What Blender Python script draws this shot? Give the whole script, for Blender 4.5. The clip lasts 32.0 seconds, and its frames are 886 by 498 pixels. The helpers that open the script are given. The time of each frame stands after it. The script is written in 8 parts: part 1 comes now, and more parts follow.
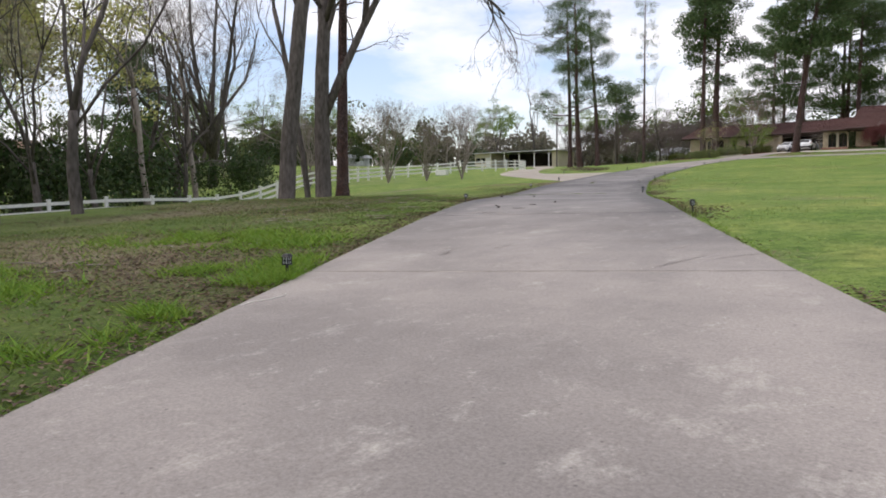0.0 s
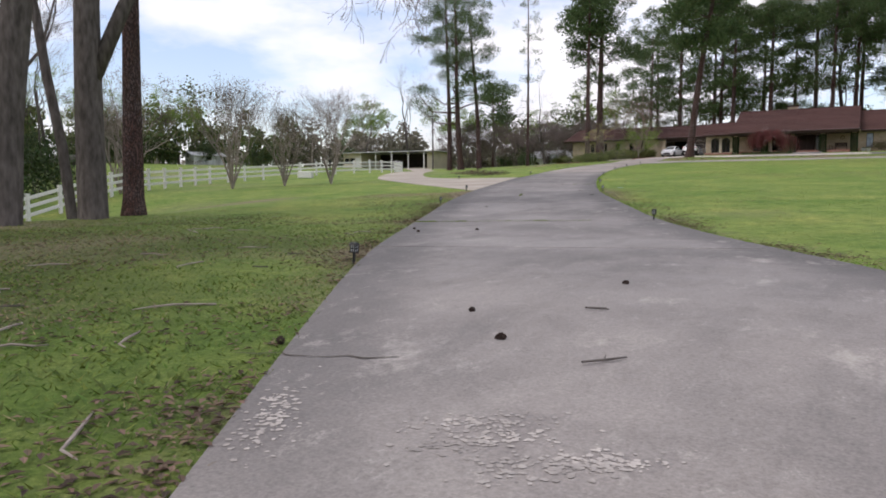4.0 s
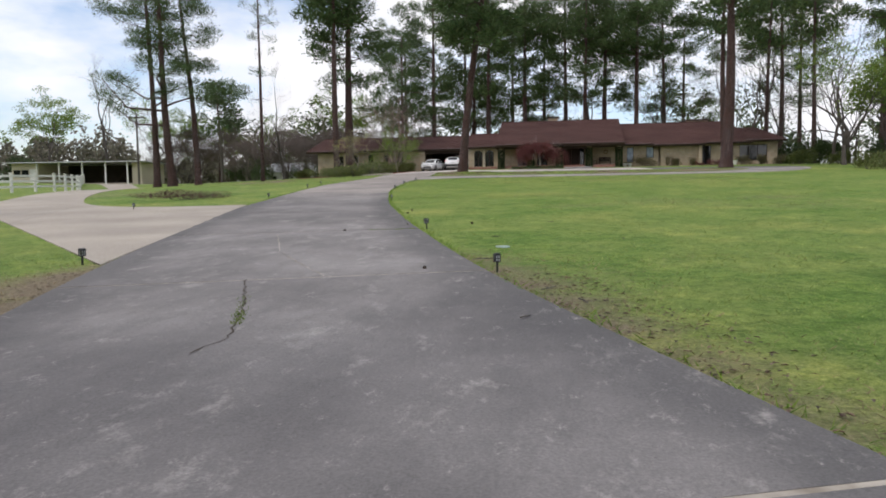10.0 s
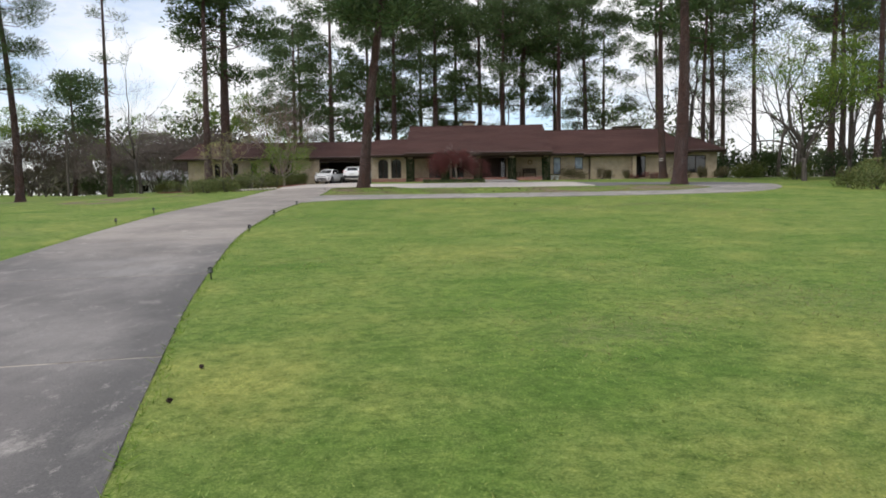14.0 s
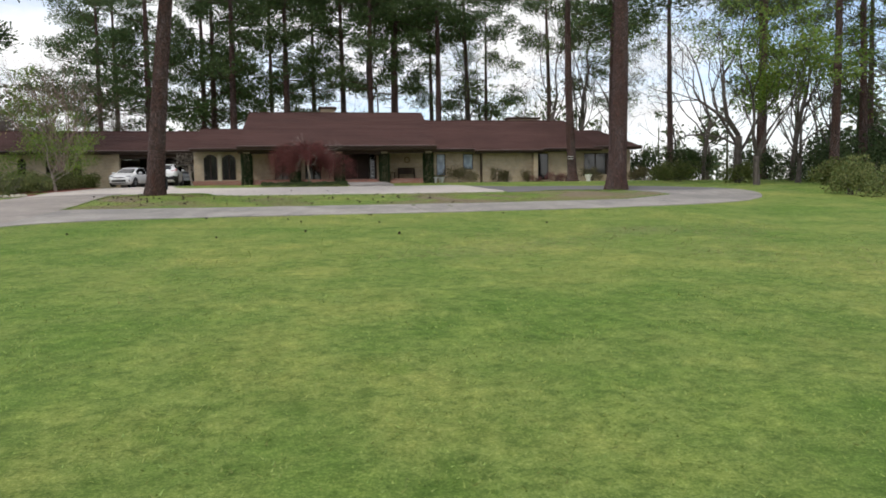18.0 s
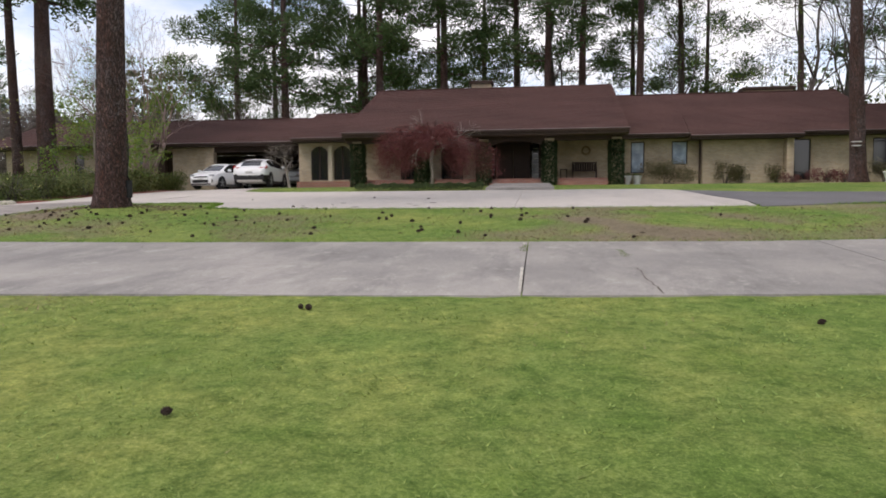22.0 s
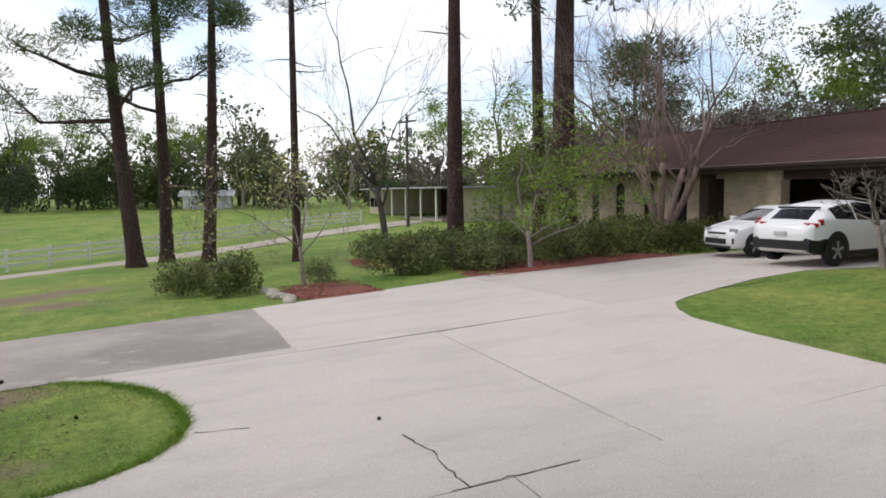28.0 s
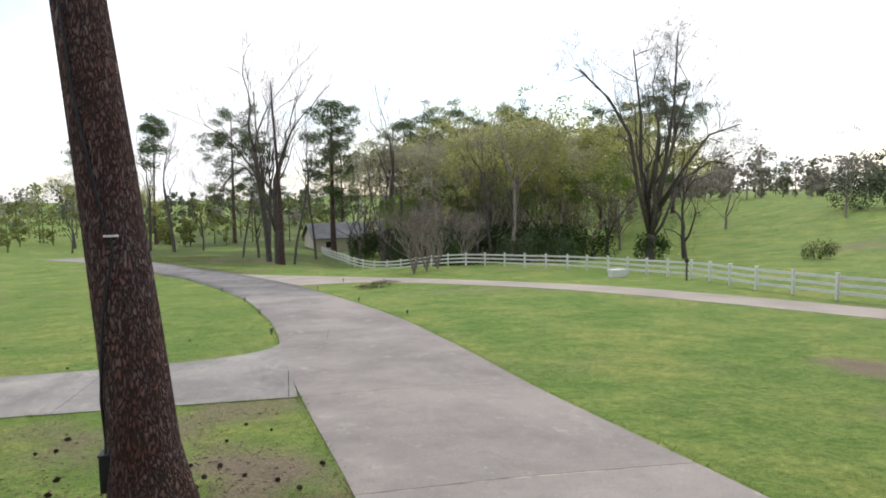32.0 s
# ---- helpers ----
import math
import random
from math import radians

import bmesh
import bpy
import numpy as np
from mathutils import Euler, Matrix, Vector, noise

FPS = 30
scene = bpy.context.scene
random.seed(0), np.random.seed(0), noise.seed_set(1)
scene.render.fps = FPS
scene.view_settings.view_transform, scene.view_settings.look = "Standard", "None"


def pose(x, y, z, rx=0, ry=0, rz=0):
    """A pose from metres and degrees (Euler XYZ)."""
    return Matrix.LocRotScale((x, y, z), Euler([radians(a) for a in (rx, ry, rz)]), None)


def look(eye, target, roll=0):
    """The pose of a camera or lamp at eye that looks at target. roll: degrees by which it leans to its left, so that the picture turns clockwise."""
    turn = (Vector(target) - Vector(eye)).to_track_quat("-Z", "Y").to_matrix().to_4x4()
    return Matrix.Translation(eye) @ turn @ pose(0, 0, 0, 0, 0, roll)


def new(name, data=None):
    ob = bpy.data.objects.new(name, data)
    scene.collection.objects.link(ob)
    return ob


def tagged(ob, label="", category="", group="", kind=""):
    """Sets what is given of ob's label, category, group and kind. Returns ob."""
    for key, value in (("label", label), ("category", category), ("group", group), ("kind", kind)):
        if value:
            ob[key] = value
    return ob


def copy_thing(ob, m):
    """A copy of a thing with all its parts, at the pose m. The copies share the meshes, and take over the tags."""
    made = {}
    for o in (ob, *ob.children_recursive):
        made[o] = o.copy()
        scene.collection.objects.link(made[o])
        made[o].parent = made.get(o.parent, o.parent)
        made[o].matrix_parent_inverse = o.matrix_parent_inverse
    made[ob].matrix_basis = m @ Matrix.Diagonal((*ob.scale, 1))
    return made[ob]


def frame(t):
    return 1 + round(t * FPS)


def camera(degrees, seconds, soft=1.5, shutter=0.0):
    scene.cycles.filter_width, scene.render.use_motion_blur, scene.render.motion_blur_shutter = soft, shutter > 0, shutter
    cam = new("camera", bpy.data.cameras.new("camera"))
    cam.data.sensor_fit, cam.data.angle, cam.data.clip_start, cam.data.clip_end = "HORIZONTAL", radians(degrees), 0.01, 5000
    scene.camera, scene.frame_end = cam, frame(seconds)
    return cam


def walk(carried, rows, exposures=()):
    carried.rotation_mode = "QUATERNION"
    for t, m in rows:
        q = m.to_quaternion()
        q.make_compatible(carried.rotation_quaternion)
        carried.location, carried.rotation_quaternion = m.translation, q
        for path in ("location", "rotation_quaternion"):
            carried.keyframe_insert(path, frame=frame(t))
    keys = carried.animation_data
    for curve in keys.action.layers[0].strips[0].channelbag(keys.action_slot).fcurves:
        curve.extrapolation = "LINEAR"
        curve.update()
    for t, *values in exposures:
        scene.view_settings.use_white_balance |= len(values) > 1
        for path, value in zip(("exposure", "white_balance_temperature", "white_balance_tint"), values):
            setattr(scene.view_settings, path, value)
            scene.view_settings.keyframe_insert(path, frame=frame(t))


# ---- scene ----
cam = camera(64.9, 32.0, 1.8)
PATH = [
    (0, (0.115, -1.409, -0.067), (-1.214, 0.075, -0.248), -0.8),
    (0.5, (-0.949, -0.242, -0.024), (-2.287, 1.233, -0.206), -0.8),
    (1, (-1.938, 0.832, 0.036), (-3.278, 2.305, -0.148), -0.7),
    (1.5, (-2.972, 1.984, 0.228), (-4.315, 3.454, 0.042), -0.6),
    (2, (-4.005, 3.201, 0.296), (-5.273, 4.737, 0.109), -0.6),
    (2.5, (-4.978, 4.315, 0.327), (-6.188, 5.896, 0.139), -0.5),
    (3, (-5.842, 5.332, 0.322), (-7.006, 6.948, 0.135), -0.5),
    (3.5, (-6.638, 6.257, 0.322), (-7.721, 7.929, 0.137), -0.4),
    (4, (-7.377, 7.208, 0.306), (-8.401, 8.916, 0.124), -0.3),
    (4.5, (-8.05, 8.108, 0.292), (-8.899, 9.91, 0.115), -0.1),
    (6.5, (-10.933, 12.897, 0.268), (-11.753, 14.714, 0.107), -0.5),
    (7, (-11.578, 14.19, 0.292), (-12.334, 16.035, 0.132), -0.6),
    (7.5, (-12.241, 15.603, 0.31), (-12.913, 17.479, 0.152), -0.5),
    (8, (-12.853, 17.071, 0.356), (-13.475, 18.965, 0.199), -0.6),
    (8.5, (-13.434, 18.672, 0.435), (-13.947, 20.599, 0.28), -0.7),
    (9, (-13.925, 20.323, 0.528), (-14.289, 22.284, 0.375), -0.7),
    (9.5, (-14.35, 22.024, 0.718), (-14.7, 23.987, 0.565), -0.7),
    (10, (-14.729, 23.734, 0.98), (-15.065, 25.7, 0.83), -0.7),
    (10.5, (-15.034, 25.209, 1.342), (-15.359, 27.177, 1.189), -1.1),
    (11, (-15.3, 26.899, 1.681), (-15.547, 28.878, 1.534), -0.8),
    (11.5, (-15.558, 28.539, 1.975), (-15.637, 30.532, 1.832), -0.7),
    (12, (-15.736, 29.943, 2.078), (-15.817, 31.937, 1.938), -0.6),
    (12.5, (-15.89, 31.345, 2.107), (-15.972, 33.338, 1.966), -0.7),
    (13, (-16.048, 32.949, 2.128), (-16.11, 34.943, 1.987), -0.8),
    (13.5, (-16.162, 34.589, 2.187), (-16.226, 36.583, 2.046), -0.8),
    (14, (-16.246, 36.347, 2.264), (-16.312, 38.341, 2.123), -0.7),
    (14.5, (-16.301, 38.188, 2.321), (-16.368, 40.182, 2.182), -0.7),
    (15, (-16.328, 40.082, 2.385), (-16.351, 42.077, 2.246), -0.6),
    (15.5, (-16.403, 41.805, 2.514), (-16.254, 43.794, 2.373), -0.7),
    (17.5, (-15.848, 50.502, 2.736), (-15.539, 52.473, 2.593), -0.8),
    (18, (-15.453, 52.547, 2.801), (-15.148, 54.518, 2.659), -0.9),
    (18.5, (-15.086, 54.588, 2.874), (-14.802, 56.563, 2.732), -0.9),
    (19, (-14.696, 56.68, 2.917), (-14.443, 58.659, 2.776), -0.8),
    (19.5, (-14.273, 58.7, 2.963), (-14.064, 60.684, 2.824), -0.7),
    (20, (-13.826, 60.734, 3.028), (-13.658, 62.723, 2.891), -0.7),
    (20.5, (-13.393, 62.744, 3.086), (-13.294, 64.737, 2.949), -0.7),
    (21, (-12.992, 64.777, 3.152), (-13.006, 66.773, 3.015), -0.6),
    (21.5, (-12.605, 66.807, 3.211), (-12.764, 68.796, 3.075), -0.5),
    (22, (-12.238, 68.879, 3.302), (-12.509, 70.856, 3.164), -0.4),
    (22.5, (-11.947, 70.918, 3.396), (-12.31, 72.88, 3.257), -0.15),
    (23, (-11.72, 72.943, 3.535), (-12.219, 74.875, 3.395), 0.1),
    (23.5, (-11.549, 74.99, 3.695), (-12.202, 76.875, 3.56), 0.2),
    (24, (-11.38, 76.616, 4.03), (-12.197, 78.437, 3.896), 0.0),
    (24.5, (-11.223, 78.233, 4.541), (-12.166, 79.99, 4.391), 0.1),
    (26.5, (-12.341, 84.34, 5.429), (-13.596, 85.89, 5.269), -0.4),
    (27, (-13.033, 86.095, 5.639), (-14.448, 87.5, 5.48), -0.6),
    (27.5, (-13.771, 87.784, 5.795), (-15.389, 88.949, 5.641), -0.5),
    (28, (-14.491, 89.345, 5.918), (-16.333, 90.106, 5.759), -0.6),
    (28.5, (-15.328, 90.755, 5.995), (-17.295, 91.081, 5.838), -0.7),
    (29, (-16.345, 92.05, 6.089), (-18.335, 91.923, 5.933), -0.8),
    (29.5, (-17.498, 93.152, 6.182), (-19.405, 92.572, 6.026), -0.5),
    (30, (-18.849, 94.055, 6.257), (-20.567, 93.043, 6.098), -0.6),
    (30.5, (-20.356, 94.703, 6.34), (-21.787, 93.316, 6.181), -0.5),
    (31, (-21.993, 94.898, 6.465), (-23.095, 93.236, 6.304), -0.9),
    (31.5, (-23.574, 94.79, 6.635), (-24.335, 92.948, 6.479), -1.2),
    (32, (-25.217, 94.772, 6.864), (-25.647, 92.825, 6.704), -0.8),
]
walk(cam, [(t, look(eye, target, roll)) for t, eye, target, roll in PATH], [(0, -0.09, 6450, 15), (4, -0.12, 6420, 17), (9, -0.18, 6400, 14), (13, -0.15, 6420, 11), (19, -0.08, 6520, 10), (21, -0.08, 6520, 12), (23, -0.04, 6480, 17), (26.5, 0.05, 6500, 13), (28, -0.04, 6380, 13), (29.3, -0.1, 6380, 13), (31, 0.05, 6380, 11), (32, 0.04, 6380, 11)])

# ---- sky and sun ----
SUN_ELEV, SUN_AZ = radians(52), radians(215)  # azimuth clockwise from +y
world = bpy.data.worlds.new("sky")
scene.world = world
world.use_nodes = True
wn, wl = world.node_tree.nodes, world.node_tree.links
wn.clear()
w_out = wn.new("ShaderNodeOutputWorld")
w_bg = wn.new("ShaderNodeBackground")
w_sky = wn.new("ShaderNodeTexSky")
w_sky.sky_type, w_sky.sun_disc = "NISHITA", False
w_sky.sun_elevation, w_sky.sun_rotation = SUN_ELEV, SUN_AZ
w_sky.air_density, w_sky.dust_density = 1.0, 1.5
w_tc = wn.new("ShaderNodeTexCoord")
w_map = wn.new("ShaderNodeMapping")
w_map.inputs["Scale"].default_value = (1.0, 1.0, 2.6)
w_noise = wn.new("ShaderNodeTexNoise")
w_noise.inputs["Scale"].default_value = 2.3
w_noise.inputs["Detail"].default_value = 7
w_noise.inputs["Roughness"].default_value = 0.55
w_ramp = wn.new("ShaderNodeValToRGB")
w_ramp.color_ramp.elements[0].position, w_ramp.color_ramp.elements[1].position = 0.4, 0.56
w_ramp.color_ramp.elements[0].color = (0.22, 0.22, 0.22, 1)
w_noise2 = wn.new("ShaderNodeTexNoise")
w_noise2.inputs["Scale"].default_value = 5.0
w_noise2.inputs["Detail"].default_value = 5
w_shade = wn.new("ShaderNodeValToRGB")
w_shade.color_ramp.elements[0].color = (10.2, 10.3, 10.5, 1)
w_shade.color_ramp.elements[1].color = (13.2, 13.2, 13.2, 1)
w_hsv = wn.new("ShaderNodeHueSaturation")
w_hsv.inputs["Saturation"].default_value, w_hsv.inputs["Value"].default_value = 1.15, 2.0
w_mix = wn.new("ShaderNodeMixRGB")
wl.new(w_tc.outputs["Generated"], w_map.inputs["Vector"])
wl.new(w_map.outputs[0], w_noise.inputs["Vector"])
wl.new(w_map.outputs[0], w_noise2.inputs["Vector"])
wl.new(w_noise.outputs["Fac"], w_ramp.inputs[0])
wl.new(w_noise2.outputs["Fac"], w_shade.inputs[0])
wl.new(w_ramp.outputs[0], w_mix.inputs[0])
wl.new(w_sky.outputs[0], w_hsv.inputs["Color"])
wl.new(w_hsv.outputs[0], w_mix.inputs[1])
wl.new(w_shade.outputs[0], w_mix.inputs[2])
wl.new(w_mix.outputs[0], w_bg.inputs[0])
w_bg.inputs[1].default_value = 0.105
wl.new(w_bg.outputs[0], w_out.inputs[0])
sun = new("sun", bpy.data.lights.new("sun", "SUN"))
sun.data.energy, sun.data.angle, sun.data.color = 1.15, radians(14), (1.0, 0.95, 0.88)
sun.matrix_world = look((0, 0, 60), Vector((0, 0, 60)) - Vector((math.sin(SUN_AZ) * math.cos(SUN_ELEV), math.cos(SUN_AZ) * math.cos(SUN_ELEV), math.sin(SUN_ELEV))))
scene.view_settings.exposure = 0.0


# ---- materials ----
def material(name, base, dark=None, scale=8.0, rough=0.8, bump=0.2, metal=0.0, big=0.35, big_scale=0.4, spec=0.3, stretch=(1, 1, 1), rand=0.0, detail=6.0):
    """Two-scale mottled surface: fine grain between dark and base, broad patches, fine relief; rand varies whole objects."""
    m = bpy.data.materials.new(name)
    m.use_nodes = True
    n, l = m.node_tree.nodes, m.node_tree.links
    b = n["Principled BSDF"]
    dark = dark or tuple(c * 0.65 for c in base)
    tc, mp = n.new("ShaderNodeTexCoord"), n.new("ShaderNodeMapping")
    mp.inputs["Scale"].default_value = stretch
    l.new(tc.outputs["Object"], mp.inputs["Vector"])
    fine, wide = n.new("ShaderNodeTexNoise"), n.new("ShaderNodeTexNoise")
    fine.inputs["Scale"].default_value, fine.inputs["Detail"].default_value = scale, detail
    wide.inputs["Scale"].default_value, wide.inputs["Detail"].default_value = big_scale, 4
    l.new(mp.outputs[0], fine.inputs["Vector"])
    l.new(mp.outputs[0], wide.inputs["Vector"])
    ramp = n.new("ShaderNodeValToRGB")
    ramp.color_ramp.elements[0].position, ramp.color_ramp.elements[1].position = 0.3, 0.7
    ramp.color_ramp.elements[0].color, ramp.color_ramp.elements[1].color = (*dark, 1), (*base, 1)
    l.new(fine.outputs["Fac"], ramp.inputs[0])
    val = n.new("ShaderNodeMapRange")
    val.inputs["From Min"].default_value, val.inputs["From Max"].default_value = 0.3, 0.7
    val.inputs["To Min"].default_value, val.inputs["To Max"].default_value = 1 - big, 1 + big
    l.new(wide.outputs["Fac"], val.inputs["Value"])
    hsv = n.new("ShaderNodeHueSaturation")
    l.new(ramp.outputs[0], hsv.inputs["Color"])
    value = val.outputs[0]
    if rand:
        info, rr, mul = n.new("ShaderNodeObjectInfo"), n.new("ShaderNodeMapRange"), n.new("ShaderNodeMath")
        rr.inputs["To Min"].default_value, rr.inputs["To Max"].default_value = 1 - rand, 1 + rand
        mul.operation = "MULTIPLY"
        l.new(info.outputs["Random"], rr.inputs["Value"])
        l.new(value, mul.inputs[0])
        l.new(rr.outputs[0], mul.inputs[1])
        value = mul.outputs[0]
    l.new(value, hsv.inputs["Value"])
    l.new(hsv.outputs[0], b.inputs["Base Color"])
    b.inputs["Roughness"].default_value, b.inputs["Metallic"].default_value = rough, metal
    b.inputs["Specular IOR Level"].default_value = spec
    if bump:
        bp = n.new("ShaderNodeBump")
        bp.inputs["Strength"].default_value, bp.inputs["Distance"].default_value = bump, 0.02
        l.new(fine.outputs["Fac"], bp.inputs["Height"])
        l.new(bp.outputs[0], b.inputs["Normal"])
    return m


def leafy(name, base, spread=0.35, hue=0.03, trans=0.25):
    """Foliage: each leaf of the mesh differs a little, and lets some light through."""
    m = bpy.data.materials.new(name)
    m.use_nodes = True
    n, l = m.node_tree.nodes, m.node_tree.links
    b = n["Principled BSDF"]
    geo, hsv = n.new("ShaderNodeNewGeometry"), n.new("ShaderNodeHueSaturation")
    hsv.inputs["Color"].default_value = (*base, 1)
    v, h = n.new("ShaderNodeMapRange"), n.new("ShaderNodeMapRange")
    v.inputs["To Min"].default_value, v.inputs["To Max"].default_value = 1 - spread, 1 + spread
    h.inputs["To Min"].default_value, h.inputs["To Max"].default_value = 0.5 - hue, 0.5 + hue
    mul = n.new("ShaderNodeMath")
    mul.operation = "MULTIPLY"
    mul.inputs[1].default_value = 7.31
    fr = n.new("ShaderNodeMath")
    fr.operation = "FRACT"
    l.new(geo.outputs["Random Per Island"], v.inputs["Value"])
    l.new(geo.outputs["Random Per Island"], mul.inputs[0])
    l.new(mul.outputs[0], fr.inputs[0])
    l.new(fr.outputs[0], h.inputs["Value"])
    l.new(v.outputs[0], hsv.inputs["Value"])
    l.new(h.outputs[0], hsv.inputs["Hue"])
    l.new(hsv.outputs[0], b.inputs["Base Color"])
    b.inputs["Roughness"].default_value = 0.6
    b.inputs["Specular IOR Level"].default_value = 0.25
    tr, mx = n.new("ShaderNodeBsdfTranslucent"), n.new("ShaderNodeMixShader")
    l.new(hsv.outputs[0], tr.inputs["Color"])
    mx.inputs[0].default_value = trans
    l.new(b.outputs[0], mx.inputs[1])
    l.new(tr.outputs[0], mx.inputs[2])
    l.new(mx.outputs[0], n["Material Output"].inputs["Surface"])
    return m


def grass_material(name):
    """Lawn: mown green with yellowed and bare patches at metre scale and blades at fine scale."""
    m = bpy.data.materials.new(name)
    m.use_nodes = True
    n, l = m.node_tree.nodes, m.node_tree.links
    b = n["Principled BSDF"]
    tc = n.new("ShaderNodeTexCoord")

    def noise_tex(scale, detail, rough=0.6):
        t = n.new("ShaderNodeTexNoise")
        t.inputs["Scale"].default_value, t.inputs["Detail"].default_value, t.inputs["Roughness"].default_value = scale, detail, rough
        l.new(tc.outputs["Object"], t.inputs["Vector"])
        return t.outputs["Fac"]

    def ramp(fac, *stops):
        r = n.new("ShaderNodeValToRGB")
        e = r.color_ramp.elements
        while len(e) < len(stops):
            e.new(0.5)
        for el, (p, c) in zip(e, stops):
            el.position, el.color = p, (*c, 1)
        l.new(fac, r.inputs[0])
        return r.outputs[0]

    def mix(fac, a, c, mode="MIX"):
        x = n.new("ShaderNodeMixRGB")
        x.blend_type = mode
        if isinstance(fac, float):
            x.inputs[0].default_value = fac
        else:
            l.new(fac, x.inputs[0])
        l.new(a, x.inputs[1])
        l.new(c, x.inputs[2])
        return x.outputs[0]

    green = ramp(noise_tex(42, 8, 0.9), (0.32, (0.07, 0.108, 0.02)), (0.5, (0.168, 0.229, 0.054)), (0.66, (0.345, 0.39, 0.135)))
    tone = ramp(noise_tex(0.3, 6, 0.65), (0.36, (0.68, 0.86, 0.62)), (0.5, (0.95, 1.0, 0.92)), (0.64, (1.3, 1.15, 1.15)))
    green = mix(1.0, green, tone, "MULTIPLY")
    patch = ramp(noise_tex(1.3, 7, 0.75), (0.36, (0.74, 0.84, 0.68)), (0.5, (1.0, 1.0, 1.0)), (0.64, (1.3, 1.2, 1.2)))
    green = mix(1.0, green, patch, "MULTIPLY")
    fleck = ramp(noise_tex(6.0, 9, 0.85), (0.36, (0.45, 0.53, 0.4)), (0.5, (0.97, 0.98, 0.95)), (0.64, (1.4, 1.32, 1.35)))
    green = mix(1.0, green, fleck, "MULTIPLY")
    dark_turf = n.new("ShaderNodeAttribute")
    dark_turf.attribute_name = "dark_turf"
    dark_green = ramp(noise_tex(20, 9, 0.9), (0.34, (0.018, 0.022, 0.01)), (0.5, (0.06, 0.085, 0.02)), (0.64, (0.17, 0.22, 0.05)), (0.74, (0.26, 0.24, 0.16)))
    dark_green = mix(1.0, dark_green, patch, "MULTIPLY")
    green = mix(dark_turf.outputs["Fac"], green, dark_green)
    straw = ramp(noise_tex(24, 7, 0.8), (0.3, (0.07, 0.056, 0.037)), (0.5, (0.205, 0.165, 0.108)), (0.7, (0.4, 0.325, 0.225)))
    att = n.new("ShaderNodeAttribute")
    att.attribute_name = "dry"
    add, rag = n.new("ShaderNodeMath"), n.new("ShaderNodeMapRange")
    add.operation = "ADD"
    rag.inputs["From Min"].default_value, rag.inputs["From Max"].default_value = 0.76, 1.3
    l.new(att.outputs["Fac"], add.inputs[0])
    l.new(noise_tex(5.5, 9, 0.85), add.inputs[1])
    l.new(add.outputs[0], rag.inputs["Value"])
    col = mix(rag.outputs[0], green, straw)
    mould = ramp(noise_tex(18, 8, 0.85), (0.35, (0.03, 0.024, 0.014)), (0.6, (0.09, 0.07, 0.04)), (0.7, (0.22, 0.18, 0.12)))
    deep, rot = n.new("ShaderNodeMath"), n.new("ShaderNodeMapRange")
    deep.operation = "ADD"
    l.new(att.outputs["Fac"], deep.inputs[0])
    l.new(noise_tex(9.0, 8, 0.85), deep.inputs[1])
    rot.inputs["From Min"].default_value, rot.inputs["From Max"].default_value = 1.4, 2.0
    l.new(deep.outputs[0], rot.inputs["Value"])
    col = mix(rot.outputs[0], col, mould)
    l.new(col, b.inputs["Base Color"])
    b.inputs["Roughness"].default_value, b.inputs["Specular IOR Level"].default_value = 0.85, 0.15
    bp = n.new("ShaderNodeBump")
    bp.inputs["Strength"].default_value, bp.inputs["Distance"].default_value = 0.6, 0.03
    l.new(noise_tex(38, 7, 0.85), bp.inputs["Height"])
    l.new(bp.outputs[0], b.inputs["Normal"])
    return m


def brick_material(name, c1, c2, mortar, bw=0.2, bh=0.067):
    m = bpy.data.materials.new(name)
    m.use_nodes = True
    n, l = m.node_tree.nodes, m.node_tree.links
    b = n["Principled BSDF"]
    tc, sep, add, comb = n.new("ShaderNodeTexCoord"), n.new("ShaderNodeSeparateXYZ"), n.new("ShaderNodeMath"), n.new("ShaderNodeCombineXYZ")
    l.new(tc.outputs["Object"], sep.inputs[0])
    l.new(sep.outputs["X"], add.inputs[0])
    l.new(sep.outputs["Y"], add.inputs[1])
    l.new(add.outputs[0], comb.inputs["X"])
    l.new(sep.outputs["Z"], comb.inputs["Y"])
    br = n.new("ShaderNodeTexBrick")
    br.inputs["Scale"].default_value = 1.0
    br.inputs["Brick Width"].default_value, br.inputs["Row Height"].default_value, br.inputs["Mortar Size"].default_value = bw, bh, 0.006
    br.inputs["Color1"].default_value, br.inputs["Color2"].default_value, br.inputs["Mortar"].default_value = (*c1, 1), (*c2, 1), (*mortar, 1)
    l.new(comb.outputs[0], br.inputs["Vector"])
    ns, mx = n.new("ShaderNodeTexNoise"), n.new("ShaderNodeMixRGB")
    ns.inputs["Scale"].default_value, ns.inputs["Detail"].default_value = 1.7, 6
    mx.blend_type, mx.inputs[0].default_value = "OVERLAY", 0.35
    l.new(tc.outputs["Object"], ns.inputs["Vector"])
    l.new(br.outputs["Color"], mx.inputs[1])
    l.new(ns.outputs["Fac"], mx.inputs[2])
    l.new(mx.outputs[0], b.inputs["Base Color"])
    b.inputs["Roughness"].default_value = 0.9
    bp = n.new("ShaderNodeBump")
    bp.inputs["Strength"].default_value, bp.inputs["Distance"].default_value, bp.invert = 0.5, 0.01, True
    l.new(br.outputs["Fac"], bp.inputs["Height"])
    l.new(bp.outputs[0], b.inputs["Normal"])
    return m


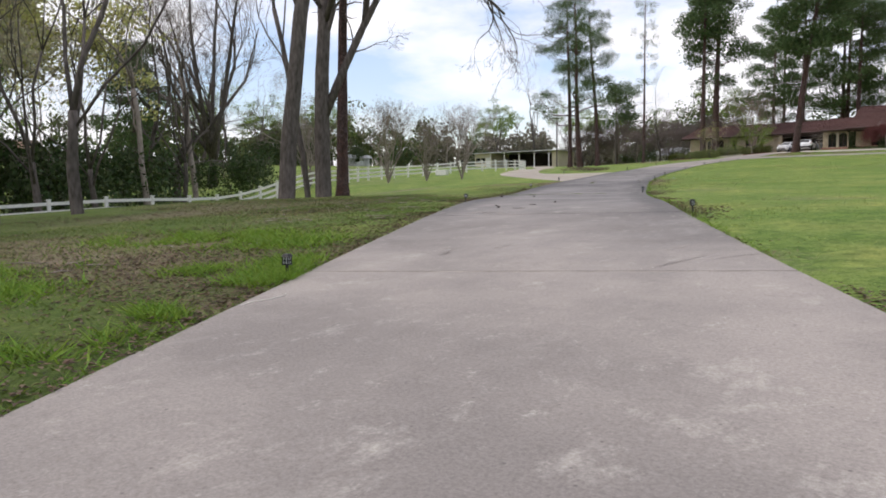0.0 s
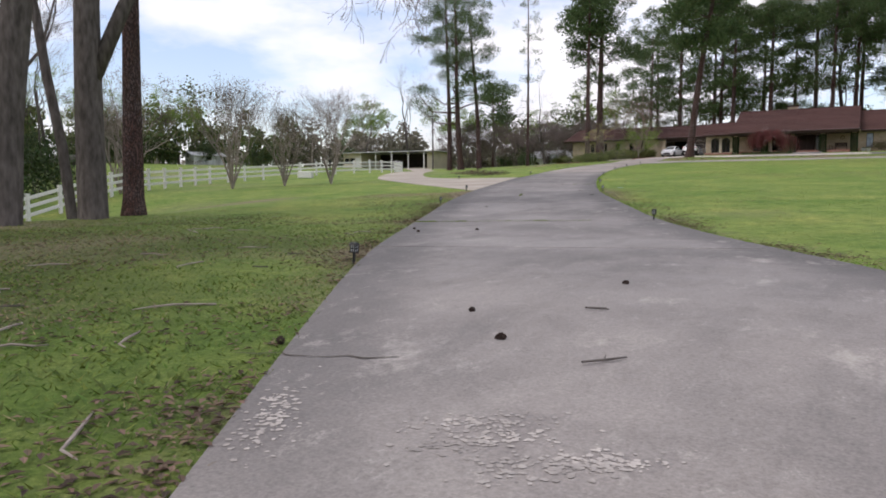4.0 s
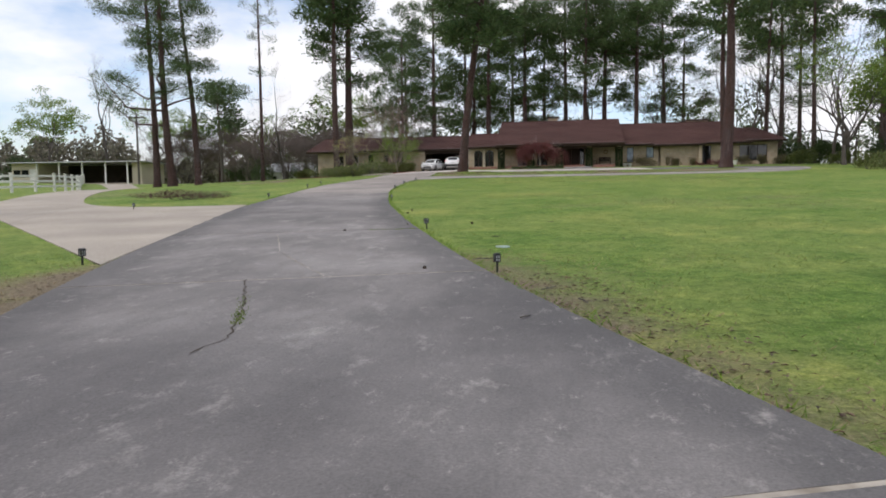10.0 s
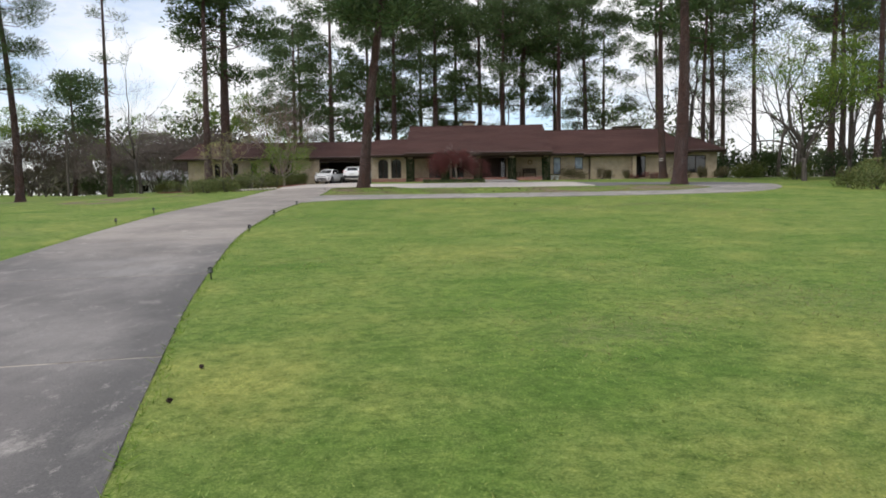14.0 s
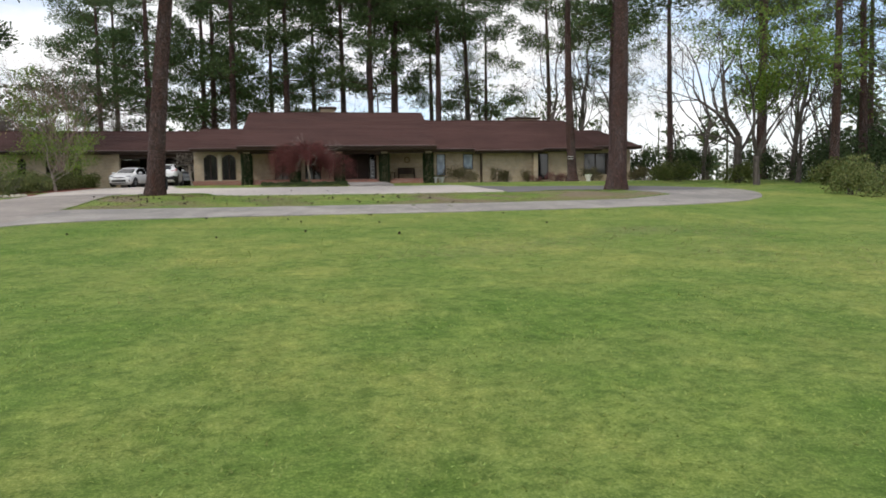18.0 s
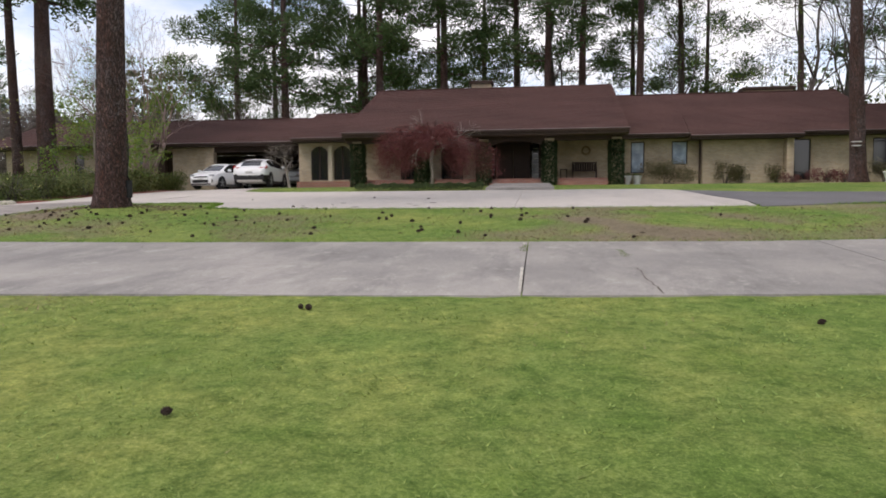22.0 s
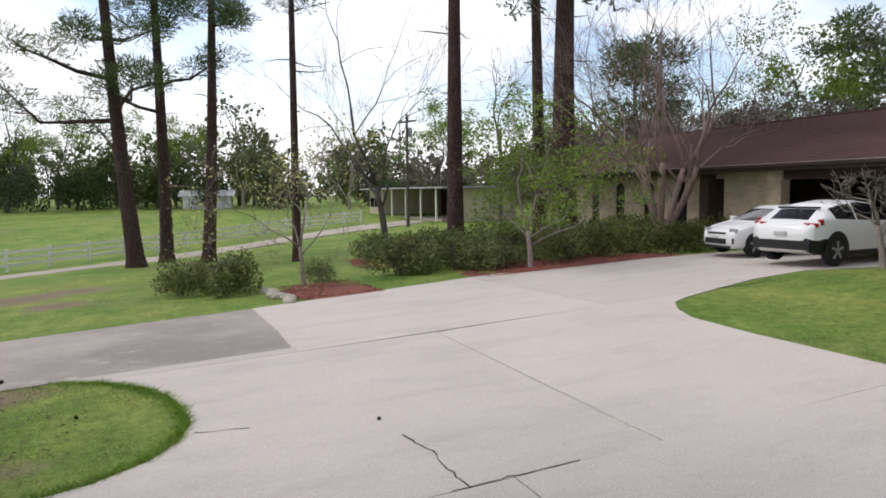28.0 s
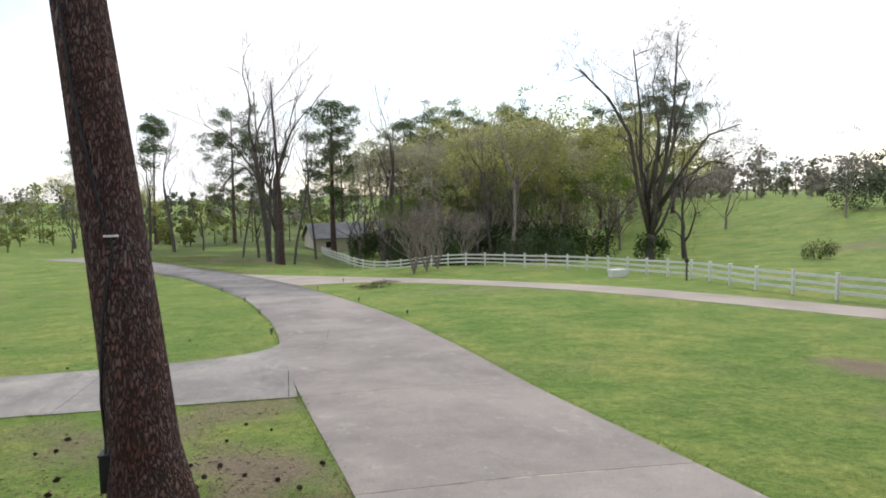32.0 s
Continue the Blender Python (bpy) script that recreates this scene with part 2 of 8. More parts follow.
def concrete(name, base, dark, pale, amount=1.0, mid_tones=None):
    """Cast concrete: sandy grain, broad mildew clouds, pale scuffs drawn out along the drive, small dark specks; a
    second set of tones darkens the drive's middle stretch.
    """
    m = bpy.data.materials.new(name)
    m.use_nodes = True
    n, l = m.node_tree.nodes, m.node_tree.links
    b = n["Principled BSDF"]
    tc, mp = n.new("ShaderNodeTexCoord"), n.new("ShaderNodeMapping")
    mp.inputs["Scale"].default_value = (1.0, 0.6, 1.0)
    mp.inputs["Rotation"].default_value = (0, 0, 0.5)
    l.new(tc.outputs["Object"], mp.inputs["Vector"])

    def noise_tex(scale, detail, rough, vec):
        t = n.new("ShaderNodeTexNoise")
        t.inputs["Scale"].default_value, t.inputs["Detail"].default_value, t.inputs["Roughness"].default_value = scale, detail, rough
        l.new(vec, t.inputs["Vector"])
        return t.outputs["Fac"]

    def ranged(v, a, c, lo, hi):
        r = n.new("ShaderNodeMapRange")
        for k, x in zip(("From Min", "From Max", "To Min", "To Max"), (a, c, lo, hi)):
            r.inputs[k].default_value = x
        l.new(v, r.inputs["Value"])
        return r.outputs[0]

    def mix(fac, a, c):
        x = n.new("ShaderNodeMixRGB")
        l.new(fac, x.inputs[0])
        for k, v in ((1, a), (2, c)):
            if isinstance(v, tuple):
                x.inputs[k].default_value = (*v, 1)
            else:
                l.new(v, x.inputs[k])
        return x.outputs[0]

    obj, turned = tc.outputs["Object"], mp.outputs[0]
    if mid_tones:
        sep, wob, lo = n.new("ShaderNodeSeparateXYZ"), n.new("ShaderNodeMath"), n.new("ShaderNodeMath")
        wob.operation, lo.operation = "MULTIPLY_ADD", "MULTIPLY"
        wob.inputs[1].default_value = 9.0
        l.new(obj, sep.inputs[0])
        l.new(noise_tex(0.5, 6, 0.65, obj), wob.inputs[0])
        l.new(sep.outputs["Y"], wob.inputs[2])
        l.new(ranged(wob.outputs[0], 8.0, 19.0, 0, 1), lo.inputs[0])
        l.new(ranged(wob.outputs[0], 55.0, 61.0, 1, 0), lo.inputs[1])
        base, dark, pale = (mix(lo.outputs[0], a, c) for a, c in zip((base, dark, pale), mid_tones))
    col = mix(ranged(noise_tex(0.35, 7, 0.62, obj), 0.38, 0.62, 0, 0.9 * amount), base, dark)
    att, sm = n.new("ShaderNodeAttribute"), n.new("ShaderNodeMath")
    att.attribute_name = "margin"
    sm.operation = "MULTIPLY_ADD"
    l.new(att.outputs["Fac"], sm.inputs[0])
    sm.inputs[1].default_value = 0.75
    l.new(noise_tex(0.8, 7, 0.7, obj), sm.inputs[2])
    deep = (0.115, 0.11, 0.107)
    much = lo.outputs[0] if mid_tones else None

    def where_mid(fac):
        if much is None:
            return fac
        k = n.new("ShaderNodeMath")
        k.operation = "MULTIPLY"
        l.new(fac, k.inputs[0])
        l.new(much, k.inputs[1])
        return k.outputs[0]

    col = mix(where_mid(ranged(sm.outputs[0], 0.62, 1.05, 0, 0.8 * amount)), col, deep)
    run = n.new("ShaderNodeMapping")
    run.inputs["Scale"].default_value = (1.4, 0.45, 1.0)
    run.inputs["Rotation"].default_value = (0, 0, -0.45)
    l.new(obj, run.inputs["Vector"])
    col = mix(where_mid(ranged(noise_tex(0.9, 7, 0.75, run.outputs[0]), 0.48, 0.68, 0, 0.5 * amount)), col, deep)
    col = mix(ranged(noise_tex(0.55, 7, 0.78, run.outputs[0]), 0.56, 0.72, 0, 0.45 * amount), col, pale)
    col = mix(ranged(noise_tex(6.0, 9, 0.85, turned), 0.57, 0.66, 0, 0.75 * amount), col, pale)
    col = mix(ranged(noise_tex(9.0, 9, 0.85, obj), 0.55, 0.66, 0, 0.65 * amount), col, dark)
    col = mix(ranged(noise_tex(1.6, 9, 0.78, turned), 0.57, 0.7, 0, 0.85 * amount), col, pale)
    col = mix(ranged(noise_tex(1.1, 6, 0.7, obj), 0.56, 0.75, 0, 0.6 * amount), col, dark)
    grain = noise_tex(55, 4, 0.8, obj)
    hsv = n.new("ShaderNodeHueSaturation")
    info, mul = n.new("ShaderNodeObjectInfo"), n.new("ShaderNodeMath")
    mul.operation = "MULTIPLY"
    l.new(ranged(grain, 0.25, 0.75, 0.7, 1.3), mul.inputs[0])
    l.new(ranged(info.outputs["Random"], 0, 1, 0.92, 1.06), mul.inputs[1])
    l.new(mul.outputs[0], hsv.inputs["Value"])
    l.new(col, hsv.inputs["Color"])
    vor = n.new("ShaderNodeTexVoronoi")
    vor.inputs["Scale"].default_value = 7.0
    l.new(obj, vor.inputs["Vector"])
    col = mix(ranged(vor.outputs["Distance"], 0.03, 0.07, 0.55 * amount, 0), hsv.outputs[0], (0.09, 0.085, 0.08))
    l.new(col, b.inputs["Base Color"])
    b.inputs["Roughness"].default_value, b.inputs["Specular IOR Level"].default_value = 0.9, 0.25
    bp = n.new("ShaderNodeBump")
    bp.inputs["Strength"].default_value, bp.inputs["Distance"].default_value = 0.15, 0.01
    l.new(grain, bp.inputs["Height"])
    l.new(bp.outputs[0], b.inputs["Normal"])
    return m


def bark_plates(name, plate, red, crevice, scale=6.5, tall=0.36):
    """Pine bark: long uneven plates with dark furrows between them."""
    m = bpy.data.materials.new(name)
    m.use_nodes = True
    n, l = m.node_tree.nodes, m.node_tree.links
    b = n["Principled BSDF"]
    tc, mp, ns = n.new("ShaderNodeTexCoord"), n.new("ShaderNodeMapping"), n.new("ShaderNodeTexNoise")
    mp.inputs["Scale"].default_value = (1, 1, tall)
    l.new(tc.outputs["Object"], mp.inputs["Vector"])
    ns.inputs["Scale"].default_value, ns.inputs["Detail"].default_value = 9, 6
    l.new(mp.outputs[0], ns.inputs["Vector"])
    warp = n.new("ShaderNodeMixRGB")
    warp.blend_type, warp.inputs[0].default_value = "ADD", 0.22
    l.new(mp.outputs[0], warp.inputs[1])
    l.new(ns.outputs["Color"], warp.inputs[2])
    edge, cell = n.new("ShaderNodeTexVoronoi"), n.new("ShaderNodeTexVoronoi")
    edge.feature = "DISTANCE_TO_EDGE"
    for v in (edge, cell):
        v.inputs["Scale"].default_value = scale
        l.new(warp.outputs[0], v.inputs["Vector"])
    fine = n.new("ShaderNodeTexNoise")
    fine.inputs["Scale"].default_value, fine.inputs["Detail"].default_value, fine.inputs["Roughness"].default_value = 38, 5, 0.75
    l.new(mp.outputs[0], fine.inputs["Vector"])
    tone, shade, cut = n.new("ShaderNodeMixRGB"), n.new("ShaderNodeMixRGB"), n.new("ShaderNodeMixRGB")
    tone.inputs[1].default_value, tone.inputs[2].default_value = (*plate, 1), (*red, 1)
    sp = n.new("ShaderNodeSeparateColor")
    l.new(cell.outputs["Color"], sp.inputs[0])
    l.new(sp.outputs[0], tone.inputs[0])
    shade.blend_type, shade.inputs[0].default_value = "OVERLAY", 0.75
    l.new(tone.outputs[0], shade.inputs[1])
    l.new(fine.outputs["Fac"], shade.inputs[2])
    furrow = n.new("ShaderNodeMapRange")
    furrow.inputs["From Min"].default_value, furrow.inputs["From Max"].default_value = 0.0, 0.26
    l.new(edge.outputs["Distance"], furrow.inputs["Value"])
    # weathered grey and fresh red sides, a metre or so across
    side, sweep, wash = n.new("ShaderNodeTexNoise"), n.new("ShaderNodeMapRange"), n.new("ShaderNodeMixRGB")
    side.inputs["Scale"].default_value, side.inputs["Detail"].default_value = 1.7, 4
    l.new(mp.outputs[0], side.inputs["Vector"])
    sweep.inputs["From Min"].default_value, sweep.inputs["From Max"].default_value = 0.35, 0.65
    l.new(side.outputs["Fac"], sweep.inputs["Value"])
    wash.blend_type = "MULTIPLY"
    wash.inputs[2].default_value = (0.8, 0.6, 0.54, 1)
    l.new(sweep.outputs[0], wash.inputs[0])
    l.new(shade.outputs[0], wash.inputs[1])
    cut.inputs[1].default_value = (*crevice, 1)
    l.new(furrow.outputs[0], cut.inputs[0])
    l.new(wash.outputs[0], cut.inputs[2])
    l.new(cut.outputs[0], b.inputs["Base Color"])
    b.inputs["Roughness"].default_value, b.inputs["Specular IOR Level"].default_value = 0.95, 0.15
    add, bp = n.new("ShaderNodeMath"), n.new("ShaderNodeBump")
    add.operation, add.inputs[1].default_value = "MULTIPLY_ADD", 0.4
    l.new(fine.outputs["Fac"], add.inputs[0])
    l.new(furrow.outputs[0], add.inputs[2])
    bp.inputs["Strength"].default_value, bp.inputs["Distance"].default_value = 1.0, 0.05
    l.new(add.outputs[0], bp.inputs["Height"])
    l.new(bp.outputs[0], b.inputs["Normal"])
    return m


GRASS = grass_material("lawn")
CONCRETE = concrete("old_concrete", (0.37, 0.34, 0.31), (0.24, 0.225, 0.21), (0.5, 0.47, 0.42))
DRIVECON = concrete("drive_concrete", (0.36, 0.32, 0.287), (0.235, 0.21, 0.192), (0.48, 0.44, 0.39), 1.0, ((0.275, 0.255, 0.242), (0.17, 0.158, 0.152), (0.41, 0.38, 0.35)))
PADCON = concrete("pale_concrete", (0.55, 0.497, 0.45), (0.455, 0.41, 0.372), (0.61, 0.555, 0.505), 0.36)
LANE_MAT = material("gravelly_concrete", (0.45, 0.4, 0.34), (0.32, 0.28, 0.23), 30, 0.95, 0.3, big=0.15)
ASPHALT = material("worn_asphalt", (0.19, 0.18, 0.185), (0.13, 0.125, 0.13), 30, 0.9, 0.3, big=0.15)
DIRT = material("joint_dirt", (0.1, 0.08, 0.06), (0.05, 0.04, 0.03), 30, 0.95, 0.3)
JOINT = material("joint_sand", (0.55, 0.5, 0.43), (0.2, 0.17, 0.13), 3.5, 0.95, 0.3)
MULCH = material("red_mulch", (0.26, 0.09, 0.065), (0.12, 0.04, 0.03), 28, 0.95, 0.8, big=0.2)
BRICK = brick_material("tan_brick", (0.52, 0.42, 0.29), (0.43, 0.33, 0.22), (0.46, 0.41, 0.34))
REDBRICK = brick_material("red_brick", (0.36, 0.16, 0.11), (0.28, 0.12, 0.09), (0.35, 0.3, 0.27))
SHINGLE = material("brown_shingles", (0.115, 0.058, 0.05), (0.06, 0.031, 0.028), 30, 0.92, 0.4, big=0.18, big_scale=0.7, stretch=(0.35, 1, 1))
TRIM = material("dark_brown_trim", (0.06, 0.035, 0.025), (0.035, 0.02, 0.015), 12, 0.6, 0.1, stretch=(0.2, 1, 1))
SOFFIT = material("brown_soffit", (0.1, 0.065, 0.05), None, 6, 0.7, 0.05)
GLINT = material("pale_gutter_glint", (0.36, 0.34, 0.33), (0.24, 0.22, 0.21), 8, 0.5, 0.05)
WHITE = material("white_paint", (0.78, 0.77, 0.74), (0.66, 0.65, 0.62), 10, 0.5, 0.05, big=0.08)
CREAM = material("cream_paint", (0.62, 0.55, 0.43), (0.54, 0.47, 0.36), 8, 0.6, 0.05, big=0.1)
BARK = bark_plates("pine_bark", (0.25, 0.2, 0.195), (0.22, 0.135, 0.115), (0.05, 0.036, 0.034), 22.0, 0.3)
DARKBARK = material("dark_bark", (0.145, 0.125, 0.112), (0.055, 0.046, 0.04), 10, 0.95, 0.8, big=0.2, stretch=(1, 1, 0.3))
PALEBARK = material("pale_smooth_bark", (0.36, 0.31, 0.27), (0.22, 0.18, 0.15), 9, 0.8, 0.3, big=0.25, stretch=(1, 1, 0.4))
PINKBARK = material("pinkish_smooth_bark", (0.33, 0.235, 0.2), (0.2, 0.14, 0.12), 9, 0.8, 0.3, big=0.25, stretch=(1, 1, 0.4))
NEEDLES = leafy("pine_needles", (0.088, 0.134, 0.05), 0.5, 0.03, 0.4)
SPRING = leafy("spring_leaves", (0.17, 0.25, 0.045), 0.4, 0.03, 0.45)
DARKLEAF = leafy("dark_leaves", (0.048, 0.075, 0.025), 0.5, 0.03, 0.25)
SHRUB = leafy("shrub_leaves", (0.14, 0.165, 0.055), 0.5, 0.035, 0.3)
CLIPPED = leafy("clipped_leaves", (0.06, 0.085, 0.028), 0.5, 0.03, 0.25)
# dark ivy green, lowered further for the eave's shade on the columns
IVY = leafy("ivy_leaves", (0.035, 0.052, 0.02), 0.5, 0.03, 0.2)
MAPLE = leafy("red_maple_leaves", (0.165, 0.052, 0.048), 0.5, 0.02, 0.35)
TWIG = leafy("bare_twigs", (0.12, 0.095, 0.08), 0.3, 0.01, 0.05)
BLADE = leafy("grass_blades", (0.3, 0.38, 0.11), 0.35, 0.02, 0.5)
WEEDLEAF = leafy("joint_weeds", (0.16, 0.22, 0.05), 0.4, 0.03, 0.4)
YELLOWLEAF = leafy("budding_leaves", (0.45, 0.45, 0.16), 0.4, 0.03, 0.55)
CARWHITE = material("white_car_paint", (0.8, 0.8, 0.8), (0.78, 0.78, 0.78), 3, 0.25, 0.0, big=0.02, spec=0.6)
CARSILVER = material("silver_car_paint", (0.42, 0.43, 0.45), None, 3, 0.3, 0.0, metal=0.5, big=0.02)
TYRE = material("tyre_rubber", (0.025, 0.025, 0.026), None, 20, 0.8, 0.1)
PLASTIC = material("black_plastic", (0.03, 0.03, 0.032), None, 20, 0.5, 0.05)
STEEL = material("grey_steel", (0.45, 0.46, 0.47), None, 12, 0.45, 0.05, metal=0.7)
GLASS = material("dark_window_glass", (0.02, 0.022, 0.025), None, 2, 0.06, 0.0, spec=0.8, big=0.1)
# pale blue of the reflected sky is put into these panes' colour
SKYPANE = material("pane_with_sky_reflection", (0.42, 0.52, 0.62), (0.2, 0.27, 0.36), 2.5, 0.12, 0.0, spec=0.7, big=0.3, big_scale=1.5)
REDLENS = material("red_lamp_lens", (0.5, 0.02, 0.02), None, 10, 0.2, 0.0)


# ---- helpers for meshes ----
def part(name, bm, mat, parent=None, label="", smooth=False):
    me = bpy.data.meshes.new(name)
    bm.to_mesh(me)
    bm.free()
    me.materials.append(mat)
    if smooth:
        for p in me.polygons:
            p.use_smooth = True
    ob = new(name, me)
    if parent:
        ob.parent = parent
    if label:
        ob["label"] = label
    return ob


def raw(name, verts, faces, mat, parent=None, label="", smooth=False):
    me = bpy.data.meshes.new(name)
    me.from_pydata(verts, [], faces)
    me.materials.append(mat)
    if smooth:
        me.polygons.foreach_set("use_smooth", [True] * len(me.polygons))
    me.update()
    ob = new(name, me)
    if parent:
        ob.parent = parent
    if label:
        ob["label"] = label
    return ob


def thing(name, x, y, z, rz=0.0, label="", category="", group="", kind=""):
    ob = new(name)
    ob.matrix_basis = pose(x, y, z, 0, 0, rz)
    return tagged(ob, label, category, group, kind)


def box(bm, x0, x1, y0, y1, z0, z1, bevel=0.0):
    m = Matrix.Translation(((x0 + x1) / 2, (y0 + y1) / 2, (z0 + z1) / 2)) @ Matrix.Diagonal((abs(x1 - x0), abs(y1 - y0), abs(z1 - z0), 1))
    r = bmesh.ops.create_cube(bm, size=1, matrix=m)
    if bevel:
        es = list({e for v in r["verts"] for e in v.link_edges})
        bmesh.ops.bevel(bm, geom=es, offset=bevel, segments=1, affect="EDGES")
    return bm


def boxes(*bs, bevel=0.0):
    bm = bmesh.new()
    for b in bs:
        box(bm, *b, bevel=bevel)
    return bm


def rnd_dir(rng, up=0.0):
    v = Vector((rng.gauss(0, 1), rng.gauss(0, 1), rng.gauss(0, 1) + up))
    return v.normalized()


def tube(verts, faces, pts, radii, sides=6):
    """Appends a tapered tube along pts to the lists."""
    base = len(verts)
    prev = None
    for i, p in enumerate(pts):
        d = (Vector(pts[min(i + 1, len(pts) - 1)]) - Vector(pts[max(i - 1, 0)])).normalized()
        a = d.orthogonal() if prev is None else (prev - d * prev.dot(d)).normalized()
        a.normalize()
        prev = a
        c = d.cross(a)
        for k in range(sides):
            t = 2 * math.pi * k / sides
            verts.append(tuple(Vector(p) + (a * math.cos(t) + c * math.sin(t)) * radii[i]))
    for i in range(len(pts) - 1):
        for k in range(sides):
            k2 = (k + 1) % sides
            faces.append((base + i * sides + k, base + i * sides + k2, base + (i + 1) * sides + k2, base + (i + 1) * sides + k))
    faces.append(tuple(base + k for k in range(sides))[::-1])
    faces.append(tuple(base + (len(pts) - 1) * sides + k for k in range(sides)))


# ---- the lie of the land ----
KY = (-60, -5, 2.5, 9, 13, 18, 22, 25, 32, 38, 45, 49, 57.5, 64, 72, 75, 80, 86, 90, 95, 100, 104, 125, 200)
KZ = (-2.6, -1.25, -0.95, -0.64, -0.5, -0.5, -0.42, -0.26, 0.05, 0.32, 0.66, 0.84, 1.36, 1.72, 2.14, 2.33, 2.6, 3.08, 3.28, 3.52, 3.85, 4.05, 4.3, 4.3)
_fy = np.arange(-70, 210, 0.25)
_k = np.exp(-0.5 * (np.arange(-16, 17) * 0.25 / 1.3) ** 2)
_fz = np.convolve(np.pad(np.interp(_fy, KY, KZ), 16, mode="edge"), _k / _k.sum(), mode="valid")


def ease(a, b, x):
    t = np.clip((x - a) / (b - a), 0, 1)
    return t * t * (3 - 2 * t)


def gz(x, y):
    """Height of the ground: a slope up to the house, lower ground in the west by the creek, a field that rises beyond the fence."""
    z = np.interp(y, _fy, _fz)
    z = z - 0.036 * np.clip(-28 - x, 0, 30) * ease(55, 92, y)
    z = z - 1.15 * ease(-24, -34, x) * ease(32, 18, y)
    z = z + 0.15 * np.exp(-((x + 23.56) ** 2 + (y - 86.2) ** 2) / 1.5)
    return z + (4.6 - z) * ease(-62, -128, x)


def g(x, y):
    return float(gz(x, y))


# ---- drive, loop and forecourt ----
DRIVE_L = [(2.6, -10), (-0.4, -5), (-3.1, -0.8), (-5.4, 2.6), (-8.9, 8.1), (-12.6, 14.1), (-15.5, 19.6), (-18.1, 25.1), (-21, 32.3), (-23.6, 40), (-25.8, 47.1), (-27.5, 56), (-29.6, 68), (-30.2, 76), (-30.5, 83), (-30.9, 88), (-31.3, 91.4)]
DRIVE_R = [(7.0, -7.3), (4.0, -2.9), (1.1, 0.8), (-0.95, 3.9), (-3.5, 8.1), (-4.95, 10.5), (-7.45, 15.2), (-10.1, 19.9), (-12.95, 26.0), (-15.6, 31.9), (-18.4, 40), (-20.7, 47.4), (-22.9, 56.4), (-24.6, 68), (-25, 76), (-25.6, 83), (-26.1, 88), (-26.1, 91.4)]


def dense(line, n):
    """n points evenly spread along a smooth curve through the line's points."""
    p = np.array(line, float)
    s = np.r_[0, np.cumsum(np.hypot(*np.diff(p, axis=0).T))]
    t = np.linspace(0, s[-1], n)
    out = np.stack([np.interp(t, s, p[:, 0]), np.interp(t, s, p[:, 1])], 1)
    w = max(3, n // (len(line) * 2) * 2 + 1)
    k = np.ones(w) / w
    pad = np.concatenate([2 * out[:1] - out[w // 2:0:-1], out, 2 * out[-1:] - out[-2:-w // 2 - 1:-1]])
    return np.stack([np.convolve(pad[:, i], k, mode="valid") for i in (0, 1)], 1)


NST = 401
DL, DR = dense(DRIVE_L, NST), dense(DRIVE_R, NST)
ISLAND = [(-25.3, 80.1), (-19, 79.95), (-9, 80.2), (-3, 81), (0, 83.1), (0.5, 85), (-1, 86.9), (-3.6, 87.8), (-7.4, 86.8), (-13.8, 86.6), (-17, 86.65), (-20.2, 86.75), (-21.2, 87.1), (-21.45, 88.1), (-21.62, 88.7), (-21.95, 89.2), (-22.4, 89.5), (-23, 89.65), (-23.7, 89.58), (-24.4, 89.4), (-25, 89.1), (-25.55, 88.65), (-26, 88), (-26.1, 83)]
LOOP = [(-24.85, 72.4), (-24.6, 73.2), (-23.9, 74.2), (-22, 75.0), (-17.7, 75.45), (-12, 75.6), (-5, 76.4), (0, 78), (3, 80.4), (5.2, 84), (5.6, 88), (4, 92), (0.5, 95.2), (-4.6, 95.1), (-6.85, 96.85), (-6.55, 88.9), (-6.9, 86.6), (-3.6, 88), (-1, 87), (0.3, 85), (0, 83.1), (-3, 81), (-9, 80.2), (-19, 79.95), (-25.3, 80.1)]
for _ in range(2):
    bend = LOOP[:2] + [tuple(np.array(a) * (1 - k) + np.array(b) * k) for a, b in zip(LOOP[1:-13], LOOP[2:-12]) for k in (0.25, 0.75)]
    LOOP = bend + LOOP[-12:]
PAD = [(-31, 88), (-31.3, 91.2), (-32, 95), (-32.3, 98), (-31.9, 103), (-31.5, 108.2), (-25.7, 108.2), (-25.7, 105.2), (-26.3, 103.5), (-26.1, 101.6), (-25.6, 99.8), (-25.4, 99.1), (-25.15, 98.6), (-24.6, 98.2), (-23.9, 97.9), (-22.5, 97.78), (-20, 97.75), (-14.5, 97.75), (-11.6, 97.8), (-8, 97.9), (-6.9, 96.9), (-6.6, 88.9), (-6.95, 86.85), (-13.8, 86.6), (-17, 86.65), (-20.2, 86.75), (-21.2, 87.1), (-21.45, 88.1), (-21.62, 88.7), (-21.95, 89.2), (-22.4, 89.5), (-23, 89.65), (-23.7, 89.58), (-24.4, 89.4), (-25, 89.1), (-25.55, 88.65), (-26, 88)]


def inside(poly, x, y):
    p = np.array(poly)
    r = np.zeros(np.shape(x), bool)
    for (x0, y0), (x1, y1) in zip(p, np.roll(p, -1, 0)):
        c = (y0 > y) != (y1 > y)
        r ^= c & (x < (x1 - x0) * (y - y0) / (y1 - y0 + 1e-12) + x0)
    return r


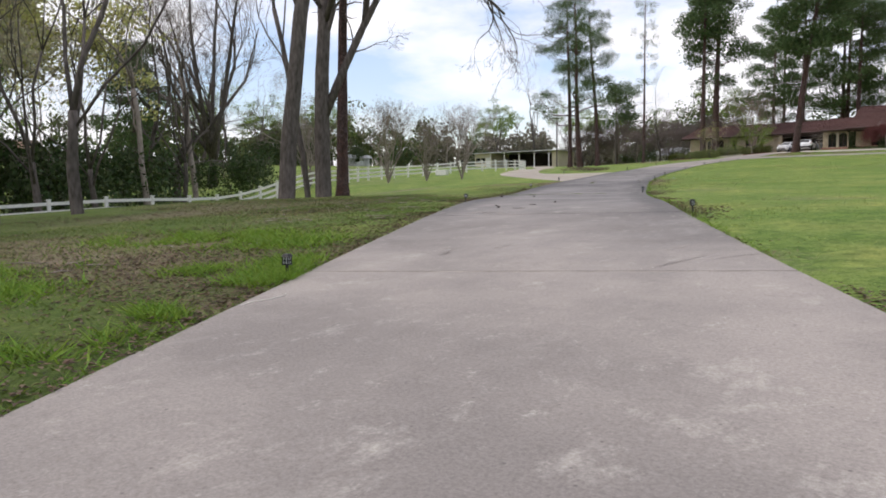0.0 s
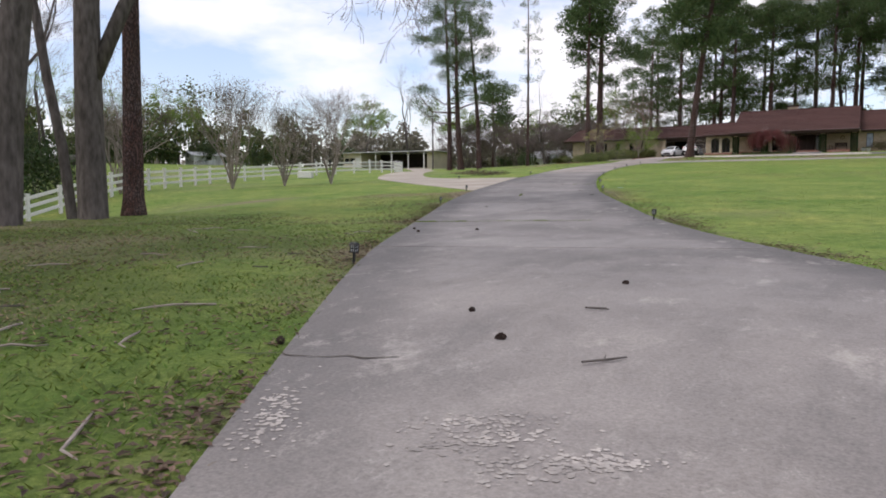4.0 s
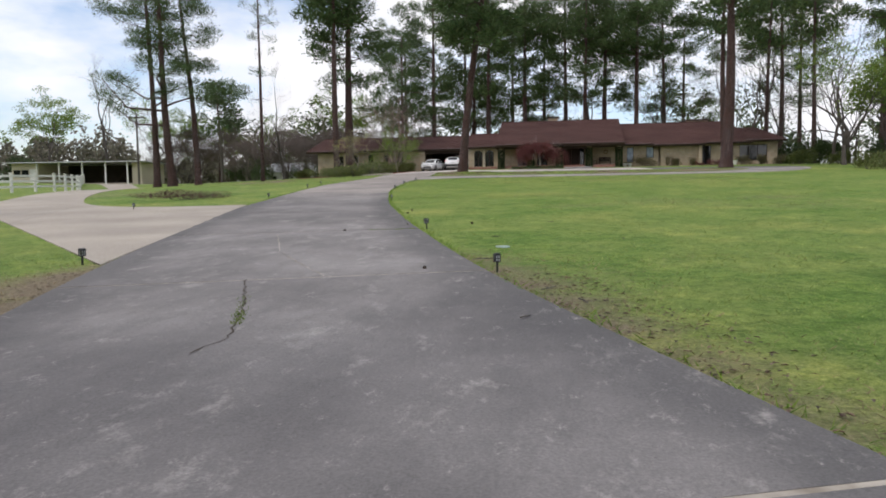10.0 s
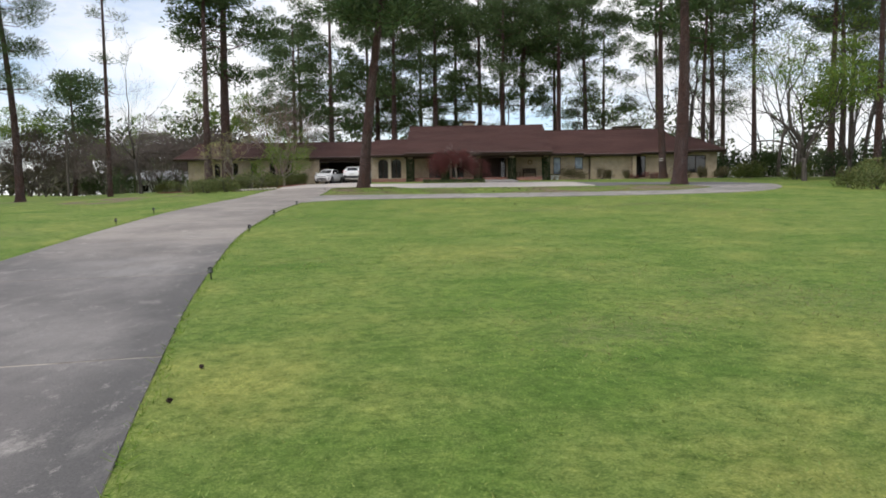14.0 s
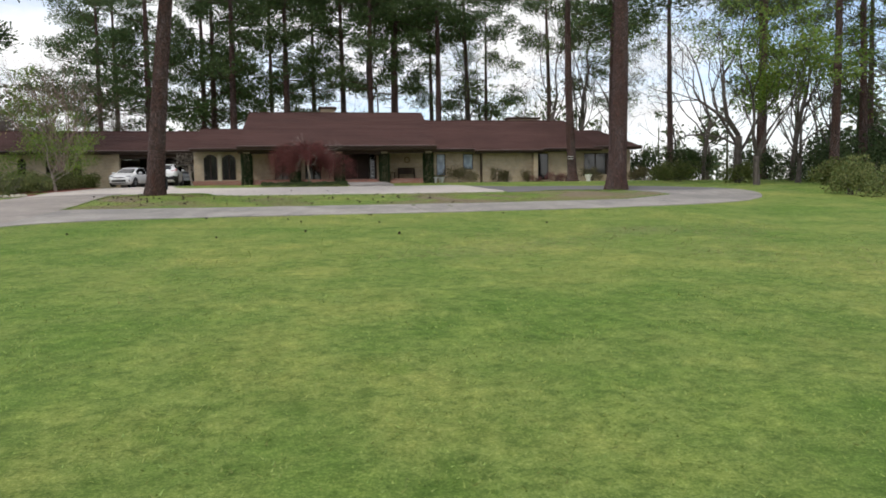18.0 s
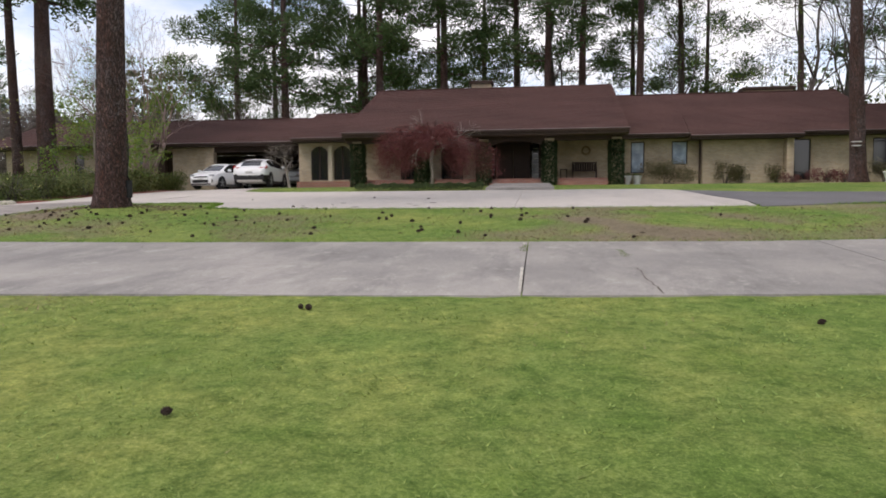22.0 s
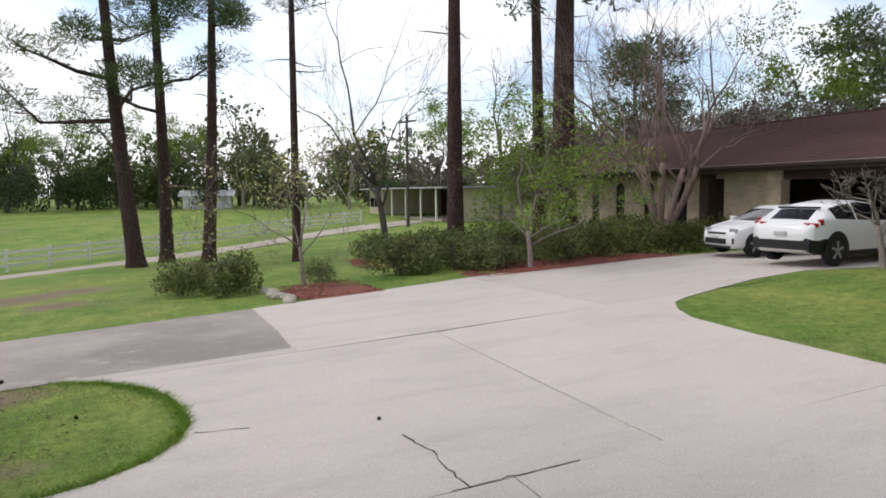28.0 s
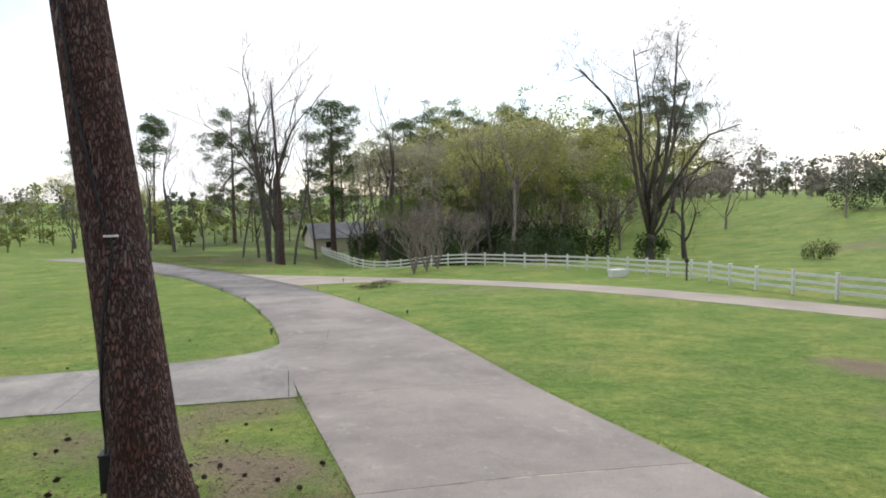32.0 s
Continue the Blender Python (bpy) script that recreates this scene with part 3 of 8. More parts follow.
LANE_L = dense([(-21.1, 32.5), (-26.5, 37.5), (-32.6, 43), (-38, 48.5), (-42.3, 56), (-46, 64), (-50, 72), (-54, 79), (-58.5, 86), (-65, 94.7), (-73.5, 105), (-79, 112)], 121)
LANE_R = dense([(-25.8, 47.1), (-28.6, 45.6), (-31.5, 46.6), (-35.4, 51), (-39.7, 58), (-43.2, 65.3), (-47, 73), (-51, 80), (-56, 87.3), (-62.5, 96.4), (-70.5, 107), (-77, 114)], 121)
DRIVE_POLY = np.concatenate([DL, DR[::-1]])
LANE_POLY = np.concatenate([LANE_L, LANE_R[::-1]])


def paved(x, y):
    return inside(DRIVE_POLY, x, y) | inside(LOOP, x, y) | inside(PAD, x, y) | inside(LANE_POLY, x, y)


def ripple(x, y, seed):
    """Smooth irregular values about 0 at metre scale."""
    rng = np.random.RandomState(seed)
    out = 0 * x
    for i in range(14):
        a, w = rng.uniform(0, 6.283), rng.uniform(0.25, 2.6)
        out = out + np.sin((x * np.cos(a) + y * np.sin(a)) * w + rng.uniform(0, 6.283)) / (0.8 + w)
    return out / 2.2


def near_line(line, x, y, reach):
    d = np.full(np.shape(x), 1e9)
    for px, py in line[::4]:
        d = np.minimum(d, (x - px) ** 2 + (y - py) ** 2)
    return np.clip(1 - np.sqrt(d) / reach, 0, 1)


BARE = [(-7.5, 2.7, 1.2, 0.72), (-4.9, 1.55, 0.6, 0.6), (-9.8, 3.3, 2.4, 0.95), (-7.5, 0.2, 1.4, 0.5), (-13.5, 2.0, 2.4, 0.6), (-39.6, 80.2, 1.6, 1.0), (-39.2, 82.6, 1.5, 1.0), (-42.5, 82.2, 2.0, 0.9), (-40.4, 84.9, 1.7, 1.1), (-37.2, 86.4, 1.2, 1.0), (-36.4, 84.4, 0.9, 0.8), (-41.6, 86.6, 1.4, 0.9), (-23.5, 86.5, 2.7, 1.5), (-10.5, 83.2, 4.5, 0.9), (-4, 84, 5, 0.75), (-18, 83.8, 3.5, 0.5), (-22.5, 82.5, 3.5, 0.55), (-53.5, 90, 3.5, 0.8), (-41, 99, 3, 0.8), (2.8, 104.4, 2.2, 0.9), (-0.7, 87.4, 1.6, 0.7), (-88, 42, 15, 0.72), (-72, 60, 8, 0.5), (-24, 17, 4, 0.35)]


def dryness(x, y):
    """Where the turf is thin, strawy or bare: 0 green to 1 bare."""
    r = ripple(x, y, 11)
    ragged = ripple(x * 2.3, y * 2.3, 19)
    v = 0.10 + 0.16 * r + 0.36 * (x > -26) * (x < 1) * (y > 79.5) * (y < 89.7) * np.clip(0.65 + 0.6 * r + 0.6 * ragged, 0, 1.2)
    for cx, cy, rad, k in BARE:
        d = np.hypot(x - cx, y - cy) / rad
        v = np.maximum(v, k * np.clip(1.35 - d, 0, 1) * np.clip(0.75 + 0.4 * r + 0.5 * ragged, 0.1, 1.2))
    west = x < np.interp(y, DL[:, 1], DL[:, 0])
    verge = near_line(DL, x, y, 12.0) * west * np.clip((y - 1.0) / 2.0, 0, 1) * np.clip((36 - y) / 6, 0, 1)
    v = np.maximum(v, 0.36 * verge ** 0.25 * (0.9 + 0.9 * r))
    v = np.maximum(v, 0.95 * near_line(DL, x, y, 1.5) * (y > 4) * (y < 36) * (0.75 + 0.5 * r))
    v = np.maximum(v, 0.66 * near_line(DR, x, y, 1.1) * np.clip((42 - y) / 10, 0, 1) * (0.75 + 0.5 * r))
    return np.clip(v, 0, 1)


def turf_darkness(x, y):
    """Thin, darker green turf west of the drive."""
    west = (x < np.interp(y, DL[:, 1], DL[:, 0]) + 0.2) & (y < 60)
    v = west * np.clip((25 - y) / 12, 0, 1) * np.clip((x + 36) / 6, 0, 1) * np.clip(0.9 + 0.5 * ripple(x * 0.7, y * 0.7, 37), 0.2, 1)
    lush = np.clip(1.5 - np.hypot((x + 7.0) / 3.2, (y + 0.5) / 2.6), 0, 1)
    return np.clip(v * (1 - 0.35 * lush), 0, 1)


def make_ground():
    xs = np.concatenate([[-1600, -1000, -600, -400, -300, -240, -200, -170, -150], np.arange(-136, -62, 3.0), np.arange(-60, 20, 0.4), np.arange(20, 60, 3.0), [70, 90, 120, 180, 300, 500, 900, 1600]])
    ys = np.concatenate([[-1600, -1000, -600, -400, -250, -170, -120, -90, -75], np.arange(-60, -9, 3.0), np.arange(-8, 112, 0.4), np.arange(114, 150, 3.0), [160, 180, 210, 280, 400, 700, 1100, 1600]])
    X, Y = np.meshgrid(xs, ys)
    Z = gz(X, Y)
    rng = np.random.RandomState(5)
    deep = np.ones(X.shape, bool)
    for dx, dy in ((0.45, 0), (-0.45, 0), (0, 0.45), (0, -0.45), (0.35, 0.35), (-0.35, 0.35), (0.35, -0.35), (-0.35, -0.35)):
        deep &= paved(X + dx, Y + dy)
    Z = Z + rng.uniform(-0.008, 0.012, Z.shape) - 0.09 * deep
    nx = len(xs)
    v = np.stack([X.ravel(), Y.ravel(), Z.ravel()], 1)
    i = np.arange((len(ys) - 1) * nx).reshape(-1, nx)[:, :-1].ravel()
    ob = raw("ground", v.tolist(), np.stack([i, i + 1, i + nx + 1, i + nx], 1).tolist(), GRASS, smooth=True)
    ob.data.attributes.new("dry", "FLOAT", "POINT").data.foreach_set("value", dryness(X, Y).ravel().astype(np.float32))
    ob.data.attributes.new("dark_turf", "FLOAT", "POINT").data.foreach_set("value", turf_darkness(X, Y).ravel().astype(np.float32))
    tagged(ob, "mown green lawn and field with yellowed and bare patches", "lawn", kind="structure")


make_ground()


def strip_slab(name, L, R, mat, parent, cols=12, thick=0.14, lift=0.02, gap=0.008):
    """One cast slab between two edge lines, following the ground."""
    verts, faces = [], []
    n = len(L)
    for a, b in zip(L, R):
        for c in range(cols + 1):
            p = a + (b - a) * c / cols
            verts.append((p[0], p[1], g(*p) + lift))
    top = len(verts)
    for i in range(n - 1):
        for c in range(cols):
            k = i * (cols + 1) + c
            faces.append((k, k + cols + 1, k + cols + 2, k + 1))
    rim = [i * (cols + 1) for i in range(n)] + [(n - 1) * (cols + 1) + c for c in range(1, cols + 1)] + [i * (cols + 1) + cols for i in range(n - 2, -1, -1)] + list(range(cols - 1, 0, -1))
    verts += [(verts[k][0], verts[k][1], verts[k][2] - thick) for k in rim]
    for j in range(len(rim)):
        j2 = (j + 1) % len(rim)
        faces.append((rim[j], rim[j2], top + j2, top + j))
    ob = raw(name, verts, faces, mat, parent)
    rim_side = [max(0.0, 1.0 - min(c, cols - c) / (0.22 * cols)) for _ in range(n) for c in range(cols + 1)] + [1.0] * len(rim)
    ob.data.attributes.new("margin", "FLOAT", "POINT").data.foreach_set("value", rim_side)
    return ob


def strip(road, L, R, mat, slab_len, first, name="slab", start=()):
    s = np.r_[0, np.cumsum(np.hypot(*np.diff((L + R) / 2, axis=0).T))]

    def at(line, d):
        return np.stack([np.interp(d, s, line[:, 0]), np.interp(d, s, line[:, 1])], 1)

    cuts = [0.0] + list(start) + list(np.arange(first, s[-1] - 1, slab_len)) + [s[-1]]
    for a, b in zip(cuts, cuts[1:]):
        d = np.linspace(a + 0.024, b - 0.024, max(2, int((b - a) / 1.0) + 1))
        strip_slab(name, at(L, d), at(R, d), mat(at(L, d)[0][1]) if callable(mat) else mat, road)
    d = np.linspace(0, s[-1], max(4, int(s[-1])))
    strip_slab("joint_filler", at(L, d), at(R, d), JOINT, road, lift=0.0165, thick=0.05)


driveway = thing("driveway_road", 0, 0, 0, label="long grey concrete drive with stains and cracks", category="driveway", kind="structure")
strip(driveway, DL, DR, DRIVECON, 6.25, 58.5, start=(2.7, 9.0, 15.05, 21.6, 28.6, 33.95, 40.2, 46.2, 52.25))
lane = thing("lane_road", 0, 0, 0, label="pale narrow lane curving off to the sheds", category="lane", kind="structure")
strip(lane, LANE_L, LANE_R, LANE_MAT, 9.0, 9.0)


def clip_rect(poly, x0, x1, y0, y1):
    out = [tuple(p) for p in poly]
    for ax, lim, sign in ((0, x0, 1), (0, x1, -1), (1, y0, 1), (1, y1, -1)):
        src, out = out, []
        for p, q in zip(src, src[1:] + src[:1]):
            ip, iq = sign * (p[ax] - lim) >= 0, sign * (q[ax] - lim) >= 0
            if ip:
                out.append(p)
            if ip != iq:
                t = (lim - p[ax]) / (q[ax] - p[ax])
                out.append((p[0] + t * (q[0] - p[0]), p[1] + t * (q[1] - p[1])))
        if not out:
            return []
    return out


def slab_poly(poly, mat, parent, lift=0.02, thick=0.14, name="slab"):
    bm = bmesh.new()
    vs = []
    for x, y in poly:
        if not vs or (vs[-1].co.xy - Vector((x, y))).length > 0.01:
            vs.append(bm.verts.new((x, y, g(x, y) + lift)))
    if len(vs) < 3 or (vs[0].co.xy - vs[-1].co.xy).length < 0.01:
        vs = vs[:-1]
    if len(vs) < 3:
        bm.free()
        return
    f = bm.faces.new(vs)
    if f.calc_area() < 0.02:
        bm.free()
        return
    f.normal_update()
    if f.normal.z < 0:
        f.normal_flip()
    r = bmesh.ops.extrude_face_region(bm, geom=[f])
    low = [v for v in r["geom"] if isinstance(v, bmesh.types.BMVert)]
    for v in low:
        v.co.z -= thick
    bmesh.ops.recalc_face_normals(bm, faces=bm.faces)
    bmesh.ops.triangulate(bm, faces=[q for q in bm.faces if len(q.verts) > 4])
    part(name, bm, mat, parent)


def paving(road, poly, mats, xs, ys):
    for i in range(len(xs) - 1):
        for j in range(len(ys) - 1):
            p = clip_rect(poly, xs[i] + 0.008, xs[i + 1] - 0.008, ys[j] + 0.008, ys[j + 1] - 0.008)
            if len(p) > 2:
                slab_poly(p, mats((xs[i] + xs[i + 1]) / 2, (ys[j] + ys[j + 1]) / 2), road)
    slab_poly(clip_rect(poly, xs[0], xs[-1], ys[0], ys[-1]), DIRT, road, lift=-0.035, thick=0.05, name="joint_filler")


loop_road = thing("loop_road", 0, 0, 0, label="grey concrete loop of the drive round the grass island", category="driveway", kind="structure")
paving(loop_road, LOOP, lambda x, y: ASPHALT if y > 88 else CONCRETE, [-30, -25.1, -20.5, -12.4, -8, -2, 10], [70, 80.6, 86.3, 100])
forecourt = thing("forecourt_pavement", 0, 0, 0, label="pale concrete forecourt with dark cracks and joints", category="pavement", kind="structure")
paving(forecourt, PAD, lambda x, y: PADCON, [-34, -25.75], [float(DL[-1, 1]) - 0.01, 97.5, 103.5, 110])
paving(forecourt, PAD, lambda x, y: PADCON, [-26.2, -25.75], [84, 91.45])
paving(forecourt, PAD, lambda x, y: PADCON, [-25.75, -19.8], [84, 93.85, 110])
paving(forecourt, PAD, lambda x, y: PADCON, [-19.8, -12.85, -7.5, 0], [84, 92.2, 99, 110])


# ---- the house ----
HB = Vector((-14.0, 107.0, 4.05))
house = thing("house", *HB, label="long low tan brick ranch house with a brown shingle roof", category="house")


def hp(name, bm, mat, parent=None, label="", smooth=False):
    """A part of the house from a mesh drawn in place."""
    bmesh.ops.translate(bm, verts=bm.verts, vec=-HB)
    return part(name, bm, mat, parent or house, label, smooth)


def wall(name, x0, x1, y0, y1, z0, z1, holes=(), mat=None):
    """A wall along x with rectangular openings (x0, x1, z0, z1) through it."""
    bm = bmesh.new()
    cuts = sorted({x0, x1, *[h[0] for h in holes], *[h[1] for h in holes]})
    for a, b in zip(cuts, cuts[1:]):
        lo = z0
        for h in sorted((h for h in holes if h[0] <= a and h[1] >= b), key=lambda q: q[2]):
            if h[2] > lo:
                box(bm, a, b, y0, y1, lo, h[2])
            lo = h[3]
        if lo < z1:
            box(bm, a, b, y0, y1, lo, z1)
    return hp(name, bm, mat or BRICK)


def roof_plane(name, e0, e1, ye, ze, r0, r1, yr, zr, mat=None):
    """A shingled slope from the eave (e0..e1) to the ridge (r0..r1) in overlapping courses."""
    n = max(4, int(math.hypot(yr - ye, zr - ze) / 0.16))
    verts, faces = [], []
    for i in range(n + 1):
        t = i / n
        for up in ((0.0, 0.022) if i == 0 else (0.004, 0.022) if i < n else (0.004,)):
            verts += [(e0 + (r0 - e0) * t, ye + (yr - ye) * t, ze + (zr - ze) * t + up), (e1 + (r1 - e1) * t, ye + (yr - ye) * t, ze + (zr - ze) * t + up)]
    for k in range(0, len(verts) - 2, 2):
        faces.append((k, k + 1, k + 3, k + 2) if yr > ye else (k + 2, k + 3, k + 1, k))
    verts = [tuple(Vector(v) - HB) for v in verts]
    return raw(name, verts, faces, mat or SHINGLE, house)


def roof(e0, e1, ye, ze, r0, r1, yr, zr, yb, zb=None):
    """Front and back slopes, the ends closed, with fascia, gutter and soffit at the front eave."""
    zb = ze if zb is None else zb
    f = roof_plane("roof", e0, e1, ye, ze, r0, r1, yr, zr)
    roof_plane("roof", e0, e1, yb, zb, r0, r1, yr, zr)
    for e, r in ((e0, r0), (e1, r1)):
        bm = bmesh.new()
        a, b, c = bm.verts.new((e, ye, ze)), bm.verts.new((e, yb, zb)), bm.verts.new((r, yr, zr))
        bm.faces.new((a, b, c) if e == e0 else (c, b, a))
        hp("roof_end", bm, SHINGLE if abs(e - r) > 0.4 else TRIM)
    hp("fascia", boxes((e0, e1, ye - 0.03, ye + 0.02, ze - 0.2, ze + 0.01)), TRIM)
    hp("gutter", boxes((e0, e1, ye - 0.13, ye - 0.032, ze - 0.11, ze - 0.0), bevel=0.02), TRIM)
    # added pale strip: the sky's reflection along the gutter, as plain colour
    hp("gutter_highlight", boxes((e0, e1, ye - 0.14, ye - 0.015, ze + 0.002, ze + 0.016)), GLINT)
    hp("soffit", boxes((e0, e1, ye + 0.02, ye + 1.3, ze - 0.2, ze - 0.17)), SOFFIT)
    hp("ridge_cap", boxes((min(r0, r1) - 0.02, max(r0, r1) + 0.02, yr - 0.12, yr + 0.12, zr - 0.03, zr + 0.035), bevel=0.03), SHINGLE)
    return f


def arch(x0, x1, zs, rise, y0, y1, top):
    """Brickwork between a segmental arch and a level line above it."""
    bm = bmesh.new()
    n = 10
    front = []
    for i in range(n + 1):
        t = i / n
        front.append((x0 + (x1 - x0) * t, zs + rise * (1 - (2 * t - 1) ** 2)))
    for i in range(n):
        (xa, za), (xb, zb) = front[i], front[i + 1]
        vs = [bm.verts.new(p) for p in ((xa, y0, za), (xb, y0, zb), (xb, y0, top), (xa, y0, top), (xa, y1, za), (xb, y1, zb), (xb, y1, top), (xa, y1, top))]
        for q in ((0, 1, 2, 3), (7, 6, 5, 4), (4, 5, 1, 0)):
            bm.faces.new([vs[k] for k in q])
    return bm


def window(x0, x1, z0, z1, y, arched=0.0, bars=0, mat=None, name="window", mullion=None, pane=None):
    """A glazed opening set back in its wall: frame, panes, sill."""
    mat = mat or TRIM
    w = thing(name, (x0 + x1) / 2 - HB.x, y - HB.y, z0 - HB.z)
    w.parent = house
    c = (x0 + x1) / 2
    hw, h = (x1 - x0) / 2, z1 - z0
    part("window_frame", boxes((-hw, -hw + 0.06, 0.05, 0.13, 0, h), (hw - 0.06, hw, 0.05, 0.13, 0, h), (-hw + 0.06, hw - 0.06, 0.05, 0.13, 0, 0.06), (-hw + 0.06, hw - 0.06, 0.05, 0.13, h - 0.06, h)), mat, w)
    n = bars + 1
    for i in range(n):
        a, b = -hw + 0.06 + (2 * hw - 0.12) * i / n, -hw + 0.06 + (2 * hw - 0.12) * (i + 1) / n
        part("pane", boxes((a, b, 0.085, 0.1, 0.06, h - 0.06)), pane or GLASS, w)
        if i:
            part("mullion", boxes((a - 0.04, a + 0.04, 0.04, 0.12, 0.06, h - 0.06)), mullion or mat, w)
    part("window_sill", boxes((-hw - 0.05, hw + 0.05, -0.05, 0.12, -0.07, 0.0), bevel=0.01), BRICK, w)
    if arched:
        hp("arch", arch(x0, x1, z1 - arched, arched, y + 0.002, y + 0.2, z1 + 0.02), BRICK)
    return w


FLOOR = 4.42
# main block behind the porch
MW = [(-19.9, -18.7, FLOOR, 6.3), (-17.6, -16.4, FLOOR, 6.3), (-15.1, -12.1, FLOOR, 6.55)]
wall("wall", -22.2, -7.8, 107.5, 107.75, 4.0, 6.9, MW)
wall("wall", -22.2, -7.8, 120.6, 120.85, 4.0, 6.9)
for x in (-22.2, -8.05):
    hp("wall", boxes((x, x + 0.25, 107.75, 120.6, 4.0, 6.9)), BRICK)
roof(-22.15, -7.9, 103.55, 6.76, -22.15, -7.9, 112.2, 10.17, 120.9)
hp("porch_floor", boxes((-22.0, -7.9, 105.0, 107.5, 3.9, FLOOR)), REDBRICK)
hp("step", boxes((-21.3, -8.7, 104.66, 105.0, 3.9, 4.27)), REDBRICK)
hp("step", boxes((-14.7, -12.0, 104.3, 104.66, 3.85, 4.16)), REDBRICK)
hp("porch_ceiling", boxes((-22.2, -7.9, 103.6, 107.5, 6.5, 6.56)), SOFFIT)
hp("porch_beam", boxes((-22.2, -7.9, 104.5, 104.9, 6.3, 6.5)), TRIM)
hp("arch", arch(-14.8, -11.9, 6.05, 0.25, 104.55, 104.85, 6.3), TRIM)
for x in (-21.6, -18.2, -15.0, -11.7, -8.4):
    col = hp("column", boxes((x - 0.24, x + 0.24, 104.46, 104.94, 3.95, 6.4), bevel=0.015), BRICK)
    rng = random.Random(int(x * 10))
    iv, jf = [], []
    for _ in range(3800):
        side, u, h = rng.choice("xXyY"), rng.uniform(-0.27, 0.27), rng.uniform(0, 2.4) ** 0.95
        o = 0.26 + rng.random() ** 2 * 0.14
        p = Vector({"x": (-o, u), "X": (o, u), "y": (u, -o), "Y": (u, o)}[side] + (h,)) + Vector((x - HB.x, 104.7 - HB.y, 3.98 - HB.z))
        d = rnd_dir(rng, -0.3)
        q = d.orthogonal().normalized()
        z = rng.uniform(0.03, 0.06)
        k = len(iv)
        iv += [tuple(p - q * z), tuple(p + d * z * 1.2), tuple(p + q * z), tuple(p - d * z * 0.8)]
        jf.append((k, k + 1, k + 2, k + 3))
    raw("ivy", iv, jf, IVY, col, "dark green ivy")
window(-19.9, -18.7, FLOOR, 6.3, 107.5, 0.25, 1)
window(-17.6, -16.4, FLOOR, 6.3, 107.5, 0.25, 1)
# recessed front doors
front = thing("front_door", -13.6 - HB.x, 107.55 - HB.y, FLOOR - HB.z)
front.parent = house
front["label"] = "dark double front door with leaded sidelight"
part("door_frame", boxes((-1.5, -1.38, 0, 0.2, 0, 2.13), (1.38, 1.5, 0, 0.2, 0, 2.13), (-1.38, 1.38, 0, 0.2, 2.03, 2.13)), TRIM, front)
for x in (-0.93, 0.0):
    d = part("door_leaf", boxes((x, x + 0.92, 0.1, 0.15, 0.02, 2.02), (x + 0.12, x + 0.8, 0.085, 0.1, 0.15, 0.9), (x + 0.12, x + 0.8, 0.085, 0.1, 1.05, 1.9)), TRIM, front)
for x in (-1.38, 1.0):
    part("sidelight", boxes((x, x + 0.37, 0.1, 0.12, 0.02, 2.02)), GLASS, front)
    for i in range(6):
        part("leading", boxes((x + 0.03, x + 0.34, 0.09, 0.1, 0.3 + 0.28 * i, 0.32 + 0.28 * i)), WHITE, front)
# wing to the east
wall("wall", -7.8, -3.3, 109.0, 109.25, 4.0, 6.8, [(-7.15, -6.4, 4.75, 6.5), (-4.95, -4.1, 5.2, 6.5)])
window(-7.15, -6.4, 4.75, 6.5, 109.0, pane=SKYPANE)
window(-4.95, -4.1, 5.2, 6.5, 109.0, pane=SKYPANE)
wall("wall", -3.4, 1.1, 108.6, 108.85, 4.0, 6.6)
hp("downpipe", boxes((-3.62, -3.52, 108.4, 108.5, 4.0, 6.5), bevel=0.02), TRIM)
wall("wall", 1.1, 9.5, 109.0, 109.25, 4.0, 6.9, [(1.35, 2.3, 4.3, 6.5), (5.4, 8.4, 4.7, 6.5)])
window(1.35, 2.3, 4.3, 6.5, 109.0)
window(5.4, 8.4, 4.7, 6.5, 109.0, bars=2)
hp("wall", boxes((9.25, 9.5, 109.25, 118, 4.0, 6.9)), BRICK)
wall("wall", -7.8, 9.5, 118, 118.25, 4.0, 6.9)
hp("column", boxes((0.75, 1.1, 108.0, 108.6, 4.0, 6.6)), BRICK)
roof(-7.9, -4.2, 108.0, 6.83, -7.9, -4.2, 113, 9.62, 118.4)
roof(-4.2, 1.5, 107.65, 6.68, -4.2, 1.5, 113, 9.62, 118.4)
roof(1.5, 6.6, 108.0, 6.83, 1.5, 5.0, 113, 9.62, 118.4)
roof(5.9, 10.2, 108.2, 7.0, 5.2, 8.2, 113, 8.75, 118.4)
# link with the tall windows
wall("wall", -25.8, -22.2, 107.5, 107.75, 4.0, 6.75, [(-25.1, -24.1, 4.5, 6.45), (-23.75, -22.75, 4.5, 6.45)])
window(-25.1, -24.1, 4.5, 6.45, 107.5, 0.3, 1)
window(-23.75, -22.75, 4.5, 6.45, 107.5, 0.3, 1)
hp("pilaster", boxes((-24.05, -23.8, 107.38, 107.5, 4.45, 6.45), bevel=0.015), CREAM)
hp("wall", boxes((-25.8, -25.55, 107.75, 116, 4.0, 6.75)), BRICK)
hp("link_sill", boxes((-25.9, -22.3, 107.3, 107.5, 3.95, 4.45)), REDBRICK)
roof(-25.9, -22.15, 106.5, 6.82, -25.9, -22.15, 111.3, 8.72, 116.1)
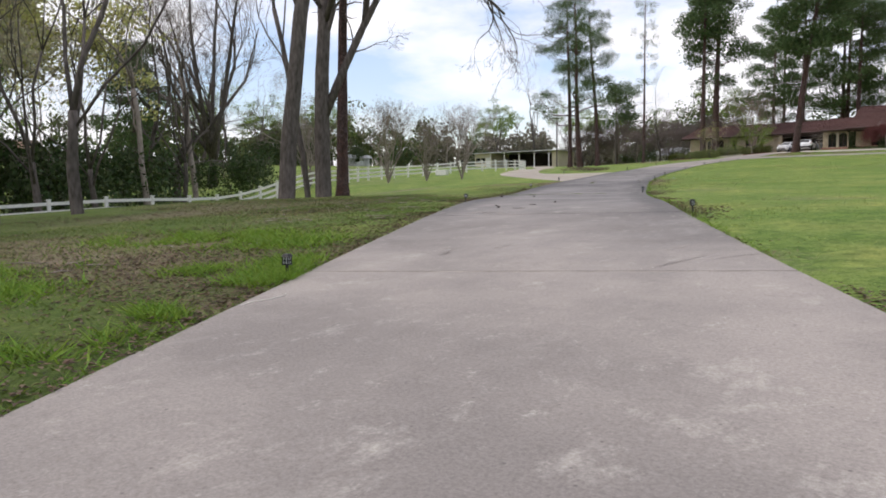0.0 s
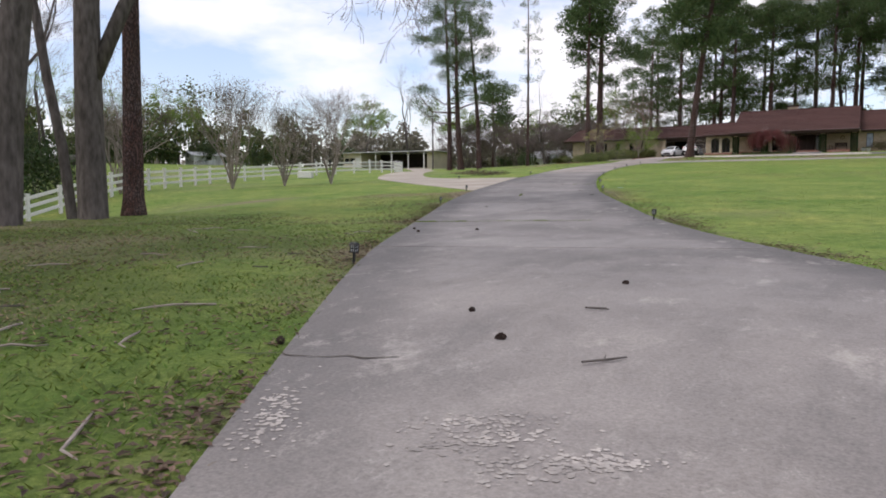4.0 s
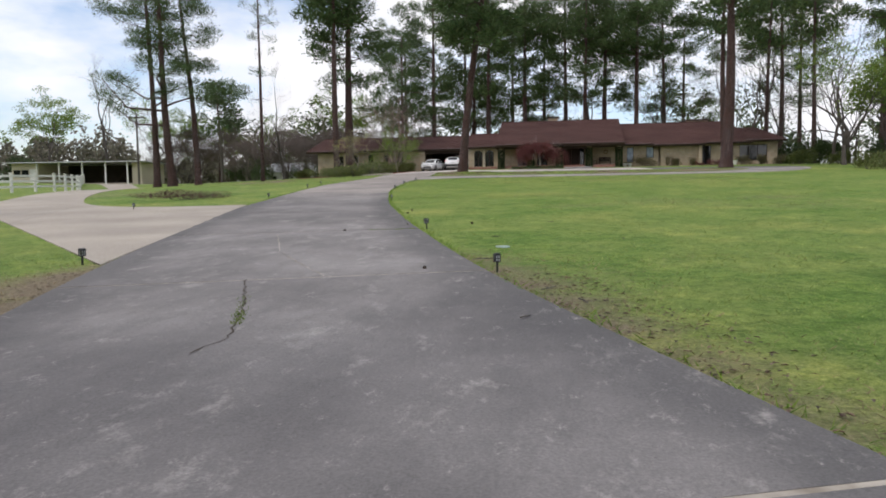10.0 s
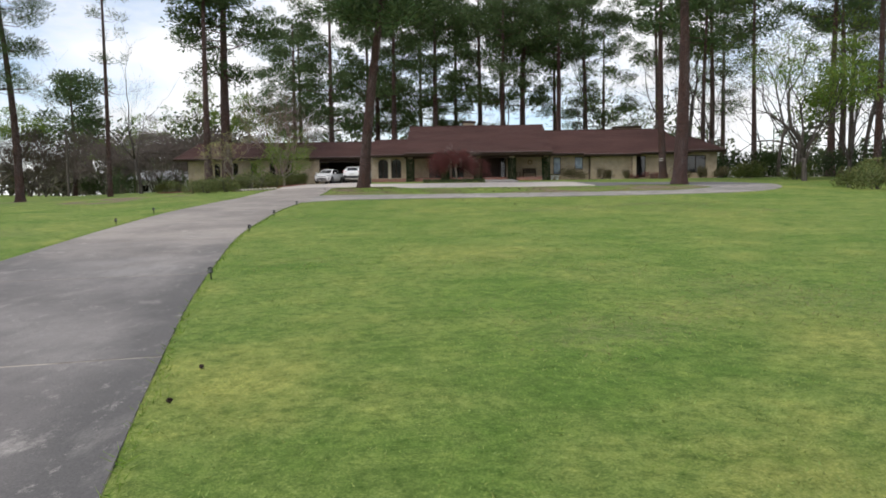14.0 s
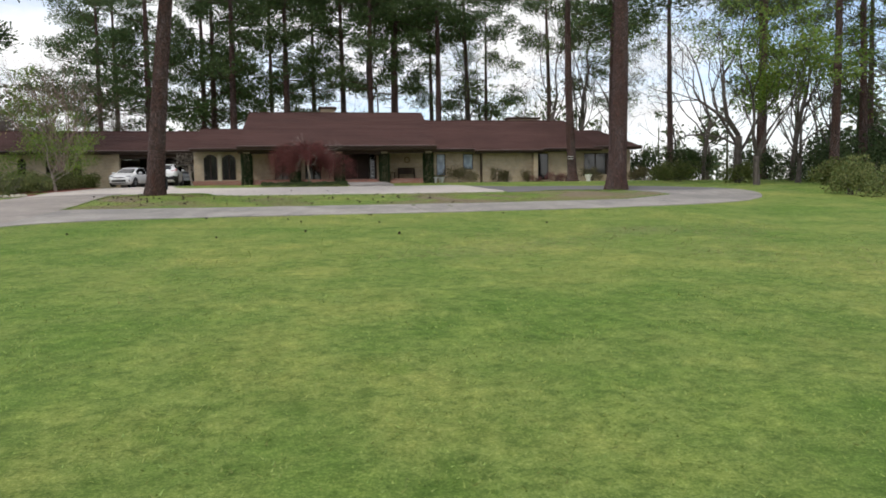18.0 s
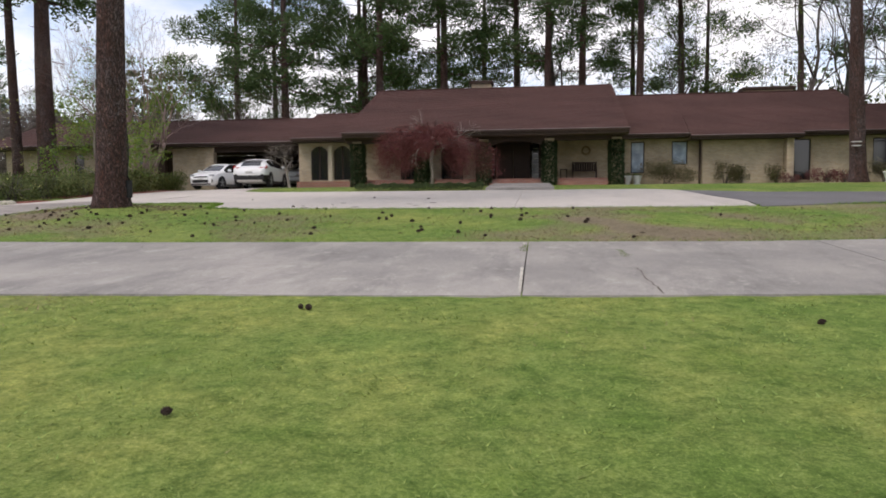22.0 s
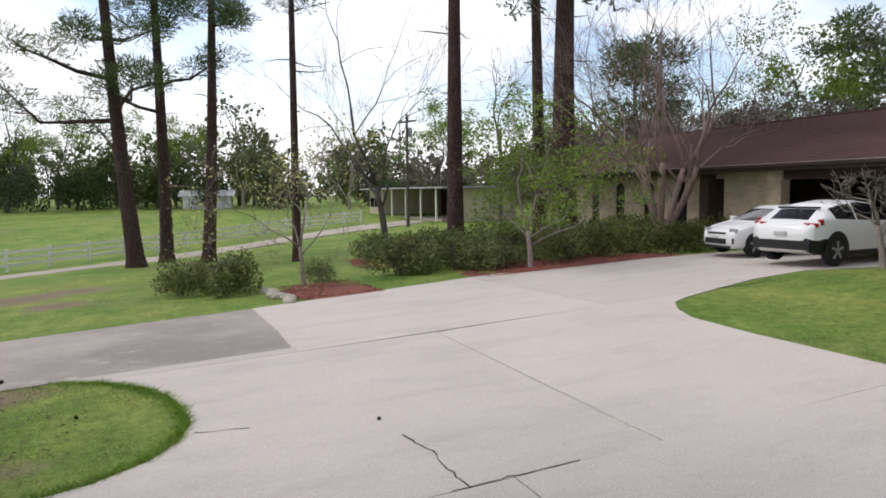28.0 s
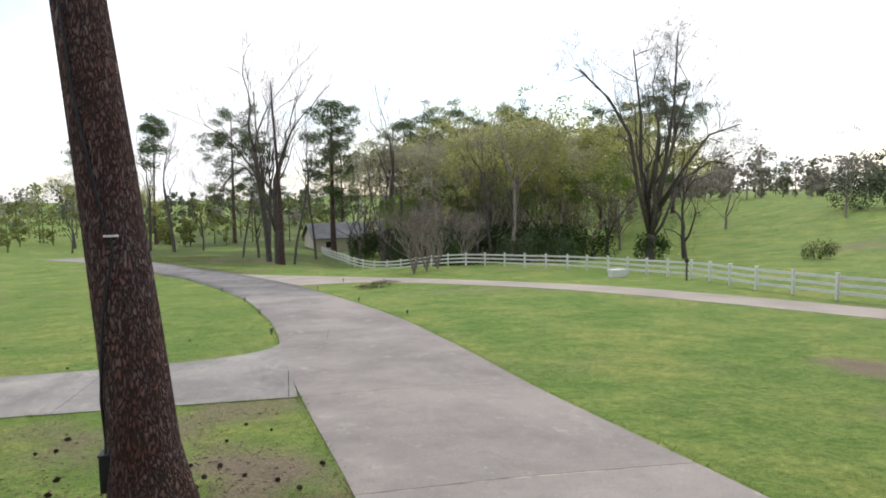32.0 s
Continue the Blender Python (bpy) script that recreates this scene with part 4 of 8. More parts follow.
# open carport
# back wall in dark trim brown: the carport's inner shade put into colour
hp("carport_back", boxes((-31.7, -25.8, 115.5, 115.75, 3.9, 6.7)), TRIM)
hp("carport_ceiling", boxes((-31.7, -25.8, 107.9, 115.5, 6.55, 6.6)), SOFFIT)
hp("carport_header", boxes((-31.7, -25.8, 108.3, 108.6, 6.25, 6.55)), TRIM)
slab_poly([(-31.5, 108.2), (-31.5, 115.5), (-25.8, 115.5), (-25.8, 108.2)], PADCON, forecourt)
roof(-31.7, -25.9, 107.6, 6.75, -31.7, -25.9, 113, 8.7, 118.4)
# west wing
WW = [(-42.35, -41.75, 4.3, 6.3), (-40.5, -39.85, 4.3, 6.3), (-38.55, -37.9, 4.3, 6.3), (-36.55, -35.95, 4.3, 6.3), (-34.9, -34.05, 3.9, 6.35)]
wall("wall", -45.1, -31.7, 108.5, 108.75, 3.3, 6.7, WW)
for h in WW[:4]:
    window(*h, 108.5, 0.18)
# no door: dark panel puts the recess's shade into colour
hp("dark_recess_panel", boxes((-34.9, -34.05, 108.72, 108.8, 3.9, 6.35)), TRIM)
hp("dark_post", boxes((-34.75, -34.3, 108.0, 108.35, 3.6, 6.5)), TRIM)
hp("column", boxes((-31.85, -31.3, 108.2, 108.6, 3.9, 6.55)), BRICK)
hp("wall", boxes((-45.1, -44.85, 108.75, 117.8, 3.3, 6.7)), BRICK)
wall("wall", -45.1, -25.8, 117.8, 118.05, 3.3, 6.7)
roof(-46.3, -31.7, 107.6, 6.75, -45.6, -31.7, 113, 8.7, 118.4)
# chimneys
for x0, x1, y, z in ((-16.4, -15.2, 113.4, 10.75), (0.1, 2.8, 114, 10.0)):
    ch = hp("chimney", boxes((x0, x1, y - 0.5, y + 0.5, z - 2.2, z - 0.18)), BRICK)
    part("chimney_cap", boxes((x0 - 0.15 - HB.x, x1 + 0.15 - HB.x, y - 0.65 - HB.y, y + 0.65 - HB.y, z - 0.18 - HB.z, z - HB.z), bevel=0.02), TRIM, ch)


# ---- white rail fence ----
def fence_run(line, spacing=2.4):
    p = np.array(line, float)
    s = np.r_[0, np.cumsum(np.hypot(*np.diff(p, axis=0).T))]
    n = int(s[-1] / spacing)
    t = np.linspace(0, s[-1], n + 1)
    pts = np.stack([np.interp(t, s, p[:, 0]), np.interp(t, s, p[:, 1])], 1)
    fence = thing("rail_fence", *pts[0], g(*pts[0]), label="long white painted three-rail fence along the field", category="fence")
    o = Vector((*pts[0], g(*pts[0])))
    for a in pts:
        q = Vector((*a, g(*a))) - o
        bm = boxes((-0.065, 0.065, -0.065, 0.065, -0.15, 1.2), (-0.085, 0.085, -0.085, 0.085, 1.2, 1.25))
        ob = part("post", bm, WHITE, fence)
        ob.location = q
    for a, b in zip(pts, pts[1:]):
        pa, pb = Vector((*a, g(*a))) - o, Vector((*b, g(*b))) - o
        d = pb - pa
        for h in (0.35, 0.7, 1.05):
            ob = part("rail", boxes((0.0, d.length, -0.02, 0.02, -0.07, 0.07)), WHITE, fence)
            ob.matrix_basis = Matrix.Translation(pa + Vector((0, 0, h))) @ d.to_track_quat("X", "Z").to_matrix().to_4x4()


fence_run([(-30, -12), (-32, 8), (-32.1, 13), (-33.4, 17), (-36, 22), (-39.5, 28), (-43.6, 34.5), (-47.2, 41), (-49, 47), (-49.8, 56), (-49, 62), (-49.6, 67), (-51, 70.5), (-53.5, 75), (-58, 81), (-63.5, 88), (-70, 97), (-77, 107)])


# ---- trees ----
def leaf_cards(verts, faces, centre, n, radius, size, rng, long=1.0, flat=0.6, up=0.0):
    """n small bent leaves round a centre."""
    for _ in range(n):
        d = rnd_dir(rng)
        p = centre + Vector((d.x, d.y, d.z * flat)) * radius * rng.random() ** 0.4
        a = rnd_dir(rng, up)
        b = a.orthogonal().normalized()
        s = size * rng.uniform(0.6, 1.3)
        k = len(verts)
        verts += [tuple(p - b * s * 0.5), tuple(p + a * s * long * 0.5 + b * 0.05 * s), tuple(p + b * s * 0.5), tuple(p - a * s * long * 0.5)]
        faces.append((k, k + 1, k + 2, k + 3))


def grow(verts, faces, tips, p, d, length, r, depth, rng, spread=0.55, droop=0.0, sides=5, lift=0.1, minr=0.006):
    """A limb that bends and forks down to twigs."""
    n = 3 if depth > 1 else 2
    pts, rad = [p], [r]
    for i in range(n):
        d = (d + rnd_dir(rng) * 0.36 + Vector((0, 0, lift - droop))).normalized()
        p = p + d * length / n
        pts.append(p)
        rad.append(max(minr, r * (1 - 0.38 * (i + 1) / n)))
    tube(verts, faces, pts, rad, max(3, sides))
    if depth == 0:
        tips.append(p)
        return
    for i in range(rng.choice((2, 3, 3)) if depth > 1 else 3):
        q = pts[rng.choice((n - 1, n, n))] if i else pts[n]
        e = (d + rnd_dir(rng) * spread * (1.0 if i else 0.5)).normalized()
        grow(verts, faces, tips, q, e, length * rng.uniform(0.6, 0.85), rad[n] * (0.85 if i == 0 else 0.6), depth - 1, rng, spread, droop, sides - 1, lift, minr)


def skeleton(seed, h, r, depth, fork, stems, spread, lean, k):
    """Trunk and limbs as one mesh; k stretches every length."""
    rng = random.Random(seed)
    boles, tips, w, e2 = [], [], [], []
    for s in range(stems):
        d = Vector((lean[0], lean[1], 1)) if stems == 1 else Vector((math.cos(s * 6.28 / stems + 0.5) * 0.28, math.sin(s * 6.28 / stems + 0.5) * 0.28, 1))
        d.normalize()
        pts, rad, p = [Vector((0, 0, -0.25))], [r * 1.35], Vector((0, 0, 0))
        n = 6
        for i in range(n):
            pts.append(p.copy())
            rad.append(r * (1.1 - 0.4 * i / n))
            d = (d + rnd_dir(rng) * 0.09).normalized()
            p = p + d * h * k * fork * rng.uniform(0.85, 1.15) / n
        v, f = [], []
        tube(v, f, pts, rad, 9)
        boles.append((v, f))
        for i in range(rng.choice((4, 5))):
            e = (d + rnd_dir(rng) * spread * (0.35 if i == 0 else 1)).normalized()
            e.z = abs(e.z) * 0.8 + 0.2
            grow(w, e2, tips, pts[-1] if i < 2 else pts[-2 - i % 2], e, h * k * (1 - fork) * rng.uniform(0.28, 0.42), rad[-1] * (0.78 if i == 0 else rng.uniform(0.38, 0.6)), depth - 1, rng, spread)
    return boles, w, e2, tips


def bare_tree(seed, h, r, mat, leaves=None, leaf_n=6, leaf_size=0.16, leaf_r=0.5, depth=4, fork=0.35, stems=1, spread=0.55, name="bare_tree", label="", lean=(0, 0), limbs=()):
    t = thing(name, 0, 0, 0, label=label, category="tree")
    k = 1.0
    for _ in range(2):
        boles, w, e2, tips = skeleton(seed, h, r, depth, fork, stems, spread, lean, k)
        k *= h / max(q[2] for q in w)
    rng = random.Random(seed + 500)
    for line, r0 in limbs:
        pts = [Vector(q) for q in line]
        tube(w, e2, pts, [r0 * (1 - 0.75 * i / (len(pts) - 1)) for i in range(len(pts))], 7)
        for a, b in zip(pts[1:], pts[2:]):
            for _ in range(4):
                grow(w, e2, tips, a.lerp(b, rng.random()), ((b - a).normalized() + rnd_dir(rng) * 0.8).normalized(), rng.uniform(0.9, 2.0) * max(1, r0 / 0.2), r0 * 0.2, 4 if r0 > 0.16 else 3, rng, 0.7, 0.06)
    for v, f in boles:
        raw("trunk", v, f, mat, t, smooth=True)
    raw("branchwork", w, e2, mat, t, smooth=True)
    if leaves:
        v, f = [], []
        for q in tips:
            leaf_cards(v, f, q, leaf_n, leaf_r, leaf_size, rng)
        raw("crown", v, f, leaves, t)
    return t


def pine_tree(seed, h, r, start=0.5, wide=3.6, clumps=46, lean=(0.0, 0.0), name="pine_tree", label="tall pine with a bare trunk and an open dark green crown", bark=None, per=24, arms=(), fine=1.0, snags=7, puff=1.6):
    """A pine: tapered trunk, crooked boughs in loose tiers, each ending in flat clouds of needle sprays with gaps between them."""
    rng = random.Random(seed)
    t = thing(name, 0, 0, 0, label=label, category="tree")
    v, f = [], []
    pts, rad = [], []
    bx, by = rng.uniform(-0.25, 0.25), rng.uniform(-0.25, 0.25)
    for i in range(13):
        q = i / 12
        pts.append(Vector((lean[0] * q * h + bx * math.sin(q * 5), lean[1] * q * h + by * math.sin(q * 4 + 1), h * q - (0.3 if i == 0 else 0))))
        rad.append(r * (1.0 - 0.95 * q + 0.17 * q * q) * (1.5 if i == 0 else 1.0) + 0.015)
    pts[1:1] = [pts[0].lerp(pts[1], 0.2), pts[0].lerp(pts[1], 0.42)]
    rad[1:1] = [r * 1.26, r * 1.04]
    tube(v, f, pts, rad, 14)
    lv, lf, bv, bf = [], [], [], []

    def axis(q):
        k = q * 12
        i = min(11, int(k))
        a = [pts[0]] + pts[3:]
        return a[i].lerp(a[i + 1], k - i)

    def cloud(c, s):
        """One flat cloud of needle sprays, thinner at its rim."""
        s *= puff
        lx, ly, lz = s * rng.uniform(0.75, 1.25), s * rng.uniform(0.75, 1.25), s * rng.uniform(0.42, 0.8)
        for _ in range(int(per * s * s)):
            dd = rnd_dir(rng, 0.15)
            k = rng.random() ** 0.45
            pc = c + Vector((dd.x * lx, dd.y * ly, dd.z * lz)) * k
            nd = (Vector((dd.x, dd.y, dd.z * 0.6 + 0.35)) + rnd_dir(rng) * 0.55).normalized()
            w = nd.cross(rnd_dir(rng)).normalized() * rng.uniform(0.06, 0.13) * fine
            n = len(lv)
            e = pc + nd * rng.uniform(0.3, 0.55) * (0.5 + 0.5 * fine)
            lv.extend((tuple(pc - w * 0.4), tuple(pc + w * 0.4), tuple(e + w), tuple(e - w)))
            lf.append((n, n + 1, n + 2, n + 3))

    def bough(p0, d, reach, br):
        p1 = p0 + d * reach * 0.5 + Vector((0, 0, -0.05 * reach)) + rnd_dir(rng) * 0.13 * reach
        p2 = p0 + d * reach + Vector((0, 0, rng.uniform(-0.05, 0.22) * reach)) + rnd_dir(rng) * 0.1 * reach
        tube(bv, bf, [p0, p0.lerp(p1, 0.5) + rnd_dir(rng) * 0.05 * reach, p1, p2], [br, br * 0.85, br * 0.65, br * 0.25], 5)
        side = Vector((-d.y, d.x, 0))
        for j in range(max(2, int(1.05 * reach))):
            q = rng.uniform(0.42, 1.0)
            c0 = p0.lerp(p1, q * 2) if q < 0.5 else p1.lerp(p2, q * 2 - 1)
            c1 = c0 + side * rng.uniform(-1, 1) * reach * 0.34 * (1.25 - q * 0.6) + d * 0.3 + Vector((0, 0, rng.uniform(-0.1, 0.5)))
            tube(bv, bf, [c0, c0.lerp(c1, 0.5) + rnd_dir(rng) * 0.1, c1], [br * 0.35, br * 0.25, br * 0.12], 3)
            cloud(c1 + Vector((0, 0, 0.1)), rng.uniform(0.55, 1.0))
        cloud(p2, rng.uniform(0.7, 1.1))

    tiers = max(5, clumps // 4)
    for i in range(tiers):
        q0 = start + (1 - start) * ((i + rng.uniform(0.1, 0.9)) / tiers) ** 0.92
        u = (q0 - start) / (1 - start)
        full = wide * (0.5 + 0.75 * math.sin(math.pi * min(1, u * 0.82 + 0.16))) * rng.uniform(0.7, 1.15)
        a0 = rng.uniform(0, 6.283)
        for k in range(rng.choice((2, 3, 4, 5)) if u < 0.9 else 4):
            a = a0 + 6.283 * k / 4 + rng.uniform(-0.7, 0.7)
            q = min(0.985, max(start, q0 + rng.gauss(0, 0.012)))
            bough(axis(q), Vector((math.cos(a), math.sin(a), rng.uniform(-0.12, 0.3) + 0.5 * u * u)), full * rng.uniform(0.4, 1.05), r * 0.17 * (1.3 - q))
    if lf or per:
        cloud(axis(1.0), 0.8)
    for z, a, reach in arms:
        q = z / h
        bough(axis(q), Vector((math.cos(a), math.sin(a), 0.22)), reach, r * 0.3)
    for i in range(snags):
        q = rng.uniform(0.25, max(0.3, start))
        a = rng.uniform(0, 6.283)
        p0 = axis(q)
        p1 = p0 + Vector((math.cos(a), math.sin(a), rng.uniform(-0.2, 0.2))) * rng.uniform(0.4, 1.8)
        tube(bv, bf, [p0, p0.lerp(p1, 0.5) + rnd_dir(rng) * 0.12, p1], [0.04, 0.028, 0.01], 4)
    if lf:
        f += [tuple(k + len(v) for k in q) for q in bf]
        v += bv
    else:
        raw("branchwork", bv, bf, bark or BARK, t, smooth=True)["kind"] = "stuff"
    raw("trunk", v, f, bark or BARK, t, smooth=True)
    if lf:
        raw("crown", lv, lf, NEEDLES, t)
    return t


def bush(seed, rx, ry, h, mat, n=700, size=0.09, name="bush", label=""):
    rng = random.Random(seed)
    t = thing(name, 0, 0, 0, label=label, category="bush")
    v, f = [], []
    for i in range(9):
        a = rng.uniform(0, 6.283)
        tube(v, f, [Vector((rng.uniform(-0.2, 0.2) * rx, rng.uniform(-0.2, 0.2) * ry, -0.1)), Vector((math.cos(a) * rx * 0.5, math.sin(a) * ry * 0.5, h * rng.uniform(0.5, 0.85)))], [0.02, 0.008], 4)
    raw("woody_base", v, f, DARKBARK, t)
    v, f = [], []
    lumps = [(Vector((rng.uniform(-0.75, 0.75) * rx, rng.uniform(-0.75, 0.75) * ry, h * rng.uniform(0.22, 0.72))), rng.uniform(0.28, 0.48)) for _ in range(14)]
    for c, s in lumps:
        for _ in range(n // 14):
            d = rnd_dir(rng)
            p = c + Vector((d.x * rx, d.y * ry, d.z * h * 0.75)) * s * rng.uniform(0.55, 1.08)
            if p.z < 0.02:
                continue
            a = rnd_dir(rng, 0.6)
            b = a.orthogonal().normalized()
            z = size * rng.uniform(0.6, 1.4)
            k = len(v)
            v += [tuple(p - b * z * 0.4), tuple(p + a * z), tuple(p + b * z * 0.4), tuple(p - a * z * 0.4)]
            f.append((k, k + 1, k + 2, k + 3))
    raw("foliage", v, f, mat, t)
    return t


def put(ob, x, y, rz=0.0, s=1.0, dz=0.0):
    ob.matrix_basis = Matrix.Translation((x, y, g(x, y) + dz)) @ Matrix.Rotation(radians(rz), 4, "Z") @ Matrix.Scale(s, 4)
    return ob


def again(ob, x, y, rz=0.0, s=1.0, dz=0.0):
    c = copy_thing(ob, Matrix.Identity(4))
    return put(c, x, y, rz, s, dz)


# ---- the large trees by the drive and the house ----
put(pine_tree(1, 24, 0.39, 0.42, 3.4, 40, (0.151, -0.131), per=110, fine=0.6, label="leaning pine with plated reddish bark on the grass island"), -23.56, 86.05)
put(pine_tree(2, 25, 0.5, 0.55, 4.0, 44, (0.004, 0)), -0.75, 87.4)
put(pine_tree(3, 24, 0.36, 0.55, 3.6, 40, (-0.025, 0)), 2.8, 104.4)
put(pine_tree(4, 23, 0.42, 0.45, 5.0, 34, (-0.005, -0.09), arms=((6.0, 3.5, 5.5), (7.4, 4.2, 6.5), (8.6, 3.0, 6.0), (9.4, 5.2, 5.0), (7.8, 0.4, 4.5)), per=170, fine=0.24, puff=1.1), -53.2, 88.6)
put(pine_tree(5, 24, 0.36, 0.5, 3.4, 28, (-0.015, 0), arms=((8.2, 5.6, 4.5), (9.6, 0.8, 4.5)), per=170, fine=0.24, puff=1.1), -55.8, 89.8)
put(pine_tree(6, 22, 0.34, 0.52, 3.0, 28, (-0.09, 0.065), per=170, fine=0.24, puff=1.1), -52.3, 91.7)
pine_d = put(pine_tree(7, 27, 0.55, 0.36, 4.6, 40, per=60, fine=0.6), -39.9, 105.6)
put(pine_tree(15, 13, 0.26, 0.3, 4.0, 34, per=60, fine=0.6, label="rounded low pine with dense flat layers of needles"), -71, 133, 0, 1.2)
pine_e = put(pine_tree(8, 25, 0.3, 0.62, 2.8, 24, per=40, fine=0.75), -41.6, 105.0)
put(pine_tree(9, 24, 0.34, 0.7, 2.6, 24, per=40, fine=0.75), -40.0, 100.5)
put(pine_tree(10, 23, 0.2, 0.44, 1.8, 32, per=170, fine=0.22, puff=0.5, label="slim young pine with short sparse boughs"), -46.7, 95.4)
pine_low = put(pine_tree(11, 26, 0.4, 0.22, 6.2, 44, per=84, fine=0.5, puff=1.32), -33.2, 125.5)
pine_mid = put(pine_tree(12, 27, 0.42, 0.36, 6.2, 42, per=84, fine=0.5, puff=1.32), -20, 127)
pine_tall = put(pine_tree(14, 28, 0.4, 0.54, 5.8, 32, per=84, fine=0.5, puff=1.32), -8.5, 128)
FAR_PINES = [
    (pine_low, -38.5, 128, 0.82), (pine_low, -28.2, 133, 1.0), (pine_mid, -25.2, 126, 1.0), (pine_low, -30.5, 140, 1.05), (pine_mid, -14.2, 132, 1.0),
    (pine_low, -17.5, 138, 0.95), (pine_mid, -11.5, 124, 0.9), (pine_tall, -4.5, 125, 0.95), (pine_tall, 0.5, 136, 1.0), (pine_mid, -3, 141, 0.9), (pine_low, -23, 145, 1.0), (pine_mid, -8, 138, 1.0), (pine_low, 5, 145, 0.9),
    (pine_tall, 14, 124, 0.95), (pine_tall, 9.5, 132, 0.9), (pine_e, 13.5, 110, 0.95), (pine_e, 9.2, 112, 0.9), (pine_tall, 18.5, 104, 0.9), (pine_e, 17, 94, 1.0), (pine_tall, 24, 113, 0.9), (pine_e, 23, 99, 1.05),
    (pine_tall, 17.5, 84.5, 0.95), (pine_mid, 30, 122, 0.85), (pine_tall, 31, 92, 0.9), (pine_low, 33, 110, 0.85), (pine_mid, -42, 146, 0.95), (pine_mid, 22, 142, 0.95),
]
for i, (t, x, y, k) in enumerate(FAR_PINES):
    again(t, x, y, 67 * i, k)
# pines and hardwoods south-west beyond the creek and round the field
for i, (t, x, y) in enumerate([(pine_low, -36, -50), (pine_mid, -52, -44), (pine_low, -62, -38), (pine_mid, -70, -42), (pine_low, -78, -36), (pine_mid, -86, -34), (pine_low, -94, -30), (pine_mid, -103, -36), (pine_low, -45, -18), (pine_mid, -52, -20), (pine_low, -66, -28), (pine_mid, -58, -52), (pine_low, -99, -48), (pine_d, -32, -15), (pine_mid, -15, -45), (pine_e, 0, -50), (pine_low, -20, -70), (pine_mid, 14, -62)]):
    again(t, x, y, 41 * i, 0.8 + 0.05 * (i % 4), 0)

put(pine_tree(16, 17.5, 0.3, 0.12, 4.6, 64, per=40, fine=0.9, label="dense dark pine with boughs almost to the ground in the field"), -111, 49.5)

# hardwoods, bare or just leafing out
DARKTREE = "large bare hardwood with dark spreading limbs"
put(bare_tree(21, 24.5, 0.45, DARKBARK, TWIG, 4, 0.075, 0.45, depth=5, fork=0.14, spread=0.6, label=DARKTREE, limbs=[
    ([(0, 0, 2.5), (1.5, 0.4, 7), (2.6, 0.8, 12), (4.6, 0.3, 15.5), (7, -0.5, 18)], 0.26), ([(0, 0, 3), (0.4, -1.2, 9), (0.2, -1.6, 14), (0.9, -1.9, 20.5)], 0.26), ([(0, 0, 3), (-0.9, 1.0, 9), (-1.4, 1.8, 15), (-1.3, 2.4, 21)], 0.25),
    ([(0, 0, 2.8), (-1.5, -0.5, 7), (-3.2, -0.8, 12.5), (-5.0, -1.4, 17.5)], 0.24), ([(-0.8, 0, 5), (-3.2, 0.9, 9), (-5.5, 1.2, 12), (-8.6, 1.5, 13)], 0.2), ([(-0.3, 0, 4), (-3.5, -1, 7.5), (-7.5, -1.5, 9.6), (-10, -1.2, 9.2)], 0.18),
    ([(0.3, 0.2, 6), (1.2, 3.2, 10), (1.6, 4.6, 15)], 0.18), ([(0, 0, 6), (-0.4, -3.5, 10.5), (-0.6, -4.4, 15.5)], 0.18)]), -59.5, 33)
bare_b = put(bare_tree(22, 27, 0.31, DARKBARK, depth=5, fork=0.5, spread=0.5, lean=(0.045, 0.054), label="tall bare tree with a thick grey-brown trunk"), -23.0, 15.14)
bare_c = put(bare_tree(23, 12.5, 0.26, DARKBARK, depth=5, fork=0.26, spread=1.05, label="crooked bare tree with low drooping limbs"), -63, 33.5)
bare_d = put(bare_tree(24, 18, 0.17, DARKBARK, depth=5, fork=0.24, spread=0.4, label="forked bare tree with dark crooked limbs"), -21.5, 6.7)
bare_e = put(bare_tree(25, 17, 0.13, DARKBARK, depth=4, fork=0.55, spread=0.4, lean=(-0.064, -0.077), label="slim bare tree with a dark leaning trunk"), -25.7, 18.25)
put(bare_tree(30, 25, 0.33, DARKBARK, depth=5, fork=0.45, spread=0.5, lean=(0.026, 0.03), label="tall forked bare tree with an overhanging limb", limbs=[
    ([(0.05, 0.05, 3.3), (0.55, 0.7, 5.2), (1.25, 1.5, 7.4), (1.9, 2.3, 9.3), (2.9, 3.5, 10.2), (4.2, 5.0, 9.3), (5.2, 6.2, 7.9)], 0.2),
    ([(1.25, 1.5, 7.4), (1.3, 1.9, 10.5), (1.7, 2.4, 14), (1.8, 2.9, 18)], 0.15), ([(0.1, 0.1, 8), (-1.2, -1.0, 10.5), (-2.2, -2.2, 13.5)], 0.12)]), -23.95, 17.74)
put(pine_tree(13, 19, 0.27, 0.75, 1.6, 20, (0.026, 0.03), per=0, name="dead_pine_tree", label="tall dead pine with a bare reddish brown trunk"), -24.45, 19.15)
green_a = put(bare_tree(26, 15, 0.26, DARKBARK, SPRING, 22, 0.17, 0.85, 5, 0.24, label="hardwood in fresh light green spring leaf"), -53, 2)
green_b = put(bare_tree(27, 12, 0.2, DARKBARK, SPRING, 46, 0.17, 0.9, 4, 0.2, label="small tree in thick light green leaf"), 10.5, 92.5)
